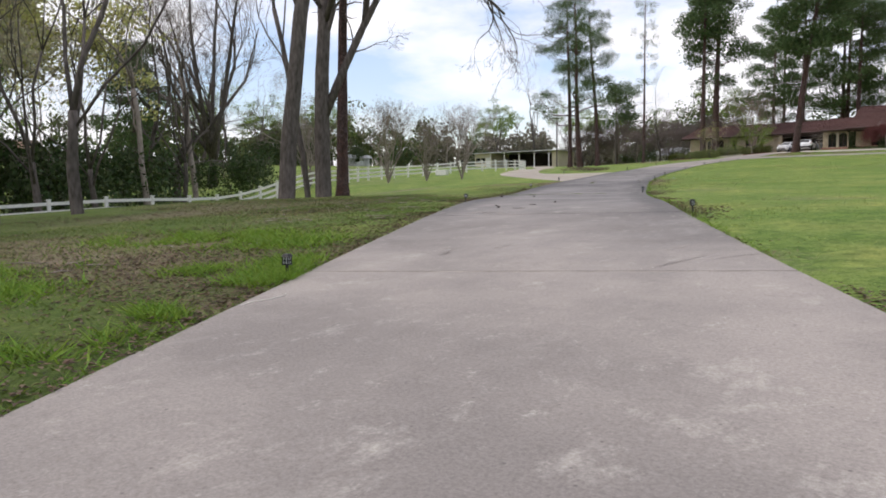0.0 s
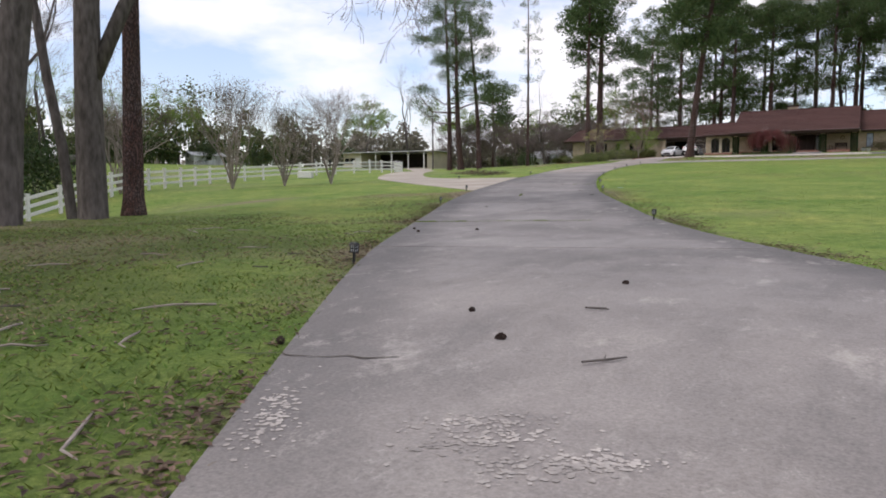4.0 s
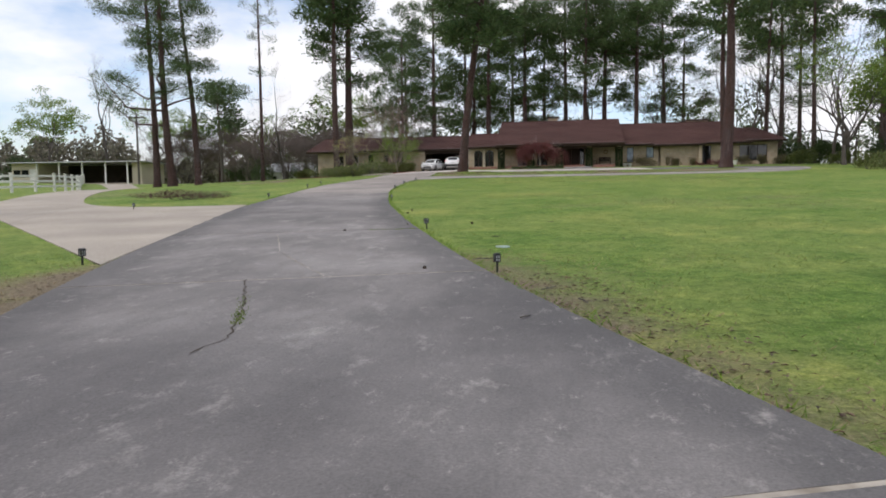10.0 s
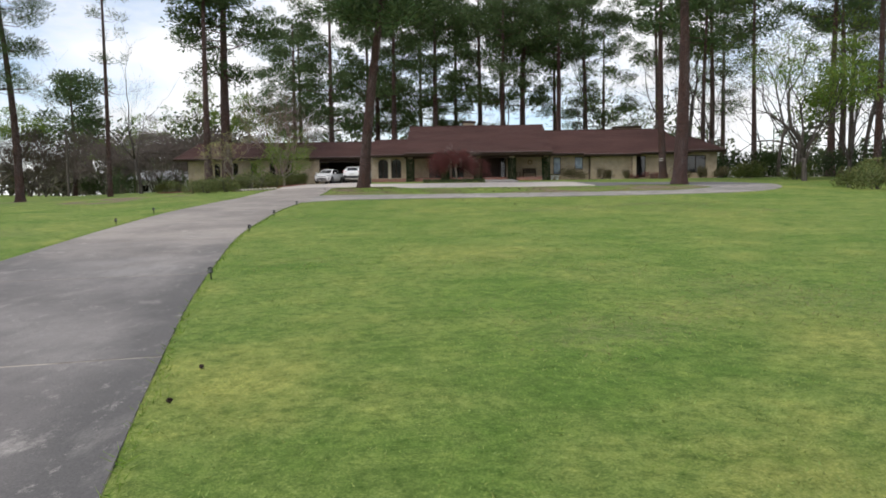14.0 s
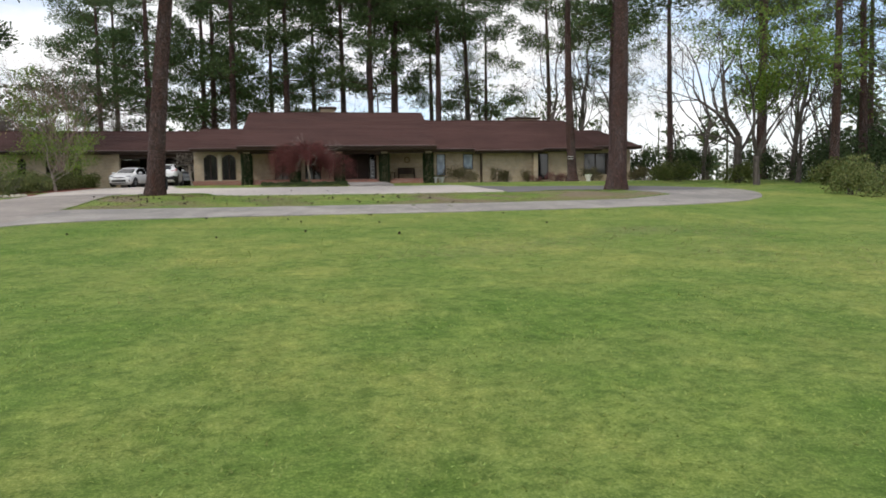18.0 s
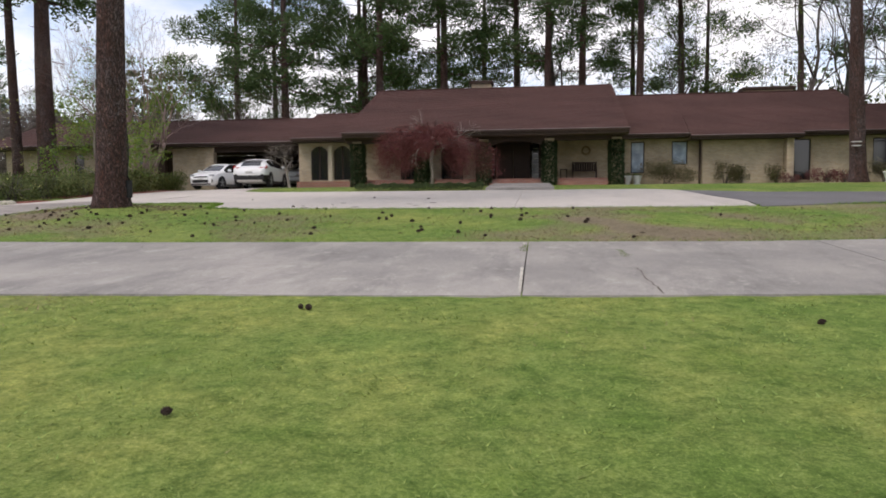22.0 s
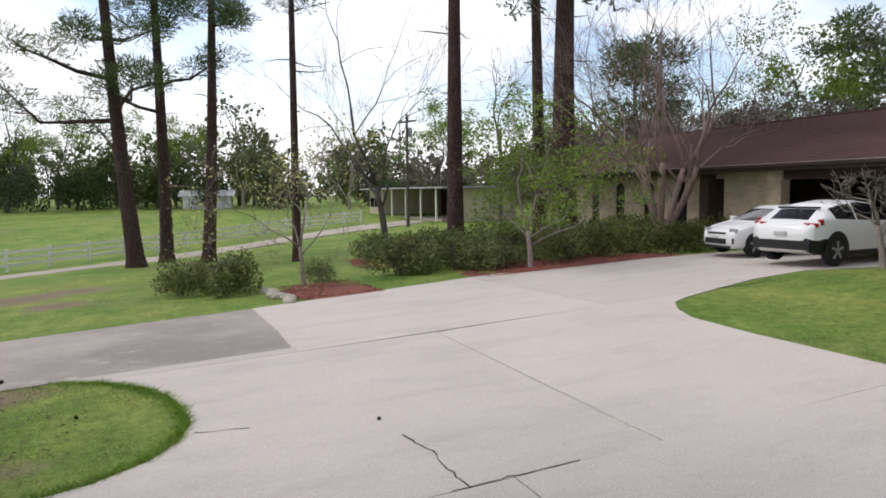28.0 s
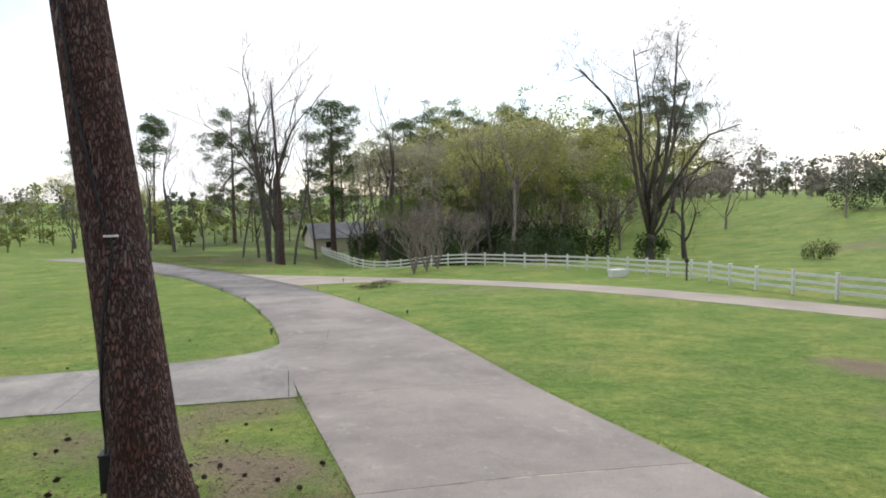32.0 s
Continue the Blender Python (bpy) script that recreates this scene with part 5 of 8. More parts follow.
yellow_a = put(bare_tree(36, 15, 0.24, DARKBARK, YELLOWLEAF, 20, 0.16, 0.8, 5, 0.22, label="hardwood with thin yellow-green budding leaves"), -50, -14)
grey_a = put(bare_tree(28, 13, 0.2, PALEBARK, TWIG, 14, 0.1, 0.8, 5, 0.22, label="grey twiggy tree in bud"), -75, 55)
pale_bare = put(bare_tree(29, 19, 0.2, PALEBARK, None, depth=5, fork=0.5, spread=0.4, label="tall pale bare tree"), -48, 25)
grey_shrub = put(bare_tree(56, 7.5, 0.09, DARKBARK, TWIG, 12, 0.1, 0.6, 5, 0.12, stems=3, spread=0.7, name="bare_tree", label="low grey bare tree with a dense twiggy crown"), -46, 120)
wood_a = put(bare_tree(51, 19, 0.17, DARKBARK, SPRING, 5, 0.16, 0.6, 5, 0.3, spread=0.8, label="slender hardwood with crooked limbs and a few new leaves"), 14, 105)
wood_b = put(bare_tree(52, 21, 0.2, DARKBARK, None, depth=5, fork=0.4, spread=0.7, label="slender bare hardwood with fine crooked twigs"), 6, 122)
wood_c = put(bare_tree(53, 17, 0.15, DARKBARK, TWIG, 9, 0.1, 0.6, 5, 0.22, spread=0.9, label="grey bare hardwood with a round twiggy crown"), 20, 115)
bud_a = put(bare_tree(54, 22, 0.2, PALEBARK, YELLOWLEAF, 24, 0.26, 1.1, 5, 0.2, spread=0.6, label="tall hardwood thick with yellow-green buds"), -49, -4)
bud_b = put(bare_tree(55, 18, 0.2, PALEBARK, leafy("grey_green_buds", (0.42, 0.4, 0.26), 0.35, 0.03, 0.55), 20, 0.24, 1.1, 5, 0.2, spread=0.65, label="hardwood with a soft grey-green budding crown"), -55, 6)
for i, (t, x, y, k) in enumerate([
    (grey_shrub, -50, 118, 0.95), (grey_shrub, -54.5, 121, 1.1), (grey_shrub, -59, 119, 0.9), (grey_shrub, -63.5, 123, 1.15), (grey_shrub, -68, 121, 1.0), (grey_shrub, -73, 126, 1.2), (green_a, -66, 131, 0.6), (grey_shrub, -42, 122, 1.0), (grey_shrub, -56.5, 127, 1.2), (grey_shrub, -47.5, 125, 1.1),
    (wood_b, 1, 132, 1.0), (wood_c, -16, 134, 0.9), (wood_a, 17.5, 99, 0.9), (wood_b, 22.5, 106, 0.95), (wood_a, 11.5, 117, 1.0), (wood_c, 26, 108, 1.0), (wood_a, 27.5, 100, 1.0), (wood_b, 20, 90, 0.8), (wood_c, 3, 124, 0.85), (wood_a, -2, 131, 0.9), (wood_b, 10, 124, 0.9), (wood_a, 25, 94, 0.9), (wood_c, 15, 112, 0.8),
    (bud_a, -57, 16, 0.92), (bud_b, -50.8, 10.6, 1.0), (bud_b, -42.4, 8.5, 0.9), (bud_a, -63.5, 11.2, 0.9), (bud_a, -47.5, 15.5, 0.7), (bud_a, -53, -12, 1.0), (bud_b, -60, -4, 1.05), (bud_a, -62, -10, 0.95), (bud_b, -46, -8, 1.0), (bud_a, -56, -2, 0.85), (bud_b, -68, -8, 1.0), (bud_a, -70, -16, 1.0), (bud_b, -50, -20, 1.1), (bud_b, -41, -14, 1.0), (bud_a, -44, -20, 0.9), (bud_b, -63, 4, 0.85), (bud_b, -49, 6, 0.8), (bud_a, -76, -10, 0.9), (bud_b, -57, -18, 1.15),
    (wood_b, -39, 9, 0.8), (wood_c, -44, 13.5, 0.85), (bare_d, -33.5, 9.5, 1.0), (bare_d, -36, 13, 0.9), (bare_c, -37, 5, 1.0), (pale_bare, -41, 18, 0.85), (wood_b, -47, 21, 0.85), (bare_d, -45, 22.5, 1.0), (bare_c, -49, 24, 1.1), (bare_b, -22.5, -3, 0.8), (yellow_a, -57, -10, 1.0), (yellow_a, -64, -16, 1.1), (yellow_a, -46, -22, 1.0), (yellow_a, -72, -20, 1.1), (yellow_a, -52, -28, 1.2), (yellow_a, -80, -14, 1.0), (yellow_a, -68, -4, 0.9), (pale_bare, -53, -1, 0.95), (pale_bare, -40, -10, 1.1), (bare_d, -37, -14, 1.2), (bare_b, -3.5, -24, 0.75), (yellow_a, 3, -34, 0.9), (yellow_a, 12, -40, 1.0), (bare_d, 8, -24, 0.8), (bare_d, -12, -20, 0.9), (bare_e, -19.5, 4, 0.9), (wood_c, -34, -8, 1.0),
    (bare_b, -38, 2, 0.95), (pale_bare, -42.5, 8, 0.95), (bare_d, -55, 12, 0.75), (bare_e, -28.5, 4, 1.1), (bare_b, -8, -18, 0.8), (bare_c, 2, -26, 1.2), (wood_b, 8, -32, 0.8),
    (green_a, -60, 3, 1.0), (green_a, -47, -6, 0.9), (green_b, -52, 9, 1.0), (green_a, -67, 8, 1.05), (grey_a, -72, 2, 1.1), (grey_a, -44, 2, 1.0), (grey_a, -80, -4, 1.1), (green_b, -40, 7, 0.8),
    (grey_a, -103, 10, 1.0), (grey_a, -92, -2, 1.1), (pale_bare, -121, 2, 0.9), (grey_a, -126, 8, 1.0), (bare_b, -118, 22, 0.7), (grey_a, -107, 38, 0.85),
    (green_a, -112, 62, 1.0), (bare_b, -114, 68, 0.8), (bare_c, -112, 73, 1.2), (green_b, -116, 78, 1.1), (wood_c, -118, 84, 0.9), (green_a, -114, 92, 0.9), (grey_a, -108, 100, 1.0),
    (grey_a, -100, 112, 1.0), (green_b, -94, 122, 1.2), (bare_b, -88, 128, 0.8), (grey_a, -82, 132, 1.0), (green_a, -76, 128, 0.9), (wood_c, -70, 136, 0.8), (grey_a, -64, 128, 0.9), (grey_a, -58, 124, 0.8),
    (grey_a, -52, 122, 0.75), (green_b, -62, 140, 1.1), (grey_a, -49, 128, 0.8), (grey_a, -36, 122, 0.75), 
    (bare_d, 20, 98, 0.8), (bare_b, -10, 135, 1.0), (green_b, 15.5, 95.5, 0.9), (grey_a, -33, 119.5, 0.6), (bare_c, 13, 98.5, 1.2),
    (green_a, -46, 132, 1.0), (bare_b, 16, 140, 1.0),
]):
    again(t, x, y, 53 * i + 20, k)

put(bare_tree(37, 15, 0.16, DARKBARK, None, depth=5, fork=0.24, spread=0.85, label="slim bare tree with crooked twiggy side branches"), -45.9, 99.4)

# ornamental trees near the house and along the fence
put(bare_tree(31, 10.5, 0.13, PINKBARK, None, depth=5, fork=0.36, stems=5, spread=0.75, name="crape_myrtle", label="bare pinkish multi-stemmed crape myrtle"), -34.6, 106.2)
fence_crape = put(bare_tree(32, 6.2, 0.06, PALEBARK, TWIG, 6, 0.05, 0.4, 4, 0.3, stems=7, spread=0.3, name="crape_myrtle", label="bare multi-stemmed crape myrtle by the fence"), -37.9, 35.0)
for i, (x, y, k) in enumerate(((-36.4, 37.6, 0.8), (-34.9, 40.0, 0.95), (-41.5, 30.5, 0.85))):
    again(fence_crape, x, y, 80 * i, k)
put(bare_tree(33, 5.6, 0.085, PALEBARK, SPRING, 18, 0.085, 0.5, 5, 0.26, stems=1, spread=1.2, name="dogwood_tree", label="pale-barked small tree with fresh green leaves in mulch"), -32.75, 99.75)
put(bare_tree(34, 5.2, 0.075, PALEBARK, YELLOWLEAF, 4, 0.07, 0.4, 5, 0.26, stems=1, spread=1.25, name="dogwood_tree", label="small white-barked tree with sparse yellow-green leaves"), -35.3, 93.4)
put(bare_tree(35, 3.0, 0.09, PALEBARK, None, depth=5, fork=0.4, spread=1.2, name="dogwood_tree", label="small twisted bare tree with white branches"), -25.5, 105.0, 0, 0.82)


def weeping_maple(x, y):
    """A low red maple with white crooked branches and a hanging skirt of fine leaves."""
    rng = random.Random(77)
    t = thing("maple_tree", 0, 0, 0, label="low weeping red-leaved maple with white branches", category="tree")
    v, f, lv, lf = [], [], [], []
    bv, bf = [], []
    tube(v, f, [Vector((0, 0, -0.1)), Vector((0.05, 0, 0.6)), Vector((-0.05, 0.05, 1.3)), Vector((0.1, 0, 1.9)), Vector((0.0, 0.05, 2.4))], [0.09, 0.075, 0.07, 0.065, 0.06], 8)
    for i in range(7):
        a = 0.9 * i + rng.uniform(-0.3, 0.3)
        grow(v, f, [], Vector((0.05, 0.02, rng.uniform(1.9, 2.4))), Vector((math.cos(a), math.sin(a) * 0.7, 0.28)).normalized(), rng.uniform(0.7, 1.1), 0.045, 3, rng, 0.7, 0.1)
    for i in range(17):
        a = 6.283 * i / 17 + rng.uniform(-0.2, 0.2)
        reach = rng.uniform(1.1, 2.45)
        top = rng.uniform(2.3, 3.0)
        d = Vector((math.cos(a) * 1.2, math.sin(a) * 0.9, 0))
        p0, p1 = Vector((0.05, 0, 1.8)), Vector((0, 0, top)) + d * reach * 0.45
        p2 = d * reach + Vector((0, 0, top - rng.uniform(0.25, 0.6)))
        tube(bv, bf, [p0, p0.lerp(p1, 0.5) + rnd_dir(rng) * 0.22, p1 + rnd_dir(rng) * 0.18, p1.lerp(p2, 0.5) + rnd_dir(rng) * 0.2, p2], [0.035, 0.028, 0.022, 0.015, 0.006], 5)
        for k in range(16):
            q = p1.lerp(p2, rng.uniform(0.05, 1.08)) + rnd_dir(rng) * 0.12
            drop = rng.uniform(0.35, 1.0) * (0.9 if abs(math.cos(a)) < 0.45 else 1.9)
            if rng.random() < 0.12:
                continue
            tube(bv, bf, [q, q + Vector((rng.gauss(0, 0.08), rng.gauss(0, 0.08), -drop * 0.45)) + d * 0.06, q + Vector((0, 0, -drop * 0.9)) + d * 0.1], [0.006, 0.004, 0.002], 3)
            for j in range(190):
                h = rng.random() ** 0.85
                p = q + Vector((rng.gauss(0, 0.17), rng.gauss(0, 0.17), -drop * h + 0.1)) + d * 0.16 * h
                if p.z < 0.45:
                    continue
                aa = rnd_dir(rng, -1.1)
                b = aa.orthogonal().normalized()
                z = rng.uniform(0.022, 0.04)
                n = len(lv)
                lv += [tuple(p - b * z * 0.32), tuple(p + aa * z * 2.2), tuple(p + b * z * 0.32), tuple(p - aa * z * 0.5)]
                lf.append((n, n + 1, n + 2, n + 3))
    raw("trunk", v, f, PALEBARK, t, smooth=True)
    raw("branchwork", bv, bf, TRIM, t, "thin dark hanging twigs")
    raw("crown", lv, lf, MAPLE, t)
    put(t, x, y)


weeping_maple(-17.1, 100.7)

# ---- shrubs ----
HEDGE = leafy("olive_brown_leaves", (0.13, 0.115, 0.055), 0.5, 0.05, 0.3)
azalea = put(bush(41, 1.1, 0.9, 1.35, SHRUB, 2600, 0.07, label="loose green azalea bush in the mulch bed"), -35.2, 91.2)
sparse = put(bush(42, 1.0, 0.8, 1.15, SHRUB, 1500, 0.065, label="sparse twiggy bush at the edge of the lawn"), -36.3, 90.0)
thicket = put(bush(43, 3.2, 3.0, 5.0, DARKLEAF, 2100, 0.23, name="evergreen_thicket", label="dense dark evergreen thicket beyond the fence"), -44, 12)
clipped = put(bush(44, 1.5, 0.55, 1.5, HEDGE, 5200, 0.05, name="hedge", label="clipped olive-brown hedge below the window"), -5.3, 107.9)
reddish = put(bush(45, 0.8, 0.6, 0.95, leafy("reddish_leaves", (0.17, 0.06, 0.055), 0.5, 0.04), 1500, 0.05, label="low reddish bush against the brick wall"), 2.4, 107.3)
small = put(bush(46, 0.7, 0.55, 1.35, HEDGE, 1700, 0.055, label="small loose bush against the brick wall"), -2.3, 107.9)
for i, (t, x, y, k) in enumerate([
    (azalea, -36.6, 91.0, 0.9), (sparse, -37.6, 90.3, 0.9), (azalea, -35.0, 96.4, 1.1), (azalea, -33.4, 99.0, 0.95), (azalea, -33.3, 101.2, 1.0), (azalea, -33.4, 102.9, 1.05), (azalea, -36.9, 99.3, 1.1), (azalea, -32.8, 105.2, 0.95), (azalea, -39.3, 97.4, 0.95), (azalea, -36.6, 97.4, 1.15), (azalea, -38.0, 98.3, 1.0), (azalea, -34.6, 98.2, 1.0), (azalea, -35.4, 100.6, 1.15), (azalea, -34.6, 102.4, 1.1), (azalea, -36.2, 103.3, 1.15),
    (azalea, -33.6, 104.2, 1.1), (azalea, -35.6, 105.4, 1.1), (azalea, -33.2, 106.3, 1.0), (azalea, -37.8, 105.9, 1.1), (azalea, -37.8, 101.2, 1.0), (azalea, -40.2, 98.6, 0.9), (azalea, -41.6, 97.6, 0.85), (azalea, -39.5, 106.6, 1.0), (azalea, -41.6, 106.9, 0.95), (sparse, -36.0, 94.0, 0.7), (azalea, -43.2, 98.3, 0.9),
    (small, -1.55, 107.9, 0.85), (small, 0.2, 107.8, 0.85), (reddish, 3.2, 106.9, 0.9), (reddish, 0.75, 107.3, 0.7), (clipped, 5.4, 107.4, 0.9), (clipped, 7.4, 107.2, 0.9), (clipped, 9.2, 106.8, 0.85), (azalea, 10.6, 104.5, 1.3), (azalea, 9.0, 99.5, 1.2), (azalea, 11.5, 96, 1.3),
    (sparse, 8.2, 81.6, 1.2), (sparse, 8.6, 79.4, 1.25), (sparse, 9.8, 78.0, 1.2), (sparse, 8.8, 76.5, 1.1), (sparse, 10.2, 83.5, 1.2), (azalea, 12.5, 86, 1.4), (azalea, 14.5, 90.5, 1.4),
    (sparse, -69.8, 43.3, 1.6),
]):
    again(t, x, y, 37 * i, k)
for i, (x, y, k) in enumerate([(-39, -6, 0.85), (-41, 0, 0.95), (-40, 6, 0.8), (-39.5, 13, 0.85), (-43, 18, 0.9), (-42, 24, 0.6), (-47, 6, 1.1), (-49, 15, 1.0), (-50, 22, 0.9), (-47, 29, 0.6), (-54, 4, 1.1), (-55, 18, 1.0), (-57, 26, 0.75), (-60, 32.5, 0.55), (-51, 32, 0.5), (-52, -6, 1.1), (-46, -12, 1.0), (-60, 12, 0.9), (-35, 1, 0.5), (-36, -9, 0.75), (-113, 66, 0.9), (12, 104, 0.5), (14, 107, 0.55), (18, 96, 0.6), (22, 100, 0.75), (12.5, 113, 0.6), (28, 96, 0.8), (28, 105, 0.9), (21, 84, 0.6), (25, 82, 0.7), (-10, 121, 0.5), (0, 120, 0.55), (8, 118, 0.6), (-112, 74, 1.0), (-113, 81, 1.1), (-114, 88, 1.0), (-112, 96, 0.9), (-106, 104, 0.9), (-111, 3.5, 1.35), (-112, 9.5, 0.6), (-94, 55.5, 0.3), (20, 108, 0.6), (17, 100, 0.5), (23, 96, 0.6), (26, 90, 0.7), (19, 88, 0.5), (15.5, 112, 0.6), (24, 103, 0.7), (-52, 120, 0.5), (-57, 118, 0.55), (-47, 119, 0.5), (-62, 121, 0.5), (-86, 124, 0.8), (-94, 116, 0.8)]):
    again(thicket, x, y, 61 * i, k)


def far_woods(name, ring, height, n, seed, mat, label, cards=110, size=(0.13, 0.36)):
    """Distant trees: stems with several uneven clumps of small leaves each."""
    rng = random.Random(seed)
    v, f = [], []
    for i in range(n):
        a = rng.uniform(*ring[:2])
        d = rng.uniform(*ring[2:])
        x, y = -25 + math.sin(a) * d, 60 + math.cos(a) * d
        h = height * rng.uniform(0.5, 1.15) * (0.85 + 0.3 * math.sin(a * 23) * math.sin(a * 7))
        z = g(x, y)
        tube(v, f, [Vector((x, y, z - 0.5)), Vector((x, y, z + h * 0.75))], [0.2, 0.07], 4)
        w = h * rng.uniform(0.14, 0.24)
        lumps = []
        for _ in range(11):
            q = rnd_dir(rng)
            lumps.append((Vector((x + q.x * w, y + q.y * w, z + h * (0.52 + 0.4 * q.z))), w * rng.uniform(0.45, 0.95)))
        for c, lr in lumps:
            tube(v, f, [Vector((x, y, min(c.z - 0.5, z + h * 0.6))), c], [0.06, 0.02], 3)
            for _ in range(cards // 9):
                q = rnd_dir(rng)
                p = c + Vector((q.x, q.y, q.z * 0.8)) * lr * rng.random() ** 0.45
                aa = rnd_dir(rng)
                b = aa.orthogonal().normalized()
                s = rng.uniform(*size)
                k = len(v)
                v += [tuple(p - b * s), tuple(p + aa * s), tuple(p + b * s), tuple(p - aa * s)]
                f.append((k, k + 1, k + 2, k + 3))
    tagged(raw(name, v, f, mat), label, "woods", kind="stuff")


FARGREEN = leafy("far_green", (0.15, 0.175, 0.1), 0.45, 0.03, 0.35)
FARGREY = leafy("far_grey", (0.34, 0.31, 0.27), 0.35, 0.02, 0.35)
BACKGREEN = leafy("back_green", (0.085, 0.115, 0.045), 0.5, 0.05, 0.4)
far_woods("far_woods", (0, 6.283, 190, 320), 16, 420, 3, FARGREEN, "distant mixed woods round the fields", 200, (0.25, 0.62))
far_woods("far_bare_woods", (0, 6.283, 170, 300), 14, 300, 4, FARGREY, "distant bare grey woods round the fields", 200, (0.2, 0.55))
far_woods("back_woods", (-0.55, 0.95, 84, 128), 15, 100, 5, BACKGREEN, "mixed woods behind the house", 200)
far_woods("creek_woods", (3.28, 3.8, 85, 150), 14, 90, 6, leafy("creek_green", (0.37, 0.37, 0.2), 0.4, 0.05, 0.45), "mixed woods in bud beyond the creek", 190)
far_woods("creek_pines", (3.3, 3.78, 130, 175), 19, 70, 7, FARGREEN, "dark pines beyond the creek", 170)
far_woods("street_woods", (2.3, 3.25, 95, 175), 12, 70, 8, leafy("street_green", (0.22, 0.24, 0.08), 0.4, 0.05, 0.4), "light green young trees by the street", 150)
far_woods("field_woods", (3.75, 4.55, 140, 195), 12, 90, 9, FARGREY, "bare grey trees along the far field", 130, (0.25, 0.6))
far_woods("west_woods", (4.62, 5.32, 92, 128), 13, 110, 10, leafy("west_green", (0.11, 0.14, 0.05), 0.5, 0.05, 0.35), "dense mixed woods west of the field", 190)
far_woods("shed_woods", (5.3, 5.9, 96, 140), 10, 110, 11, leafy("shed_grey", (0.17, 0.155, 0.115), 0.45, 0.04, 0.3), "grey and green scrub behind the sheds", 170)


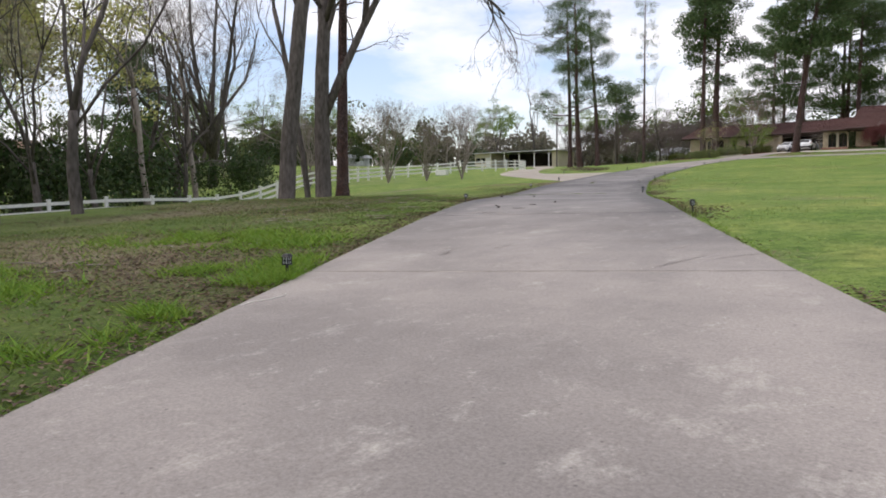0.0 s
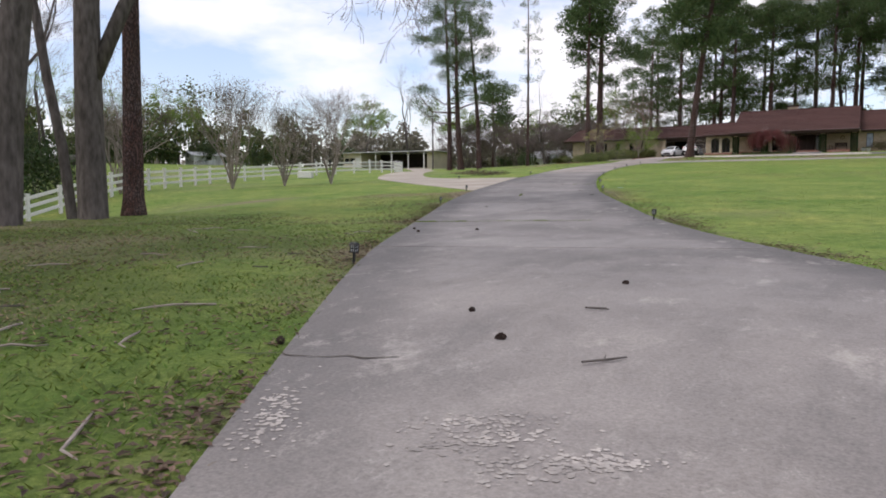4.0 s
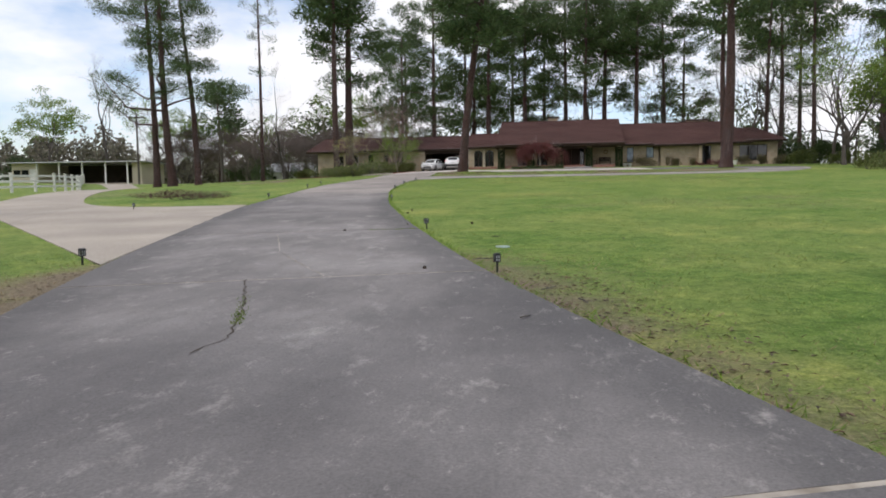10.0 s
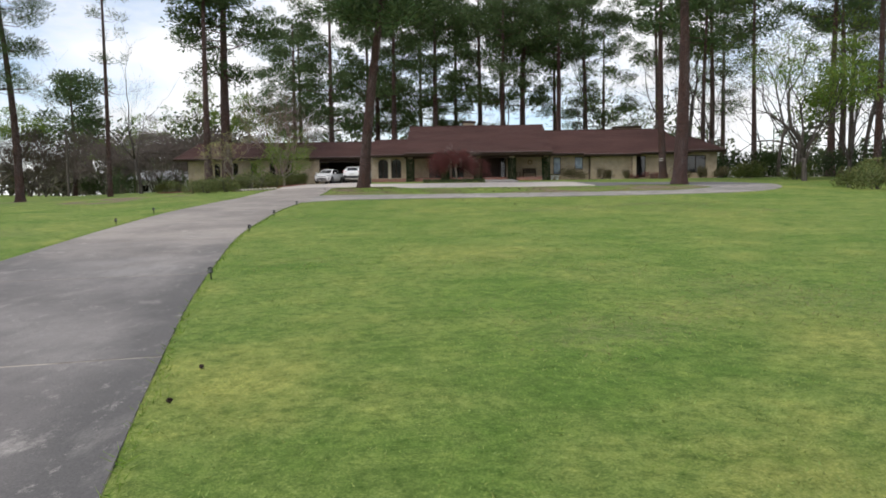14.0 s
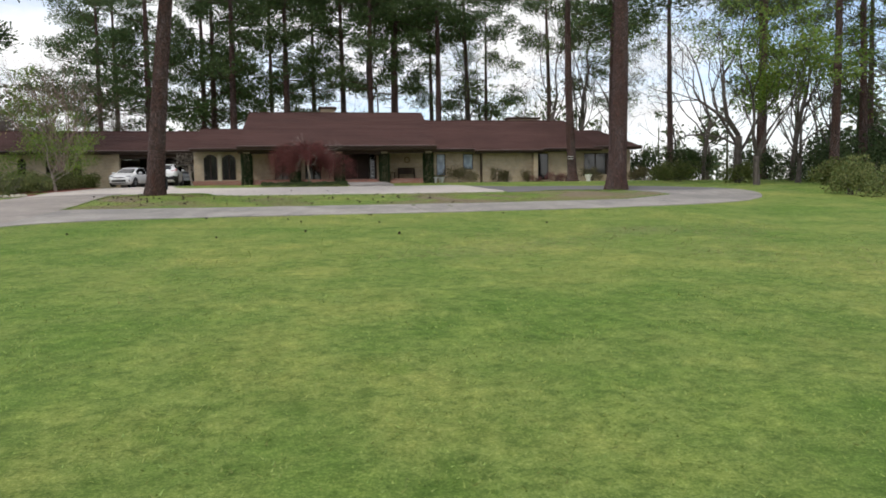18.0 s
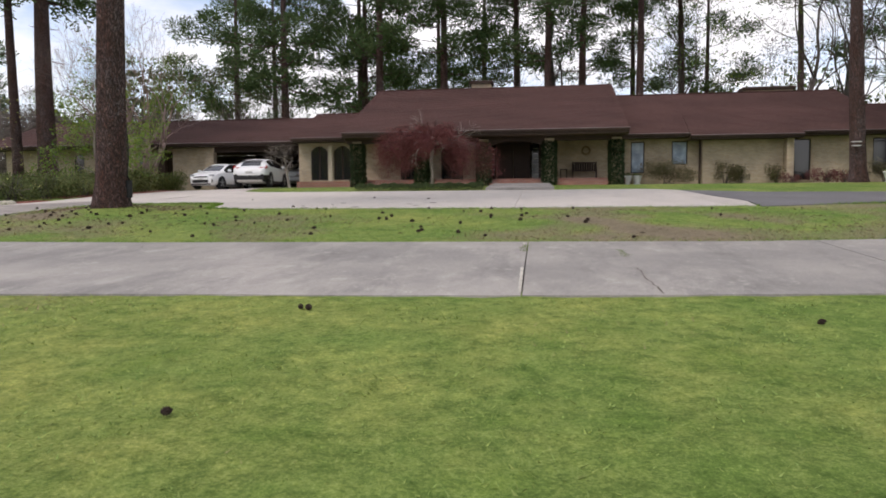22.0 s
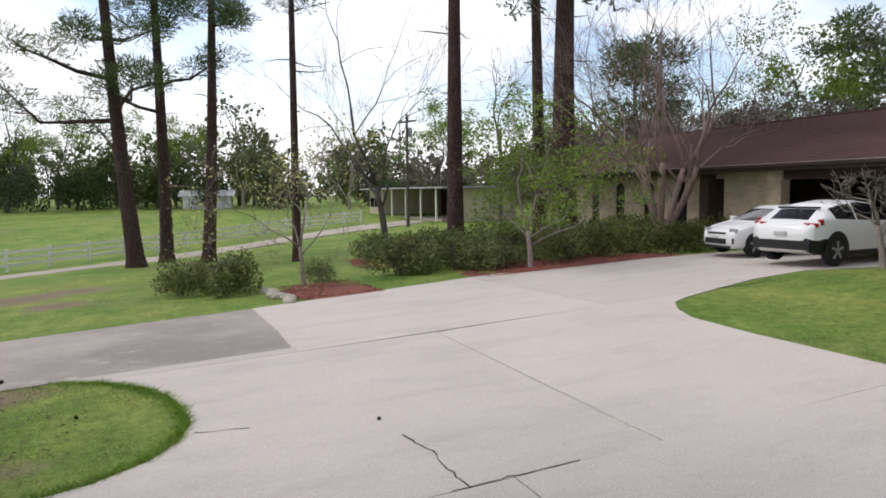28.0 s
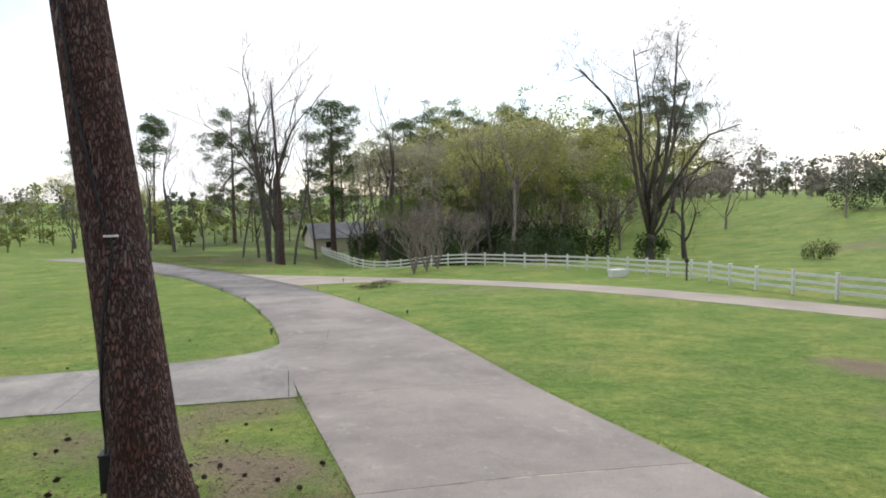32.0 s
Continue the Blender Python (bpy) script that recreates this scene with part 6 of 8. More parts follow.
# ---- vehicles ----
def car(name, stations, belt, wheels, paint, label, glass_x, screen_x, rear_x, trim_z, front_bits, rear_bits, wheel_r=0.33, cladding=False):
    """A car from lofted cross-sections; stations: (x, bottom, top, half width, half width at the top)."""
    st = np.array(stations, float)

    def sec(x):
        zb, zt, w, wt = (np.interp(x, st[:, 0], st[:, i]) for i in range(1, 5))
        zs = min(belt(x), zt - 0.03)
        return zb, zt, w, wt, zs

    t = thing(name, 0, 0, 0, label=label, category="car")
    cuts = [c + o for c in glass_x for o in (-0.035, 0.035)] + list(screen_x) + list(rear_x)
    xs = np.unique(np.round(np.r_[np.linspace(st[0, 0], st[-1, 0], 44), st[:, 0], cuts], 4))
    verts = []
    for x in xs:
        zb, zt, w, wt, zs = sec(x)
        half = [(w * 0.8, zb), (w * 0.97, zb + 0.1), (w, zb + 0.45 * (zs - zb)), (w * 0.985, zs - 0.06), (w * 0.95, zs), (wt + (w * 0.95 - wt) * 0.35, zs + (zt - zs) * 0.68), (wt, zt - 0.05), (wt * 0.82, zt - 0.012), (wt * 0.4, zt)]
        verts += [(x, y, z) for y, z in half] + [(x, -y, z) for y, z in half[::-1]]
    m = 18
    glass = {}
    faces = [tuple(range(m))[::-1], tuple(range(len(verts) - m, len(verts)))]

    def pane_of(x, k):
        for i, (a, b) in enumerate(zip(glass_x, glass_x[1:])):
            if a + 0.03 < x < b - 0.03 and k in (4, 5, 11, 12):
                return ("side_window", i, k < 8)
        if 6 < k < 10:
            if min(screen_x) < x < max(screen_x):
                return ("windscreen", 0, 0)
            if min(rear_x) < x < max(rear_x):
                return ("rear_window", 0, 0)
        if cladding and (k in (0, 16) or (k in (1, 15) and (x < -1.72 or x > 1.85))):
            return ("lower_cladding", 0, 0)
        return None

    for i in range(len(xs) - 1):
        for k in range(m):
            fc = (i * m + k, i * m + (k + 1) % m, (i + 1) * m + (k + 1) % m, (i + 1) * m + k)
            key = pane_of((xs[i] + xs[i + 1]) / 2, k)
            (faces if key is None else glass.setdefault(key, [])).append(fc)
    raw("body", verts, faces, paint, t, smooth=True)
    for key, fs in glass.items():
        used = sorted({k for fc in fs for k in fc})
        idx = {k: i for i, k in enumerate(used)}
        raw(key[0], [verts[k] for k in used], [tuple(idx[k] for k in fc) for fc in fs], PLASTIC if key[0] == "lower_cladding" else GLASS, t, smooth=True)
    for s in (1, -1):
        seam = (glass_x[0] + glass_x[-1]) / 2
        part("door_handle", boxes((seam - 0.3, seam - 0.12, s * 0.86 - 0.02, s * 0.86 + 0.02, 0.86, 0.9), bevel=0.01), paint, t)
        part("sill_trim", boxes((-1.0, 1.0, s * 0.8 - 0.02, s * 0.83 + 0.02, 0.2, trim_z)), PLASTIC, t)
    for wx in wheels:
        for s in (1, -1):
            wy = s * (sec(wx)[2] + 0.012)
            wh = thing("wheel", wx, wy - s * 0.12, wheel_r)
            wh.parent = t
            wv, wf = [], []
            prof = [(0.0, 0.2), (0.62, 0.2), (0.68, 0.17), (0.9, 0.19), (1.0, 0.13), (1.0, -0.02), (0.6, -0.02)]
            for k in range(24):
                a = 6.283 * k / 24
                for r, d in prof:
                    wv.append((math.cos(a) * r * wheel_r, s * (d - 0.06), math.sin(a) * r * wheel_r))
            c = len(prof)
            for k in range(24):
                for j in range(2, c - 1):
                    wf.append((k * c + j, k * c + j + 1, (k + 1) % 24 * c + j + 1, (k + 1) % 24 * c + j))
            raw("tyre", wv, wf, TYRE, wh, smooth=True)
            # dark disc behind the spokes stands in for the shaded hollow
            bm = bmesh.new()
            bmesh.ops.create_cone(bm, cap_ends=True, segments=20, radius1=wheel_r * 0.66, radius2=wheel_r * 0.6, depth=0.05, matrix=Matrix.Translation((0, s * 0.09, 0)) @ Matrix.Rotation(-s * 1.5708, 4, "X"))
            part("spoke_backing", bm, PLASTIC, wh)
            bm = bmesh.new()
            for k in range(5):
                bmesh.ops.create_cube(bm, size=1, matrix=Matrix.Rotation(1.2566 * k, 4, "Y") @ Matrix.Translation((0, s * 0.12, wheel_r * 0.33)) @ Matrix.Diagonal((0.06, 0.03, wheel_r * 0.6, 1)))
            part("rim", bm, STEEL, wh)
            # flat dark fan for the opening's shade; with cladding, its black lip too
            bm = bmesh.new()
            n = 16
            hub = bm.verts.new((wx, wy, wheel_r * 0.9))
            ar = []
            for k in range(n + 1):
                a = math.pi * (k / n * 1.3 - 0.15)
                rr = wheel_r * (1.3 if cladding else 1.13)
                ar.append(bm.verts.new((wx + math.cos(a) * rr, wy - s * 0.004, wheel_r + math.sin(a) * rr)))
            for k in range(n):
                bm.faces.new((hub, ar[k], ar[k + 1]))
            bmesh.ops.recalc_face_normals(bm, faces=bm.faces)
            part("dark_wheel_opening", bm, PLASTIC, t)
    for pname, x, y0, y1, z0, z1, mat, mirror in front_bits + rear_bits:
        for s in ((1, -1) if mirror else (1,)):
            part(pname, boxes((x - 0.05, x + 0.05, min(s * y0, s * y1), max(s * y0, s * y1), z0, z1), bevel=0.015), mat, t)
    for s in (1, -1):
        part("wing_mirror", boxes((glass_x[-1] - 0.28, glass_x[-1] - 0.1, s * 0.98 - 0.09, s * 0.98 + 0.07, belt(0) + 0.02, belt(0) + 0.16), bevel=0.03), paint, t)
    return t


LAMPGLASS = material("clear_headlamp", (0.5, 0.52, 0.55), None, 5, 0.1, 0.0, spec=0.8)
PLATE = material("number_plate", (0.7, 0.7, 0.68), None, 5, 0.4, 0.0)
small_hatch = car(
    "hatchback_car",
    [(-2.03, 0.45, 0.8, 0.66, 0.6), (-1.96, 0.3, 0.98, 0.8, 0.64), (-1.78, 0.24, 1.1, 0.84, 0.62), (-1.3, 0.2, 1.37, 0.86, 0.6), (-0.6, 0.2, 1.45, 0.87, 0.62), (0.2, 0.2, 1.43, 0.87, 0.61), (0.5, 0.2, 1.32, 0.87, 0.62), (1.15, 0.2, 0.97, 0.86, 0.72), (1.6, 0.2, 0.87, 0.84, 0.7), (1.88, 0.22, 0.76, 0.78, 0.62), (2.0, 0.26, 0.66, 0.66, 0.52), (2.04, 0.34, 0.58, 0.55, 0.45)],
    lambda x: 0.94 - 0.03 * x, (-1.3, 1.3), CARWHITE, "small white hatchback parked before the carport", (-1.5, -0.55, 0.95), (1.1, 0.45), (-1.85, -1.4), 0.26,
    [("headlamp", 1.87, 0.46, 0.76, 0.66, 0.79, LAMPGLASS, True), ("upper_grille", 2.0, -0.42, 0.42, 0.63, 0.68, PLASTIC, False), ("lower_grille", 2.01, -0.5, 0.5, 0.34, 0.5, PLASTIC, False), ("fog_lamp_recess", 1.93, 0.55, 0.72, 0.36, 0.52, PLASTIC, True), ("number_plate", 2.04, -0.16, 0.16, 0.5, 0.6, PLATE, False), ("bumper_lip", 1.98, -0.6, 0.6, 0.24, 0.3, PLASTIC, False)], [])
small_hatch.matrix_basis = Matrix.Translation((-30.0, 106.6, g(-30.0, 106.6) + 0.02)) @ Matrix.Rotation(radians(-100), 4, "Z")
crossover = car(
    "crossover_car",
    [(-2.18, 0.55, 0.86, 0.66, 0.58), (-2.1, 0.34, 1.0, 0.84, 0.66), (-1.95, 0.28, 1.06, 0.88, 0.64), (-1.55, 0.24, 1.33, 0.91, 0.6), (-1.0, 0.24, 1.48, 0.91, 0.62), (-0.2, 0.24, 1.56, 0.9, 0.63), (0.4, 0.24, 1.5, 0.9, 0.63), (1.25, 0.24, 1.08, 0.9, 0.72), (1.75, 0.26, 0.98, 0.88, 0.66), (2.1, 0.3, 0.8, 0.74, 0.5), (2.18, 0.4, 0.66, 0.55, 0.4)],
    lambda x: 1.06 - 0.04 * x, (-1.32, 1.32), CARWHITE, "white crossover with black lower trim parked at the carport", (-1.35, -0.5, 1.0), (1.2, 0.55), (-1.88, -1.5), 0.4,
    [], [("tail_lamp", -2.0, 0.5, 0.86, 0.92, 1.03, REDLENS, True), ("tail_lamp_tip", -1.86, 0.78, 0.9, 0.98, 1.12, REDLENS, True), ("rear_bumper", -2.13, -0.78, 0.78, 0.38, 0.62, PLASTIC, False), ("number_plate", -2.17, -0.18, 0.18, 0.72, 0.82, PLATE, False), ("spoiler", -1.5, -0.56, 0.56, 1.36, 1.41, PLASTIC, False), ("corner_vent", -2.07, 0.58, 0.76, 0.56, 0.66, PLASTIC, True)], wheel_r=0.36, cladding=True)
crossover.matrix_basis = Matrix.Translation((-27.35, 105.75, g(-27.35, 105.75) + 0.02)) @ Matrix.Rotation(radians(95), 4, "Z")
pickup = car(
    "silver_car",
    [(-2.3, 0.4, 0.95, 0.8, 0.7), (-1.0, 0.3, 1.1, 0.9, 0.75), (-0.6, 0.3, 1.72, 0.9, 0.66), (0.5, 0.3, 1.74, 0.9, 0.66), (1.1, 0.3, 1.16, 0.9, 0.78), (2.0, 0.32, 1.08, 0.88, 0.74), (2.3, 0.4, 0.98, 0.82, 0.7)],
    lambda x: 1.12, (-1.4, 1.5), CARSILVER, "silver vehicle parked deep inside the dark carport", (-0.5, 0.4, 0.9), (1.08, 0.55), (-0.95, -0.65), 0.4,
    [("headlamp", 2.27, 0.55, 0.8, 0.78, 0.95, LAMPGLASS, True), ("grille", 2.29, -0.5, 0.5, 0.72, 0.94, STEEL, False), ("bumper", 2.32, -0.8, 0.8, 0.42, 0.62, STEEL, False)], [])
pickup.matrix_basis = Matrix.Translation((-27.2, 112.2, g(-27.2, 112.2) + 0.03)) @ Matrix.Rotation(radians(-92), 4, "Z")

# ---- small solar lamps along the drive ----
BULB = material("frosted_lens", (0.75, 0.78, 0.8), None, 5, 0.3, 0.0)
lamp = thing("solar_path_light", 0, 0, 0, label="small black solar lantern on a stake beside the drive", category="garden light", group="lamps along the drive")
part("stake", boxes((-0.012, 0.012, -0.012, 0.012, -0.1, 0.13), bevel=0.003), PLASTIC, lamp)
part("lens", boxes((-0.028, 0.028, -0.028, 0.028, 0.137, 0.2)), BULB, lamp)
part("cage", boxes(*[(a * 0.03 - 0.005, a * 0.03 + 0.005, b * 0.03 - 0.005, b * 0.03 + 0.005, 0.13, 0.205) for a in (-1, 0, 1) for b in (-1, 0, 1) if a or b], (-0.036, 0.036, -0.036, 0.036, 0.125, 0.137), (-0.034, 0.034, -0.034, 0.034, 0.165, 0.172)), PLASTIC, lamp)
bm = bmesh.new()
bmesh.ops.create_cone(bm, cap_ends=True, segments=4, radius1=0.062, radius2=0.038, depth=0.026, matrix=Matrix.Translation((0, 0, 0.22)) @ Matrix.Rotation(0.7854, 4, "Z"))
part("cap", bm, PLASTIC, lamp)
lamp.matrix_basis = pose(-5.55, 2.62, g(-5.55, 2.62), 2, 3, 20)
for i, (x, y) in enumerate(((-11.95, 13.0), (-18.15, 25.05), (-21.45, 32.6), (-28.9, 45.1), (-26.85, 51.4), (-28.5, 60.4), (-4.7, 10.45), (-10.95, 21.45), (-15.5, 32.15), (-17.45, 37.75), (-20.95, 49.0), (-22.85, 57.4), (-23.85, 63.8), (-24.5, 70.3), (-29.9, 66.5))):
    copy_thing(lamp, pose(x, y, g(x, y), 4 * math.sin(i * 7.1), 4 * math.cos(i * 5.3), 37 * i))

# ---- pine cones and twigs ----
def cone_mesh():
    v, f = [], []
    rng = random.Random(9)
    for ring in range(7):
        z = -0.045 + ring * 0.015
        r = 0.036 * math.sin(math.pi * (ring + 0.8) / 7.6) + 0.006
        for k in range(8):
            a = 6.283 * (k + 0.5 * (ring % 2)) / 8
            c, s = math.cos(a), math.sin(a)
            n = len(v)
            v += [(c * r * 0.4 - s * 0.012, s * r * 0.4 + c * 0.012, z), (c * r * 0.4 + s * 0.012, s * r * 0.4 - c * 0.012, z), (c * r * 1.15, s * r * 1.15, z + 0.012), (c * r * 0.5, s * r * 0.5, z + 0.02)]
            f += [(n, n + 1, n + 2), (n, n + 2, n + 3), (n + 1, n + 3, n + 2)]
    me = bpy.data.meshes.new("pine_cone")
    me.from_pydata(v, [], f)
    me.materials.append(material("cone_scales", (0.075, 0.05, 0.04), (0.03, 0.02, 0.016), 40, 0.9, 0.3))
    return me


CONE = cone_mesh()
rng = random.Random(12)
spots = [(-24.3, 86.4), (-21.2, 85.2), (-16.6, 82.1), (-19.8, 86.1), (-15.7, 83.8), (-17.7, 86.4), (-15.9, 85.1), (-13.8, 82.9), (-15, 86.5), (-14, 85.4), (-13.6, 85.4), (-13.4, 86.2), (-12.6, 84.4), (-12.6, 83.5), (-12.5, 84.8), (-11.4, 86.2), (-11.6, 84.1), (-14.5, 82.2), (-21.9, 91.6), (-17.8, 92.3), (-15.8, 91.5), (-18.9, 87.3), (-18, 86.6), (-21.5, 82.9), (-19.7, 81.5), (-15.5, 83.7), (-14.4, 81.7), (-11.3, 83), (-9.6, 11.3), (-9.1, 10.7), (-9, 12.8), (-10.2, 10.1), (-13.8, 17.1), (-14.2, 17.6), (-13.1, 17.9)]
spots += [(-8.5, 75.6), (-14.2, 72.3), (-16.4, 72.9), (-18.8, 74.7)]
spots += [(rng.uniform(-25, -8), rng.uniform(80.6, 86.2)) for _ in range(40)] + [(rng.uniform(-22, -6), rng.uniform(69, 75.2)) for _ in range(12)] + [(rng.uniform(-20, -16), rng.uniform(30, 44)) for _ in range(6)] + [(rng.gauss(-23.4, 1.2), rng.gauss(86, 1.0)) for _ in range(16)]
for x, y in spots:
    c = tagged(new("pine_cone", CONE), "fallen dark brown pine cone", "pine cone", "fallen pine cones")
    c.matrix_basis = Matrix.Translation((x, y, g(x, y) + 0.03)) @ Euler((rng.uniform(1, 2), rng.uniform(0, 6), rng.uniform(0, 6))).to_matrix().to_4x4() @ Matrix.Scale(rng.uniform(0.6, 1.05) * (0.75 if y < 76 else 1), 4)
for i in range(26):
    x, y = rng.choice(((rng.uniform(-19.5, -15), rng.uniform(86.9, 89)), (rng.uniform(-18, -13), rng.uniform(18, 40)), (rng.uniform(-14, -7), rng.uniform(4, 14))))
    v, f = [], []
    a, n = rng.uniform(0, 6.283), rng.uniform(0.05, 0.15)
    d = Vector((math.cos(a), math.sin(a), 0))
    p = Vector((0, 0, 0.012))
    tube(v, f, [p - d * n, p + Vector((0.02, 0.01, 0)), p + d * n], [0.006, 0.007, 0.004], 5)
    tube(v, f, [p, p + Vector((-d.y, d.x, 0)) * n * 0.5 + d * 0.05], [0.005, 0.003], 4)
    ob = tagged(raw("twig", v, f, DARKBARK), "small broken twig lying on the concrete", "twig", "fallen twigs")
    ob.location = (x, y, g(x, y) + 0.022)
for i in range(44):
    k = rng.uniform(6, 120)
    x, y = DL[int(k)] + np.array((-rng.uniform(0.3, 4.5), rng.uniform(-1.2, 0.2)))
    v, f = [], []
    a, n = rng.uniform(0, 6.283), rng.uniform(0.08, 0.32)
    d = Vector((math.cos(a), math.sin(a), 0))
    p = Vector((0, 0, 0.02))
    tube(v, f, [p - d * n, p + Vector((rng.gauss(0, 0.03), rng.gauss(0, 0.03), 0.01)), p + d * n * 0.6, p + d * n + Vector((-d.y, d.x, 0)) * n * 0.3], [0.008, 0.009, 0.007, 0.003], 5)
    ob = tagged(raw("twig", v, f, PALEBARK), "pale broken stick lying in the thin grass", "twig", "fallen twigs")
    ob.location = (x, y, g(x, y))


# ---- cracks and weeds in the concrete ----
def crack(road, pts, width=0.02, mat=None, name="crack", seed=1, wander=0.022):
    rng = random.Random(seed)
    p = np.array(pts, float)
    s = np.r_[0, np.cumsum(np.hypot(*np.diff(p, axis=0).T))]
    n = max(3, int(s[-1] / 0.09))
    v, f = [], []
    for i in range(n + 1):
        d = s[-1] * i / n
        x, y = np.interp(d, s, p[:, 0]) + rng.gauss(0, wander), np.interp(d, s, p[:, 1]) + rng.gauss(0, wander)
        q = Vector((p[-1, 1] - p[0, 1], p[0, 0] - p[-1, 0], 0)).normalized() * width * rng.uniform(0.3, 1.0) * 0.5
        z = g(x, y) + 0.0245
        v += [(x - q.x, y - q.y, z), (x + q.x, y + q.y, z)]
        if i:
            f.append((2 * i - 2, 2 * i - 1, 2 * i + 1, 2 * i))
    raw(name, v, f, mat or DIRT, road)


for i, c in enumerate([
    [(-19.46, 89.39), (-18.43, 89.2), (-17.48, 89.32), (-16.83, 89.38), (-15.71, 89.46)], [(-15.71, 89.46), (-15.74, 90.48), (-15.85, 92.2)], [(-15.71, 89.46), (-15.46, 88.95), (-15.42, 88.37), (-15.78, 88.01), (-16.44, 87.64), (-16.7, 86.8)],
    [(-15.71, 89.46), (-14.94, 89.52), (-14.12, 89.85), (-12.94, 90.17)], [(-15.89, 97.3), (-15.73, 95.64), (-15.13, 94.3), (-15.14, 93.6), (-14.98, 92.3)], [(-21.28, 91.69), (-20.67, 91.77), (-20.18, 91.74), (-19.8, 91.77)],
    [(-19.32, 94.96), (-18.64, 95.06), (-17.77, 95.15), (-16.7, 95.28)], [(-22.57, 89.65), (-22.39, 90.24)], [(-12.7, 92.6), (-9.5, 92.9)], [(-19.8, 91.6), (-19.82, 92.9)], [(-19.8, 95.6), (-19.82, 96.7)],
]):
    crack(forecourt, c, 0.026, seed=i, wander=0.014)
for i, c in enumerate([[(-17.53, 31.63), (-18.24, 32.67), (-19.04, 33.93), (-20.24, 36.69)], [(-18.37, 31.31), (-17.93, 30.35), (-17.57, 29.57), (-17.4, 29.07), (-17.24, 28.63), (-17.33, 28.19)], [(-10.3, 9.8), (-9.4, 10.1)], [(-26.5, 70), (-26.2, 73)]]):
    crack(driveway, c, 0.02, JOINT if i == 0 else DIRT, seed=20 + i, wander=0.015)
for i, c in enumerate([[(-11.08, 79.3), (-11.06, 78.1), (-11.07, 77.3), (-11.07, 76.7), (-11.03, 75.8)], [(-15, 79.5), (-14.2, 77.5)], [(-18.6, 79.4), (-18.2, 78.2)]]):
    crack(loop_road, c, 0.02, seed=40 + i, wander=0.014)


def scuff(road, x, y, length, width, turn, seed):
    """A pale scrape on the concrete: many small flecks of bared cement, thinning out to its ends."""
    rng = random.Random(seed)
    a = radians(turn)
    v, f = [], []
    for _ in range(int(40 + 1600 * length * width)):
        u, k = rng.gauss(0, length * 0.26), rng.gauss(0, width * 0.42)
        px, py = x + math.cos(a) * u - math.sin(a) * k, y + math.sin(a) * u + math.cos(a) * k
        s, b = rng.uniform(0.004, 0.017), rng.uniform(0, 6.283)
        z, n = g(px, py) + 0.0225, len(v)
        v += [(px + math.cos(b + q * 1.257) * s * rng.uniform(0.5, 1.3), py + math.sin(b + q * 1.257) * s * rng.uniform(0.5, 1.3), z) for q in range(5)]
        f.append((n, n + 1, n + 2, n + 3, n + 4))
    raw("scuff_mark", v, f, SCUFF, road)


SCUFF = material("bared_cement", (0.46, 0.42, 0.38), (0.34, 0.31, 0.285), 14, 0.9, 0.2, big=0.3, big_scale=3.0)
for i, q in enumerate(((-8.6, 9.52, 0.5, 0.12, 35), (-8.5, 9.38, 0.55, 0.1, 40), (-8.2, 9.3, 0.6, 0.14, 38), (-8.05, 9.38, 0.4, 0.07, 30), (-7.12, 9.95, 0.3, 0.13, 110), (-7.0, 9.75, 0.45, 0.08, 105), (-7.74, 8.11, 0.36, 0.03, 100), (-8.6, 8.01, 0.2, 0.05, 60), (-8.39, 7.41, 0.22, 0.03, 35), (-9.38, 9.2, 0.8, 0.12, 122), (-6.57, 10.89, 0.2, 0.08, 20), (-5.2, 4.6, 0.7, 0.1, 125), (-4.9, 5.3, 0.5, 0.07, 95), (-2.6, 4.9, 0.9, 0.05, 80), (-2.2, 5.6, 0.8, 0.04, 70), (-3.0, 5.8, 0.6, 0.04, 85))):
    scuff(driveway, *q, 70 + i)
# a hooked pale line scratched by the drive's edge
v, f = [], []
hook = [(-4.58, 1.5), (-4.61, 1.6), (-4.6, 1.7), (-4.585, 1.79), (-4.6, 1.87), (-4.62, 1.94), (-4.66, 1.98), (-4.73, 1.99)]
tube(v, f, [Vector((x - 0.02, y, g(x, y) + 0.022)) for x, y in hook], [0.006, 0.01, 0.011, 0.009, 0.01, 0.009, 0.007, 0.004], 5)
raw("scratch_line", v, f, material("chalky_cement", (0.75, 0.7, 0.62), (0.55, 0.5, 0.44), 30, 0.9, 0.2), driveway)
PALE = material("pale_grout", (0.6, 0.56, 0.48), (0.4, 0.37, 0.32), 20, 0.9, 0.2)
crack(loop_road, [(-12.46, 80.0), (-12.42, 75.8)], 0.05, PALE, "grout_line", 60, 0.004)
crack(forecourt, [(-22.6, 93.83), (-19.9, 93.85)], 0.04, PALE, "grout_line", 61, 0.004)


def weeds(road, pts, n, seed):
    rng = random.Random(seed)
    v, f = [], []
    for _ in range(n):
        t = rng.random()
        x, y = pts[0][0] + (pts[1][0] - pts[0][0]) * t + rng.gauss(0, 0.03), pts[0][1] + (pts[1][1] - pts[0][1]) * t + rng.gauss(0, 0.03)
        a, h = rng.uniform(0, 6.283), rng.uniform(0.012, 0.034)
        k, z = len(v), g(x, y) + 0.015
        v += [(x - 0.005, y, z), (x + 0.005, y, z), (x + math.cos(a) * h, y + math.sin(a) * h, z + h)]
        f.append((k, k + 1, k + 2))
    raw("weeds", v, f, WEEDLEAF, road)


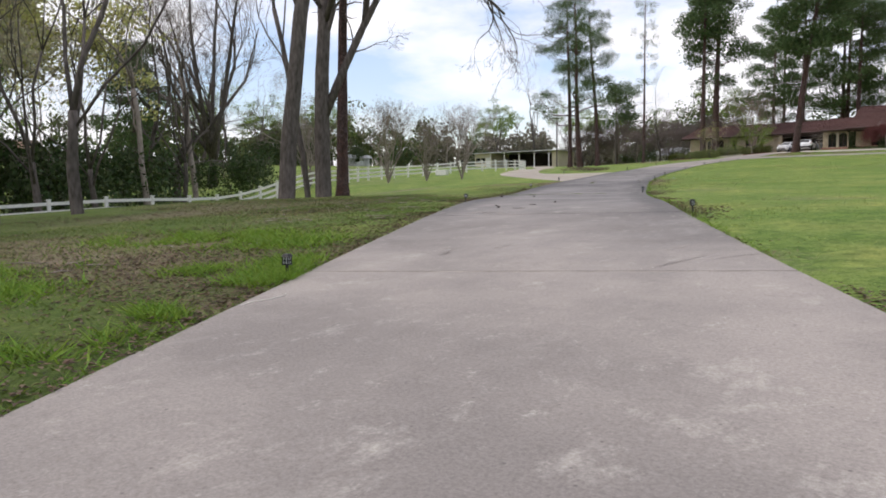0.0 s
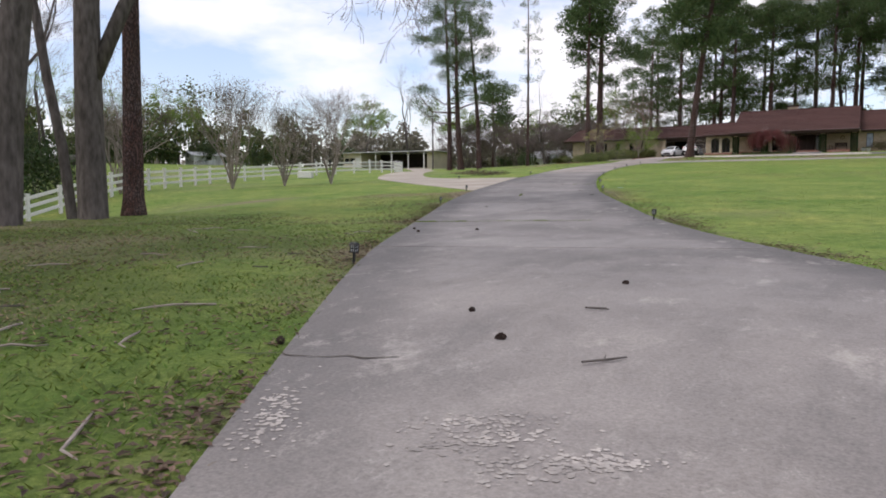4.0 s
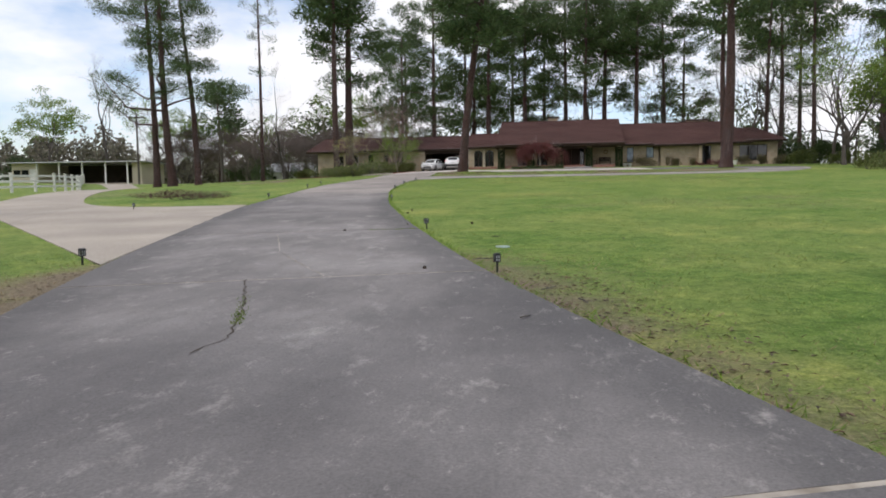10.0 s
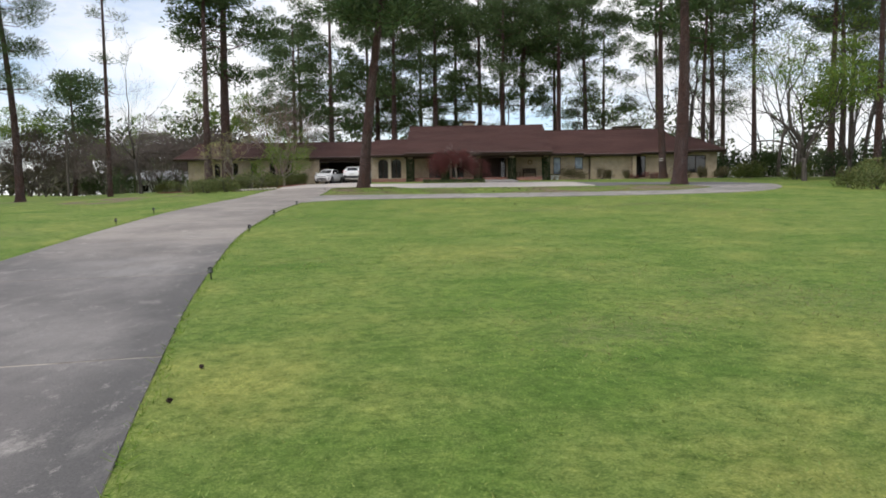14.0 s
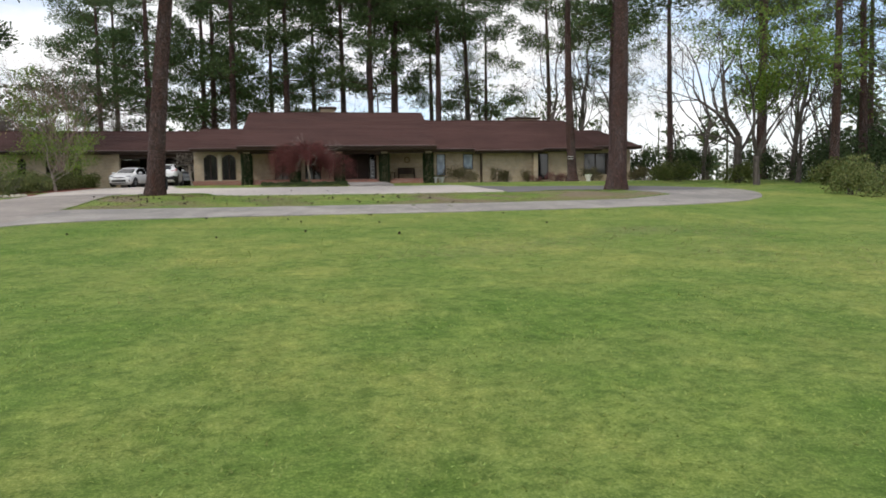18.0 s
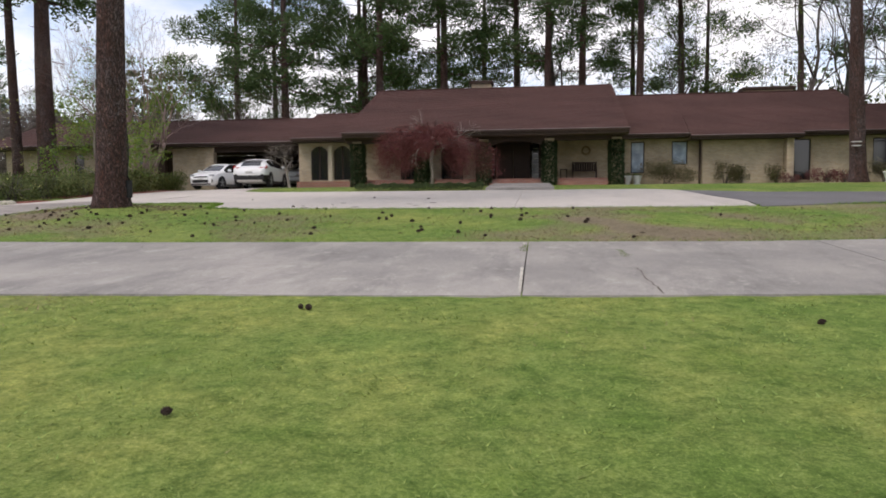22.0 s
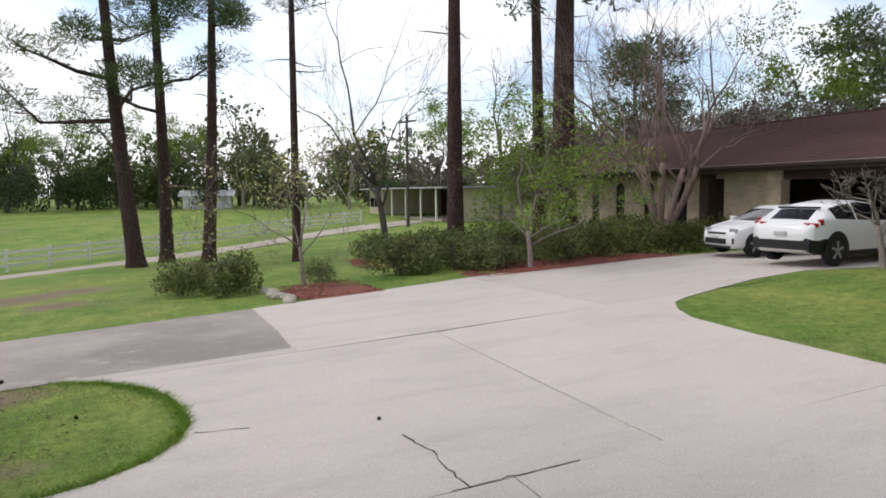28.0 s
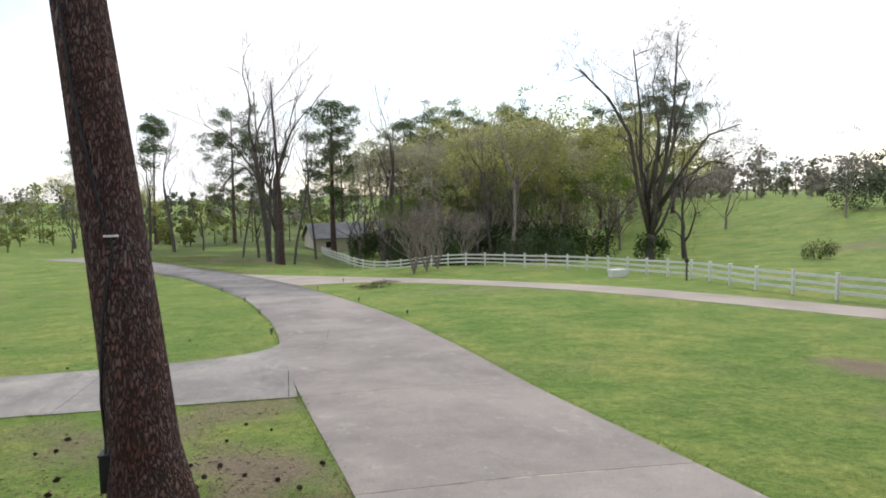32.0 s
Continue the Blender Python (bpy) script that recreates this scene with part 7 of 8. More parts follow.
for i, (a, b, n) in enumerate((((-15.3, 19.4), (-14.95, 19.56), 320), ((-14.6, 19.76), (-14.4, 19.85), 160), ((-13.1, 20.44), (-12.9, 20.52), 160), ((-15.37, 19.33), (-12.0, 20.9), 420), ((-17.7, 37.7), (-18.6, 37.5), 150), ((-17.6, 29.6), (-17.4, 29.1), 160), ((-17.9, 30.3), (-17.6, 29.6), 60), ((-12.42, 79.6), (-12.46, 78.9), 150), ((-11.08, 79.1), (-11.07, 78.4), 150))):
    weeds(driveway if i < 7 else loop_road, (a, b), n, i)


# ---- mulch beds, edging, garden things near the house ----
def bed(pts, mat, label, lift=0.05, name="mulch_bed"):
    bm = bmesh.new()
    vs = [bm.verts.new((x, y, g(x, y) + lift * 0.3)) for x, y in pts]
    c = (sum(p[0] for p in pts) / len(pts), sum(p[1] for p in pts) / len(pts))
    mid = [bm.verts.new((x * 0.75 + c[0] * 0.25, y * 0.75 + c[1] * 0.25, g(x, y) + lift)) for x, y in pts]
    top = bm.verts.new((*c, g(*c) + lift * 1.2))
    n = len(pts)
    for i in range(n):
        j = (i + 1) % n
        bm.faces.new((vs[i], vs[j], mid[j], mid[i]))
        bm.faces.new((mid[i], mid[j], top))
    bmesh.ops.recalc_face_normals(bm, faces=bm.faces)
    ob = part(name, bm, mat)
    return tagged(ob, label, "flower bed", kind="structure")


bed([(-31.95, 97.7), (-31.75, 100), (-31.6, 102.5), (-31.5, 104.5), (-33.2, 104.6), (-34.5, 102.5), (-35, 100.5), (-34.4, 98.6), (-33.2, 97.6)], MULCH, "red mulch bed under the bushes beside the forecourt")
bed([(-31.55, 93.1), (-31.8, 94.9), (-33.3, 94.8), (-35.3, 94.2), (-35.6, 93.2), (-34.1, 92.4), (-32.6, 92.5)], MULCH, "small red mulch bed with a pale stone edge")
bed([(-38.5, 97.0), (-40.5, 96.3), (-43.5, 97.0), (-44, 99), (-41, 100), (-38.5, 99.5)], MULCH, "brown mulch under trees west of the forecourt")
chip_rng = np.random.RandomState(29)
chips = np.concatenate([scatter_in for scatter_in in (np.stack([chip_rng.uniform(x0, x1, n), chip_rng.uniform(y0, y1, n)], 1) for x0, x1, y0, y1, n in ((-34.8, -31.6, 97.7, 104.5, 2600), (-35.4, -31.7, 92.6, 94.8, 1800), (-43.5, -38.6, 96.6, 99.6, 1200)))])
cv, cf = [], []
for (x, y), a, z in zip(chips, chip_rng.uniform(0, 6.283, len(chips)), chip_rng.uniform(0.015, 0.045, len(chips))):
    k, h, c, d = len(cv), g(x, y) + 0.05, math.cos(a) * z, math.sin(a) * z
    cv += [(x - c, y - d, h), (x + d * 0.4, y - c * 0.4, h + 0.012), (x + c, y + d, h + 0.01), (x - d * 0.4, y + c * 0.4, h + 0.022)]
    cf.append((k, k + 1, k + 2, k + 3))
tagged(raw("mulch_chips", cv, cf, leafy("mulch_bits", (0.26, 0.105, 0.08), 0.55, 0.02, 0.05)), "loose reddish bark chips strewn on the beds", "mulch", kind="stuff")
STONE = material("pale_limestone", (0.5, 0.46, 0.38), (0.36, 0.33, 0.27), 14, 0.9, 0.5)
for i in range(11):
    x, y = -34.6 + i * 0.3, 92.15 + 0.12 * math.sin(i) + 0.25 * (i / 10)
    bm = bmesh.new()
    bmesh.ops.create_icosphere(bm, subdivisions=2, radius=0.16)
    for v in bm.verts:
        v.co = Vector((v.co.x * 1.15, v.co.y * 0.9, v.co.z * 0.7)) * (1 + 0.35 * noise.noise(v.co * 6 + Vector((i, 0, 0))))
    tagged(part("edging_stone", bm, STONE), "pale rough limestone edging the mulch bed", "stone", "edging stones").matrix_basis = pose(x, y, g(x, y) + 0.06, 0, 0, 40 * i)
slab_poly([(-14.4, 97.75), (-11.6, 97.75), (-11.7, 104.28), (-14.5, 104.28)], CONCRETE, forecourt, lift=0.13, thick=0.25, name="front_walk")


def strip_hedge(line, half, h, n, seed, label):
    """A low clipped hedge along a line: leaves packed over a rounded box."""
    rng = random.Random(seed)
    p = np.array(line, float)
    d = np.r_[0, np.cumsum(np.hypot(*np.diff(p, axis=0).T))]
    t = thing("ground_cover_hedge", p[0, 0], p[0, 1], g(*p[0]), label=label, category="hedge")
    o = Vector((p[0, 0], p[0, 1], g(*p[0])))
    lv, lf = [], []
    for _ in range(n):
        q = rng.uniform(0, d[-1])
        u = rng.uniform(-1, 1)
        top = h * (1 - 0.45 * abs(u) ** 4) * (0.88 + 0.12 * math.sin(q * 5 + u * 3) + 0.08 * math.sin(q * 13))
        x, y = np.interp(q, d, p[:, 0]), np.interp(q, d, p[:, 1]) + u * half * (1 + 0.1 * math.sin(q * 4))
        b = Vector((x, y, g(x, y))) - o + Vector((0, 0, top * (1 - rng.random() ** 2.2 * (0.9 if abs(u) > 0.85 else 0.3))))
        a = rnd_dir(rng, 0.5)
        c = a.orthogonal().normalized()
        z = rng.uniform(0.018, 0.04)
        k = len(lv)
        lv += [tuple(b - c * z * 0.6), tuple(b + a * z), tuple(b + c * z * 0.6), tuple(b - a * z * 0.5)]
        lf.append((k, k + 1, k + 2, k + 3))
    raw("foliage", lv, lf, CLIPPED, t)


strip_hedge([(-20.0, 98.35), (-18.5, 98.4), (-16.5, 98.4), (-14.55, 98.45)], 0.5, 0.32, 19000, 47, "low dark green edging hedge below the maple")


def bench(x, y, rz):
    b = thing("garden_bench", x, y, FLOOR, rz, "dark wooden garden bench on the brick porch", "bench")
    for sx in (-0.62, 0.62):
        for sy in (-0.2, 0.2):
            part("leg", boxes((sx - 0.03, sx + 0.03, sy - 0.03, sy + 0.03, 0, 0.43 if sy < 0 else 0.92)), TRIM, b)
        part("armrest", boxes((sx - 0.035, sx + 0.035, -0.24, 0.2, 0.6, 0.64), (sx - 0.025, sx + 0.025, -0.22, -0.17, 0.43, 0.6)), TRIM, b)
    for i in range(4):
        part("seat_slat", boxes((-0.66, 0.66, -0.23 + i * 0.115, -0.13 + i * 0.115, 0.42, 0.445)), TRIM, b)
    bm = bmesh.new()
    for i in range(10):
        t = i / 9 * 2 - 1
        box(bm, t * 0.56 - 0.048, t * 0.56 + 0.048, 0.18, 0.2, 0.46, 0.8 + 0.1 * (1 - t * t))
    part("backrest", bm, TRIM, b)
    part("top_rail", boxes((-0.65, 0.65, 0.17, 0.22, 0.84, 0.9), bevel=0.015), TRIM, b)


bench(-9.8, 107.1, 0)
side = thing("side_table", -10.9, 107.0, FLOOR, 0, "small dark plant stand beside the bench", "table")
part("tabletop", boxes((-0.2, 0.2, -0.2, 0.2, 0.5, 0.54)), TRIM, side)
for sx in (-0.16, 0.16):
    for sy in (-0.16, 0.16):
        part("leg", boxes((sx - 0.02, sx + 0.02, sy - 0.02, sy + 0.02, 0, 0.5)), TRIM, side)
wreath = thing("wall_wreath", -9.7, 107.46, 5.95, 0, "dried floral wreath hanging on the porch wall", "wreath")
bm = bmesh.new()
for i in range(26):
    a = 6.283 * i / 26
    bmesh.ops.create_icosphere(bm, subdivisions=1, radius=0.06, matrix=Matrix.Translation((math.cos(a) * 0.2, -0.04, math.sin(a) * 0.2)))
part("ring", bm, material("dried_flowers", (0.3, 0.22, 0.13), None, 20, 0.9, 0.4), wreath)


def urn(x, y, z, label):
    u = thing("planter_urn", x, y, z, 0, label, "planter")
    bm = bmesh.new()
    prof = [(0.0, 0.0), (0.17, 0.0), (0.17, 0.06), (0.14, 0.1), (0.2, 0.25), (0.25, 0.42), (0.28, 0.46), (0.28, 0.5), (0.22, 0.5), (0.2, 0.42), (0.0, 0.42)]
    rows = [[bm.verts.new((r * math.cos(6.283 * k / 20), r * math.sin(6.283 * k / 20), h)) for k in range(20)] for r, h in prof[1:-1]]
    for a, b in zip(rows, rows[1:]):
        for k in range(20):
            bm.faces.new((a[k], a[(k + 1) % 20], b[(k + 1) % 20], b[k]))
    bm.faces.new(rows[0][::-1])
    bm.faces.new(rows[-1])
    part("pot", bm, WHITE, u, smooth=True)
    v, f = [], []
    leaf_cards(v, f, Vector((0, 0, 0.5)), 80, 0.22, 0.1, random.Random(int(x * 7)), 1.6)
    raw("plant", v, f, SHRUB, u)


urn(3.6, 103.2, g(3.6, 103.2), "white planter urn beside the pine")
urn(-6.9, 108.2, g(-6.9, 108.2), "white planter urn under the window")
urn(-7.4, 108.4, g(-7.4, 108.4), "white planter urn under the window")

feeder = thing("bird_feeder", 2.55, 103.9, g(2.5, 103.9) + 1.75, 0, "small white bird feeder hung on the pine trunk", "bird feeder")
part("roof", boxes((-0.32, 0.1, -0.12, 0.12, 0.12, 0.16), bevel=0.02), WHITE, feeder)
part("tray", boxes((-0.28, 0.06, -0.1, 0.1, -0.06, -0.02)), WHITE, feeder)
part("post", boxes((-0.13, -0.09, -0.02, 0.02, -0.02, 0.12), (-0.1, 0.3, 0.0, 0.03, 0.03, 0.06)), TRIM, feeder)
# a dark box strapped to the leaning pine, its cable winding up the bark, and a small bracket
PINE_FOOT = Vector((-23.56, 86.2, g(-23.56, 86.2)))


def on_trunk(z, k, off=0.0):
    """A place on the leaning pine's bark, z above the ground, k from one flank (-1) to the other (1) of its north side."""
    r = 0.39 * (1 - 0.04 * z) + off
    c = math.sqrt(max(0.0, 1 - k * k))
    return PINE_FOOT + Vector((0.12, -0.127, 1)) * z + Vector((-0.984 * k + 0.178 * c, 0.178 * k + 0.984 * c, 0)) * r


meter = thing("utility_box", -23.06, 86.19, g(-23.06, 86.19), 0, "small dark box and black cable strapped to the pine's trunk", "box")
part("case", boxes((-0.07, 0.07, -0.1, 0.1, 0.24, 0.68), bevel=0.015), PLASTIC, meter)
part("lid", boxes((-0.08, 0.08, -0.11, 0.11, 0.68, 0.7), bevel=0.008), PLASTIC, meter)
part("stake", boxes((-0.02, 0.02, -0.02, 0.02, -0.1, 0.24)), PLASTIC, meter)
v, f = [], []
here = Vector((-23.06, 86.19, g(-23.06, 86.19)))
winding = [(0.8, -0.95), (1.3, -0.8), (1.8, -0.52), (2.3, -0.26), (2.7, 0.06), (3.0, 0.3), (3.6, 0.1), (4.2, -0.08), (4.9, -0.25), (5.8, -0.3), (7.0, -0.34)]
tube(v, f, [Vector((0.0, 0.06, 0.7))] + [on_trunk(z, k, 0.04) - here for z, k in winding], [0.018] * (len(winding) + 1), 6)
raw("cable", v, f, PLASTIC, meter)
spot = on_trunk(3.2, 0.3, 0.02)
plate = thing("trunk_sign", spot.x, spot.y, spot.z, 10, "small pale metal bracket nailed to the pine trunk", "bracket")
part("plate", boxes((-0.08, 0.08, -0.05, 0.05, -0.012, 0.012)), WHITE, plate)

planter = put(bush(48, 2.3, 0.7, 0.45, leafy("rosy_leaves", (0.1, 0.06, 0.045), 0.5, 0.04), 1800, 0.05, name="flower_bed_plants", label="low dark shrubs in a bed on the lawn"), -30.4, 51.2, 40)
edgebox = thing("utility_box", -47.0, 51.2, g(-47, 51.2), 15, "white utility box in front of the fence", "box")
part("case", boxes((-0.6, 0.6, -0.3, 0.3, 0, 0.55), bevel=0.03), WHITE, edgebox)
post = thing("marker_post", -48.9, 56.6, g(-48.9, 56.6), 0, "thin dark post in front of the fence", "post")
part("shaft", boxes((-0.04, 0.04, -0.04, 0.04, -0.1, 1.35)), DARKBARK, post)
part("knob", boxes((-0.1, 0.1, -0.06, 0.06, 1.1, 1.35), bevel=0.02), PLASTIC, post)


# ---- outbuildings, poles and neighbours ----
METAL = material("pale_corrugated_metal", (0.6, 0.61, 0.62), (0.5, 0.51, 0.52), 6, 0.5, 0.1, metal=0.3, stretch=(6, 1, 1))
GREYROOF = material("grey_shingles", (0.2, 0.2, 0.21), (0.13, 0.13, 0.14), 20, 0.9, 0.3)
BROWNROOF = material("tan_shingles", (0.3, 0.2, 0.14), (0.2, 0.13, 0.09), 20, 0.9, 0.3)
# shade inside the open shed is put into its back wall's colour
DARKIN = material("shaded_boards", (0.05, 0.04, 0.032), None, 10, 0.9, 0.3)


BROWNWALL = brick_material("weathered_brown_brick", (0.24, 0.16, 0.12), (0.18, 0.12, 0.09), (0.25, 0.22, 0.19))


def gable(x, y, rz, w, d, h, rise, wallmat, roofmat, label, name="neighbour_house", openings=3):
    t = thing(name, x, y, g(x, y) - 0.2, rz, label, "house")
    part("wall", boxes((-w / 2, w / 2, -d / 2, -d / 2 + 0.2, 0, h)), wallmat, t)
    part("wall", boxes((-w / 2, w / 2, d / 2 - 0.2, d / 2, 0, h)), wallmat, t)
    for s in (-1, 1):
        bm = bmesh.new()
        vs = [bm.verts.new(p) for p in ((s * w / 2, -d / 2 + 0.2, 0), (s * w / 2, d / 2 - 0.2, 0), (s * w / 2, d / 2 - 0.2, h), (s * w / 2, 0, h + rise), (s * w / 2, -d / 2 + 0.2, h))]
        fc = bm.faces.new(vs)
        r = bmesh.ops.extrude_face_region(bm, geom=[fc])
        for v in r["geom"]:
            if isinstance(v, bmesh.types.BMVert):
                v.co.x -= s * 0.2
        bmesh.ops.recalc_face_normals(bm, faces=bm.faces)
        part("gable_wall", bm, wallmat, t)
        bm = bmesh.new()
        ov = 0.5
        vs = [bm.verts.new(p) for p in ((-w / 2 - ov, s * (d / 2 + ov), h - ov * rise / (d / 2)), (w / 2 + ov, s * (d / 2 + ov), h - ov * rise / (d / 2)), (w / 2 + ov, 0, h + rise + 0.02), (-w / 2 - ov, 0, h + rise + 0.02))]
        fc = bm.faces.new(vs)
        r = bmesh.ops.extrude_face_region(bm, geom=[fc])
        for v in r["geom"]:
            if isinstance(v, bmesh.types.BMVert):
                v.co.z += 0.15
        bmesh.ops.recalc_face_normals(bm, faces=bm.faces)
        part("roof", bm, roofmat, t)
    for i in range(openings):
        cx = -w / 2 + w * (i + 0.5) / openings
        for s in (-1, 1):
            wn = part("window", boxes((cx - 0.6, cx + 0.6, s * d / 2 - 0.06, s * d / 2 + 0.06, 1.0, 2.2)), WHITE, t)
            part("pane", boxes((cx - 0.52, cx + 0.52, s * d / 2 - 0.07, s * d / 2 + 0.07, 1.08, 2.12)), GLASS, wn)
    return t


gable(-131, 11, 60, 16, 8, 2.3, 1.3, BROWNWALL, GREYROOF, "low brick house with a grey roof beyond the field")
gable(-127, 34, 70, 12, 8, 2.3, 1.3, BROWNWALL, BROWNROOF, "low red brick house with a tan roof beyond the field")
gable(-121.5, 42.5, 70, 3.5, 3, 2.3, 0.8, WHITE, METAL, "small white garden shed beside the neighbouring house", "garden_shed", 1)
gable(-36, -30, 10, 15, 8, 2.8, 2.2, CREAM, GREYROOF, "pale grey neighbouring house behind the creek trees")
gable(-112, 96, 80, 6, 3, 1.9, 0.5, METAL, METAL, "low grey metal shed in the field", "field_shed", 1)
gable(-62, 150, 0, 16, 7, 3.0, 1.5, WHITE, METAL, "white metal building behind the trees", "metal_building")
# open-fronted shed at the end of the lane
shed = thing("open_shed", -83, 117.5, g(-83, 117.5), 6, "cream open-fronted shed with a pale metal roof", "shed")
part("room_wall", boxes((-10, -6, -4, 3.5, -0.3, 2.9)), CREAM, shed)
part("room_wall", boxes((7.5, 8.9, -3.4, 3.5, -0.3, 2.9)), CREAM, shed)
part("back_wall", boxes((-6, 7.5, 3.2, 3.5, -0.3, 2.9)), DARKIN, shed)
part("floor", boxes((-6, 7.5, -4, 3.2, -0.3, 0.03)), LANE_MAT, shed)
for x in (-5.9, -2.6, 0.8, 4.2, 7.4):
    part("post", boxes((x - 0.08, x + 0.08, -4.6, -4.44, -0.2, 2.95)), WHITE, shed)
for x in (-4, -1, 2.5, 5.8):
    v, f = [], []
    tube(v, f, [Vector((x - 1.2, 3.1, 0.2)), Vector((x + 1.2, 3.1, 2.6))], [0.06, 0.06], 4)
    raw("brace", v, f, TRIM, shed)
bm = bmesh.new()
for i in range(42):
    x = -10.6 + i * 0.48
    box(bm, x, x + 0.4, -5, 4, 3.02, 3.06)
box(bm, -10.7, 9.6, -5.05, 4.05, 2.95, 3.02)
part("metal_roof", bm, METAL, shed)
for x in (-9.2, -8.0):
    part("window", boxes((x - 0.5, x + 0.5, -4.05, -3.95, 1.0, 2.0)), GLASS, shed)
part("door", boxes((-7.3, -6.4, -4.06, -3.98, 0, 2.1)), WHITE, shed)


def pole(x, y, h, label, arm=True):
    p = thing("utility_pole", x, y, g(x, y), 20, label, "utility pole")
    v, f = [], []
    tube(v, f, [Vector((0, 0, -0.3)), Vector((0, 0, h))], [0.15, 0.1], 10)
    raw("shaft", v, f, DARKBARK, p)
    if arm:
        part("crossarm", boxes((-1.1, 1.1, -0.06, 0.06, h - 0.7, h - 0.55)), DARKBARK, p)
        part("transformer", boxes((-0.25, 0.2, 0.1, 0.5, h - 1.9, h - 1.1), bevel=0.08), STEEL, p)


pole(-70.5, 109.3, 9.5, "dark wooden utility pole by the lane")
pole(-106, 62.5, 10, "dark wooden utility pole at the field edge", False)
pole(-60.5, 113, 7.5, "plain dark pole near the sheds", False)
logs = thing("log_pile", -95.5, 60.5, g(-95.5, 60.5), 80, "heap of grey fallen tree trunks in the field", "log pile")
rng = random.Random(8)
for i in range(9):
    v, f = [], []
    a = Vector((rng.uniform(-5, -1), rng.uniform(-1.2, 1.2), 0.35 + 0.25 * (i % 3)))
    b = a + Vector((rng.uniform(3, 6), rng.uniform(-1, 1), rng.uniform(-0.1, 0.4)))
    tube(v, f, [a, a.lerp(b, 0.5) + Vector((0, 0, 0.1)), b], [0.38, 0.33, 0.22], 8)
    raw("log", v, f, DARKBARK, logs)

# ---- grass blades and leaf litter ----
def blades(name, pts, hmin, hmax, mat, label, seed, width=0.006):
    rng = np.random.RandomState(seed)
    n = len(pts)
    x, y = pts[:, 0], pts[:, 1]
    z = gz(x, y) - 0.004
    a, b = rng.uniform(0, 6.283, n), rng.uniform(0, 6.283, n)
    h = rng.uniform(hmin, hmax, n)
    lean = rng.uniform(0.8, 2.2, n) * h
    w = width * rng.uniform(0.6, 1.5, n)
    v = np.empty((n, 3, 3), np.float32)
    v[:, 0] = np.stack([x - np.cos(a) * w, y - np.sin(a) * w, z], 1)
    v[:, 1] = np.stack([x + np.cos(a) * w, y + np.sin(a) * w, z], 1)
    v[:, 2] = np.stack([x + np.cos(b) * lean, y + np.sin(b) * lean, z + h], 1)
    me = bpy.data.meshes.new(name)
    me.vertices.add(n * 3)
    me.vertices.foreach_set("co", v.ravel())
    me.loops.add(n * 3)
    me.loops.foreach_set("vertex_index", np.arange(n * 3, dtype=np.int32))
    me.polygons.add(n)
    me.polygons.foreach_set("loop_start", np.arange(0, n * 3, 3, dtype=np.int32))
    me.update(calc_edges=True)
    me.materials.append(mat)
    tagged(new(name, me), label, "grass", kind="stuff")


def scatter(n, x0, x1, y0, y1, rng):
    return np.stack([rng.uniform(x0, x1, n), rng.uniform(y0, y1, n)], 1)


grng = np.random.RandomState(17)
turf = np.concatenate([
    scatter(60000, -16, -3, -4, 12, grng), scatter(60000, -24, -10, 8, 34, grng), scatter(30000, -10, 4, 2, 28, grng), scatter(110000, -24, -6, 26, 52, grng), scatter(150000, -24, -4, 50, 75.6, grng),
    scatter(80000, -26, -2, 80, 86.4, grng), scatter(40000, -26, -8, 97.8, 104, grng), scatter(60000, -46, -30, 66, 92, grng), scatter(30000, -26.2, -21, 86, 90, grng)])
turf = turf[~paved(turf[:, 0], turf[:, 1])]
dry = dryness(turf[:, 0], turf[:, 1]) + 0.3 * (grng.random_sample(len(turf)) - 0.5)
darker = turf_darkness(turf[:, 0], turf[:, 1]) > 0.3
blades("dark_grass", turf[darker], 0.015, 0.045, leafy("dark_blades", (0.12, 0.17, 0.035), 0.5, 0.03, 0.4), "thin dark grass west of the drive", 5, 0.008)
blades("grass", turf[(dry < 0.42) & ~darker][::2], 0.012, 0.028, BLADE, "short mown grass blades of the lawn", 1, 0.008)
blades("dry_grass", turf[(dry >= 0.3) & (dry < 0.75)][::2], 0.015, 0.045, leafy("straw", (0.3, 0.24, 0.13), 0.4, 0.02), "dry straw-coloured blades in the thin turf", 2)
clusters = [(-4.6, 0.2, 0.3), (-4.0, -0.8, 0.3), (-5.2, 0.6, 0.3), (-5.6, -0.3, 0.4), (-4.9, 1.0, 0.25), (-5.45, 2.15, 0.3), (-5.75, 2.6, 0.26), (-6.1, 2.95, 0.24), (-5.3, 2.5, 0.16), (-6.75, 2.35, 0.22), (-6.4, 3.3, 0.25), (-9.6, 4.6, 0.7), (-10.9, 3.9, 0.7), (-8.2, 4.4, 0.6), (-9, 1.0, 0.6), (-7, -0.5, 0.7), (-7.3, 0.6, 0.4)]
tuft = np.concatenate([grng.normal(0, 0.8 * k, (int(3000 * k), 2)) + (x, y) for x, y, k in clusters])
tuft = tuft[~paved(tuft[:, 0], tuft[:, 1]) & (ripple(tuft[:, 0] * 4.2, tuft[:, 1] * 4.2, 31) > -0.25)]
edge = np.repeat(np.concatenate([DL[:60], DL[190:], DR[60:]]), 22, 0) + grng.normal(0, 0.08, (22 * (NST * 2 - 190), 2))
isl = np.array(ISLAND + ISLAND[:1])
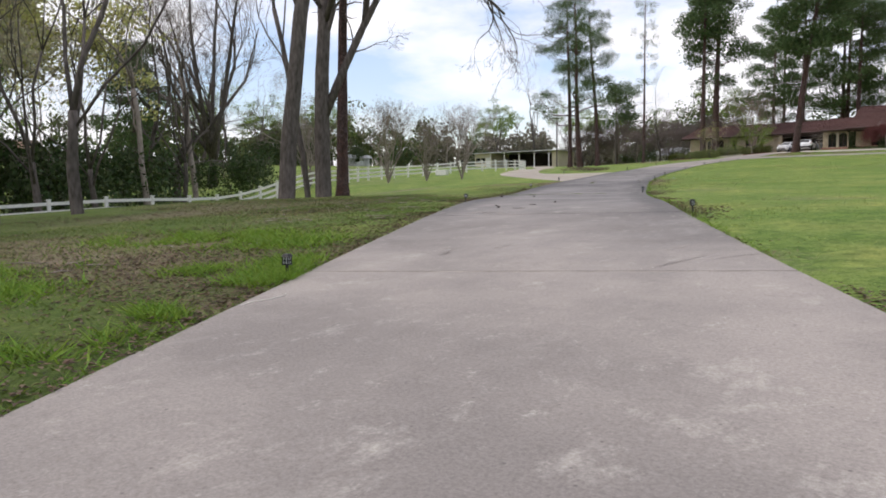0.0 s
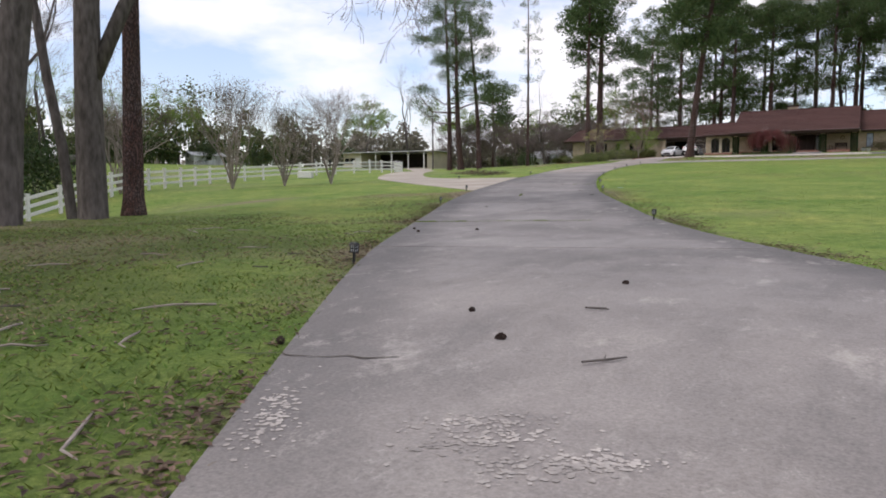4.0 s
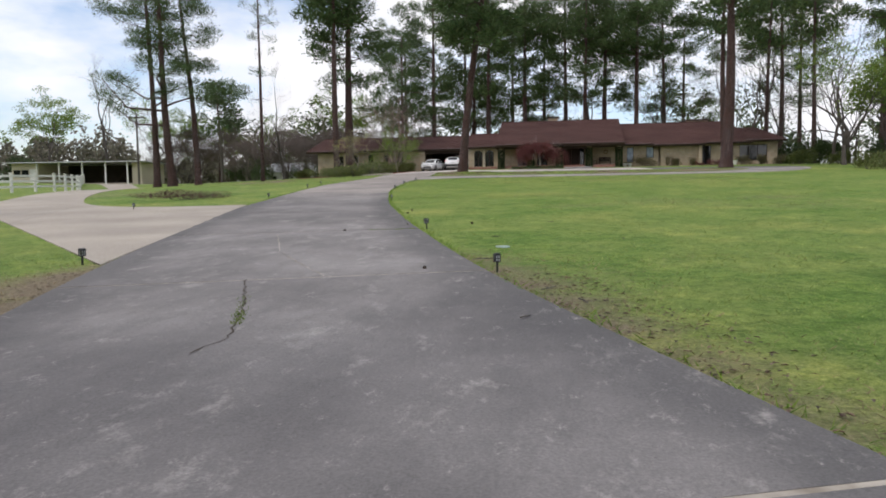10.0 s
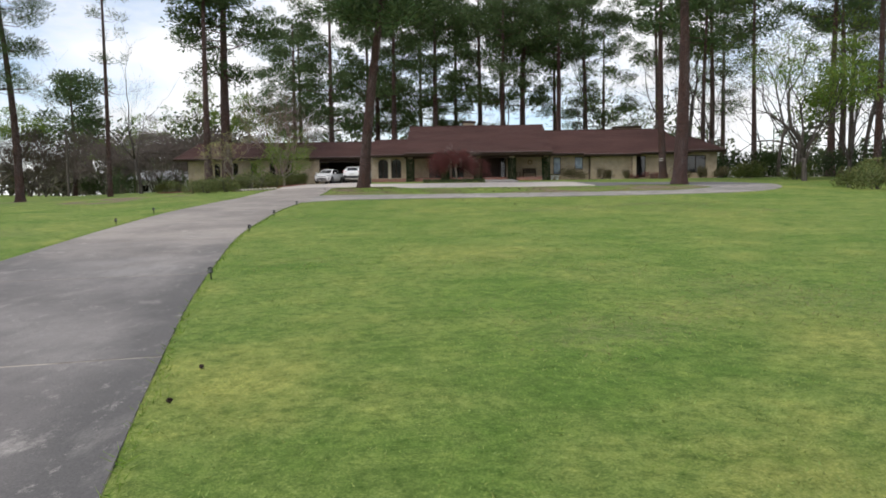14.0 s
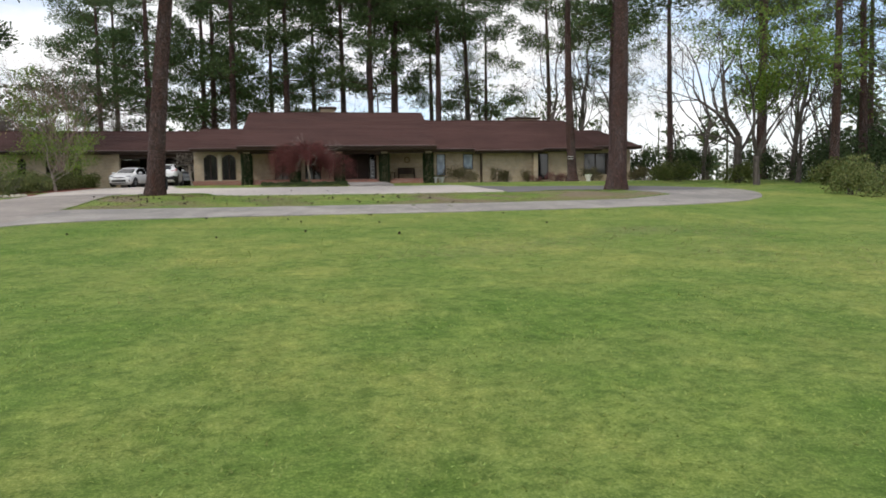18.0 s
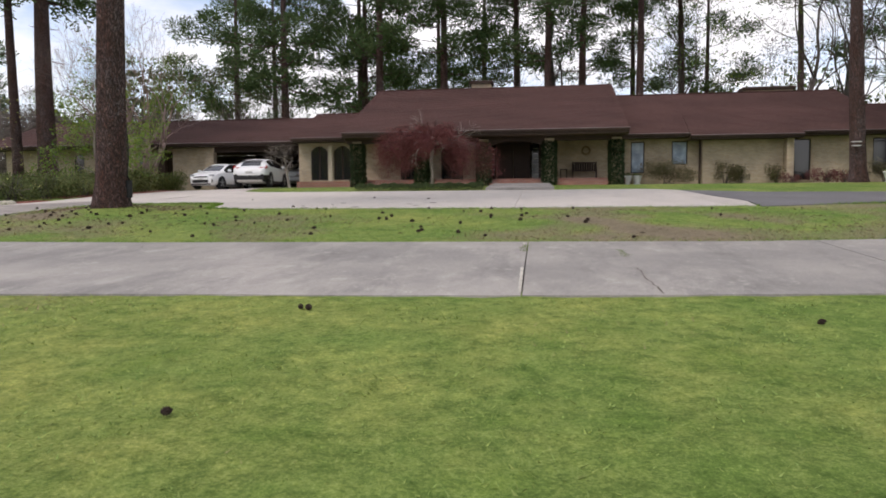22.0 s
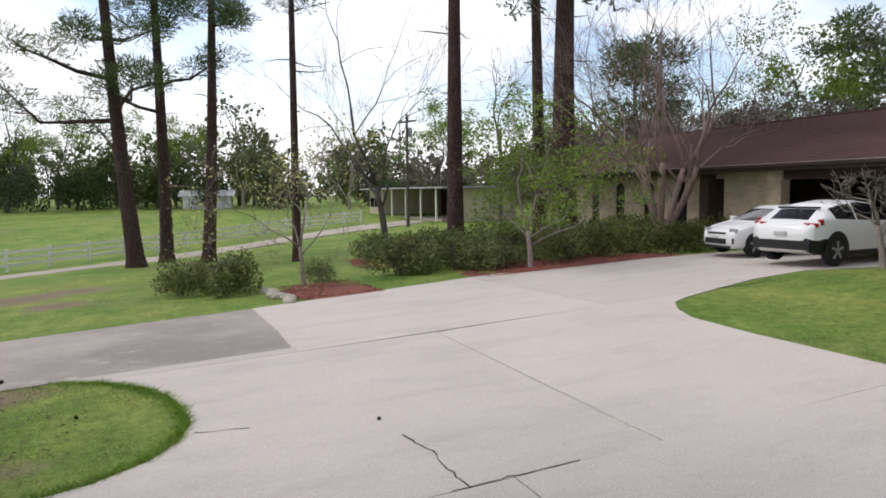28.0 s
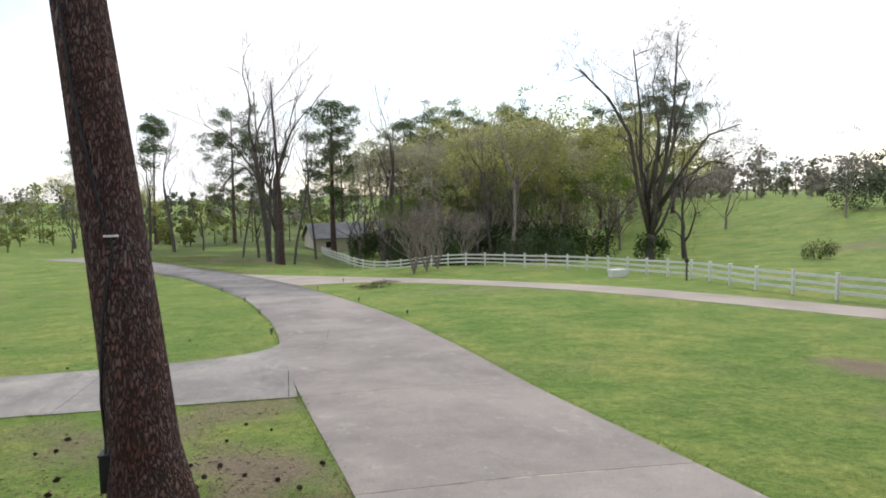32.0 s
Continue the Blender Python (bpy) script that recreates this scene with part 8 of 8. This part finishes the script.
edge2 = np.concatenate([a + (b - a) * grng.uniform(0, 1, (900, 1)) for a, b in zip(isl, isl[1:])]) + grng.normal(0, 0.08, (900 * len(ISLAND), 2))
edge = np.concatenate([edge, edge2])
edge = edge[~paved(edge[:, 0], edge[:, 1])]
blades("grass_tufts", tuft, 0.04, 0.13, leafy("tuft_blades", (0.17, 0.28, 0.035), 0.35, 0.02, 0.4), "lush bright green tufts beside the drive", 6, 0.009)
blades("tall_grass", edge[edge[:, 1] > -6], 0.03, 0.09, leafy("lush_blades", (0.16, 0.27, 0.03), 0.35, 0.02, 0.35), "longer bright green tufts along the drive", 3)
lit = np.concatenate([scatter(22000, -15, -3, -4, 12, grng), scatter(4500, -9, -4.2, 1.0, 3.9, grng), scatter(34000, -21, -8, 4, 32, grng), scatter(1400, -14, 0, 6, 30, grng), scatter(1600, -25, -6, 80.4, 86, grng), grng.normal(0, 1.3, (900, 2)) + (-23.4, 86.1), np.repeat(np.concatenate([DL[36:150], DR[50:130]]), 90, 0) + grng.normal(0, 0.28, (90 * 194, 2))])
lit = lit[~paved(lit[:, 0], lit[:, 1])]
east = lit[:, 0] > np.interp(lit[:, 1], DR[:, 1], DR[:, 0])
lit = lit[~east | (lit[:, 1] > 70) | (near_line(DR, lit[:, 0], lit[:, 1], 1.3) > 0.25)]
lit = lit[(dryness(lit[:, 0], lit[:, 1]) + 0.45 * ripple(lit[:, 0] * 1.3, lit[:, 1] * 1.3, 23) + 0.4 * grng.random_sample(len(lit))) > 0.36]
lv, lf = [], []
lrng = random.Random(4)
for x, y in lit:
    s, a = lrng.uniform(0.012, 0.042) * (0.75 if y < 40 else 1.0), lrng.uniform(0, 6.283)
    c, d, z, k = math.cos(a) * s, math.sin(a) * s, g(x, y) + lrng.uniform(0.008, 0.03), len(lv)
    lv += [(x - c, y - d, z), (x + d * 0.5, y - c * 0.5, z + s * 0.3), (x + c * 1.4, y + d * 1.4, z + s * 0.1), (x - d * 0.5, y + c * 0.5, z + s * 0.4)]
    lf.append((k, k + 1, k + 2, k + 3))
tagged(raw("leaf_litter", lv, lf, leafy("dead_leaves", (0.14, 0.095, 0.065), 0.7, 0.02, 0.1)), "brown fallen leaves and bark chips on thin turf", "leaves", kind="stuff")
valve = thing("valve_cover", -15.65, 34.75, g(-15.65, 34.75), 0, "small pale round valve cover set in the lawn", "valve cover")
bm = bmesh.new()
bmesh.ops.create_cone(bm, cap_ends=True, segments=24, radius1=0.12, radius2=0.112, depth=0.03, matrix=Matrix.Translation((0, 0, 0.0)))
part("lid", bm, material("faded_green_plastic", (0.42, 0.52, 0.48), None, 20, 0.6, 0.1), valve)
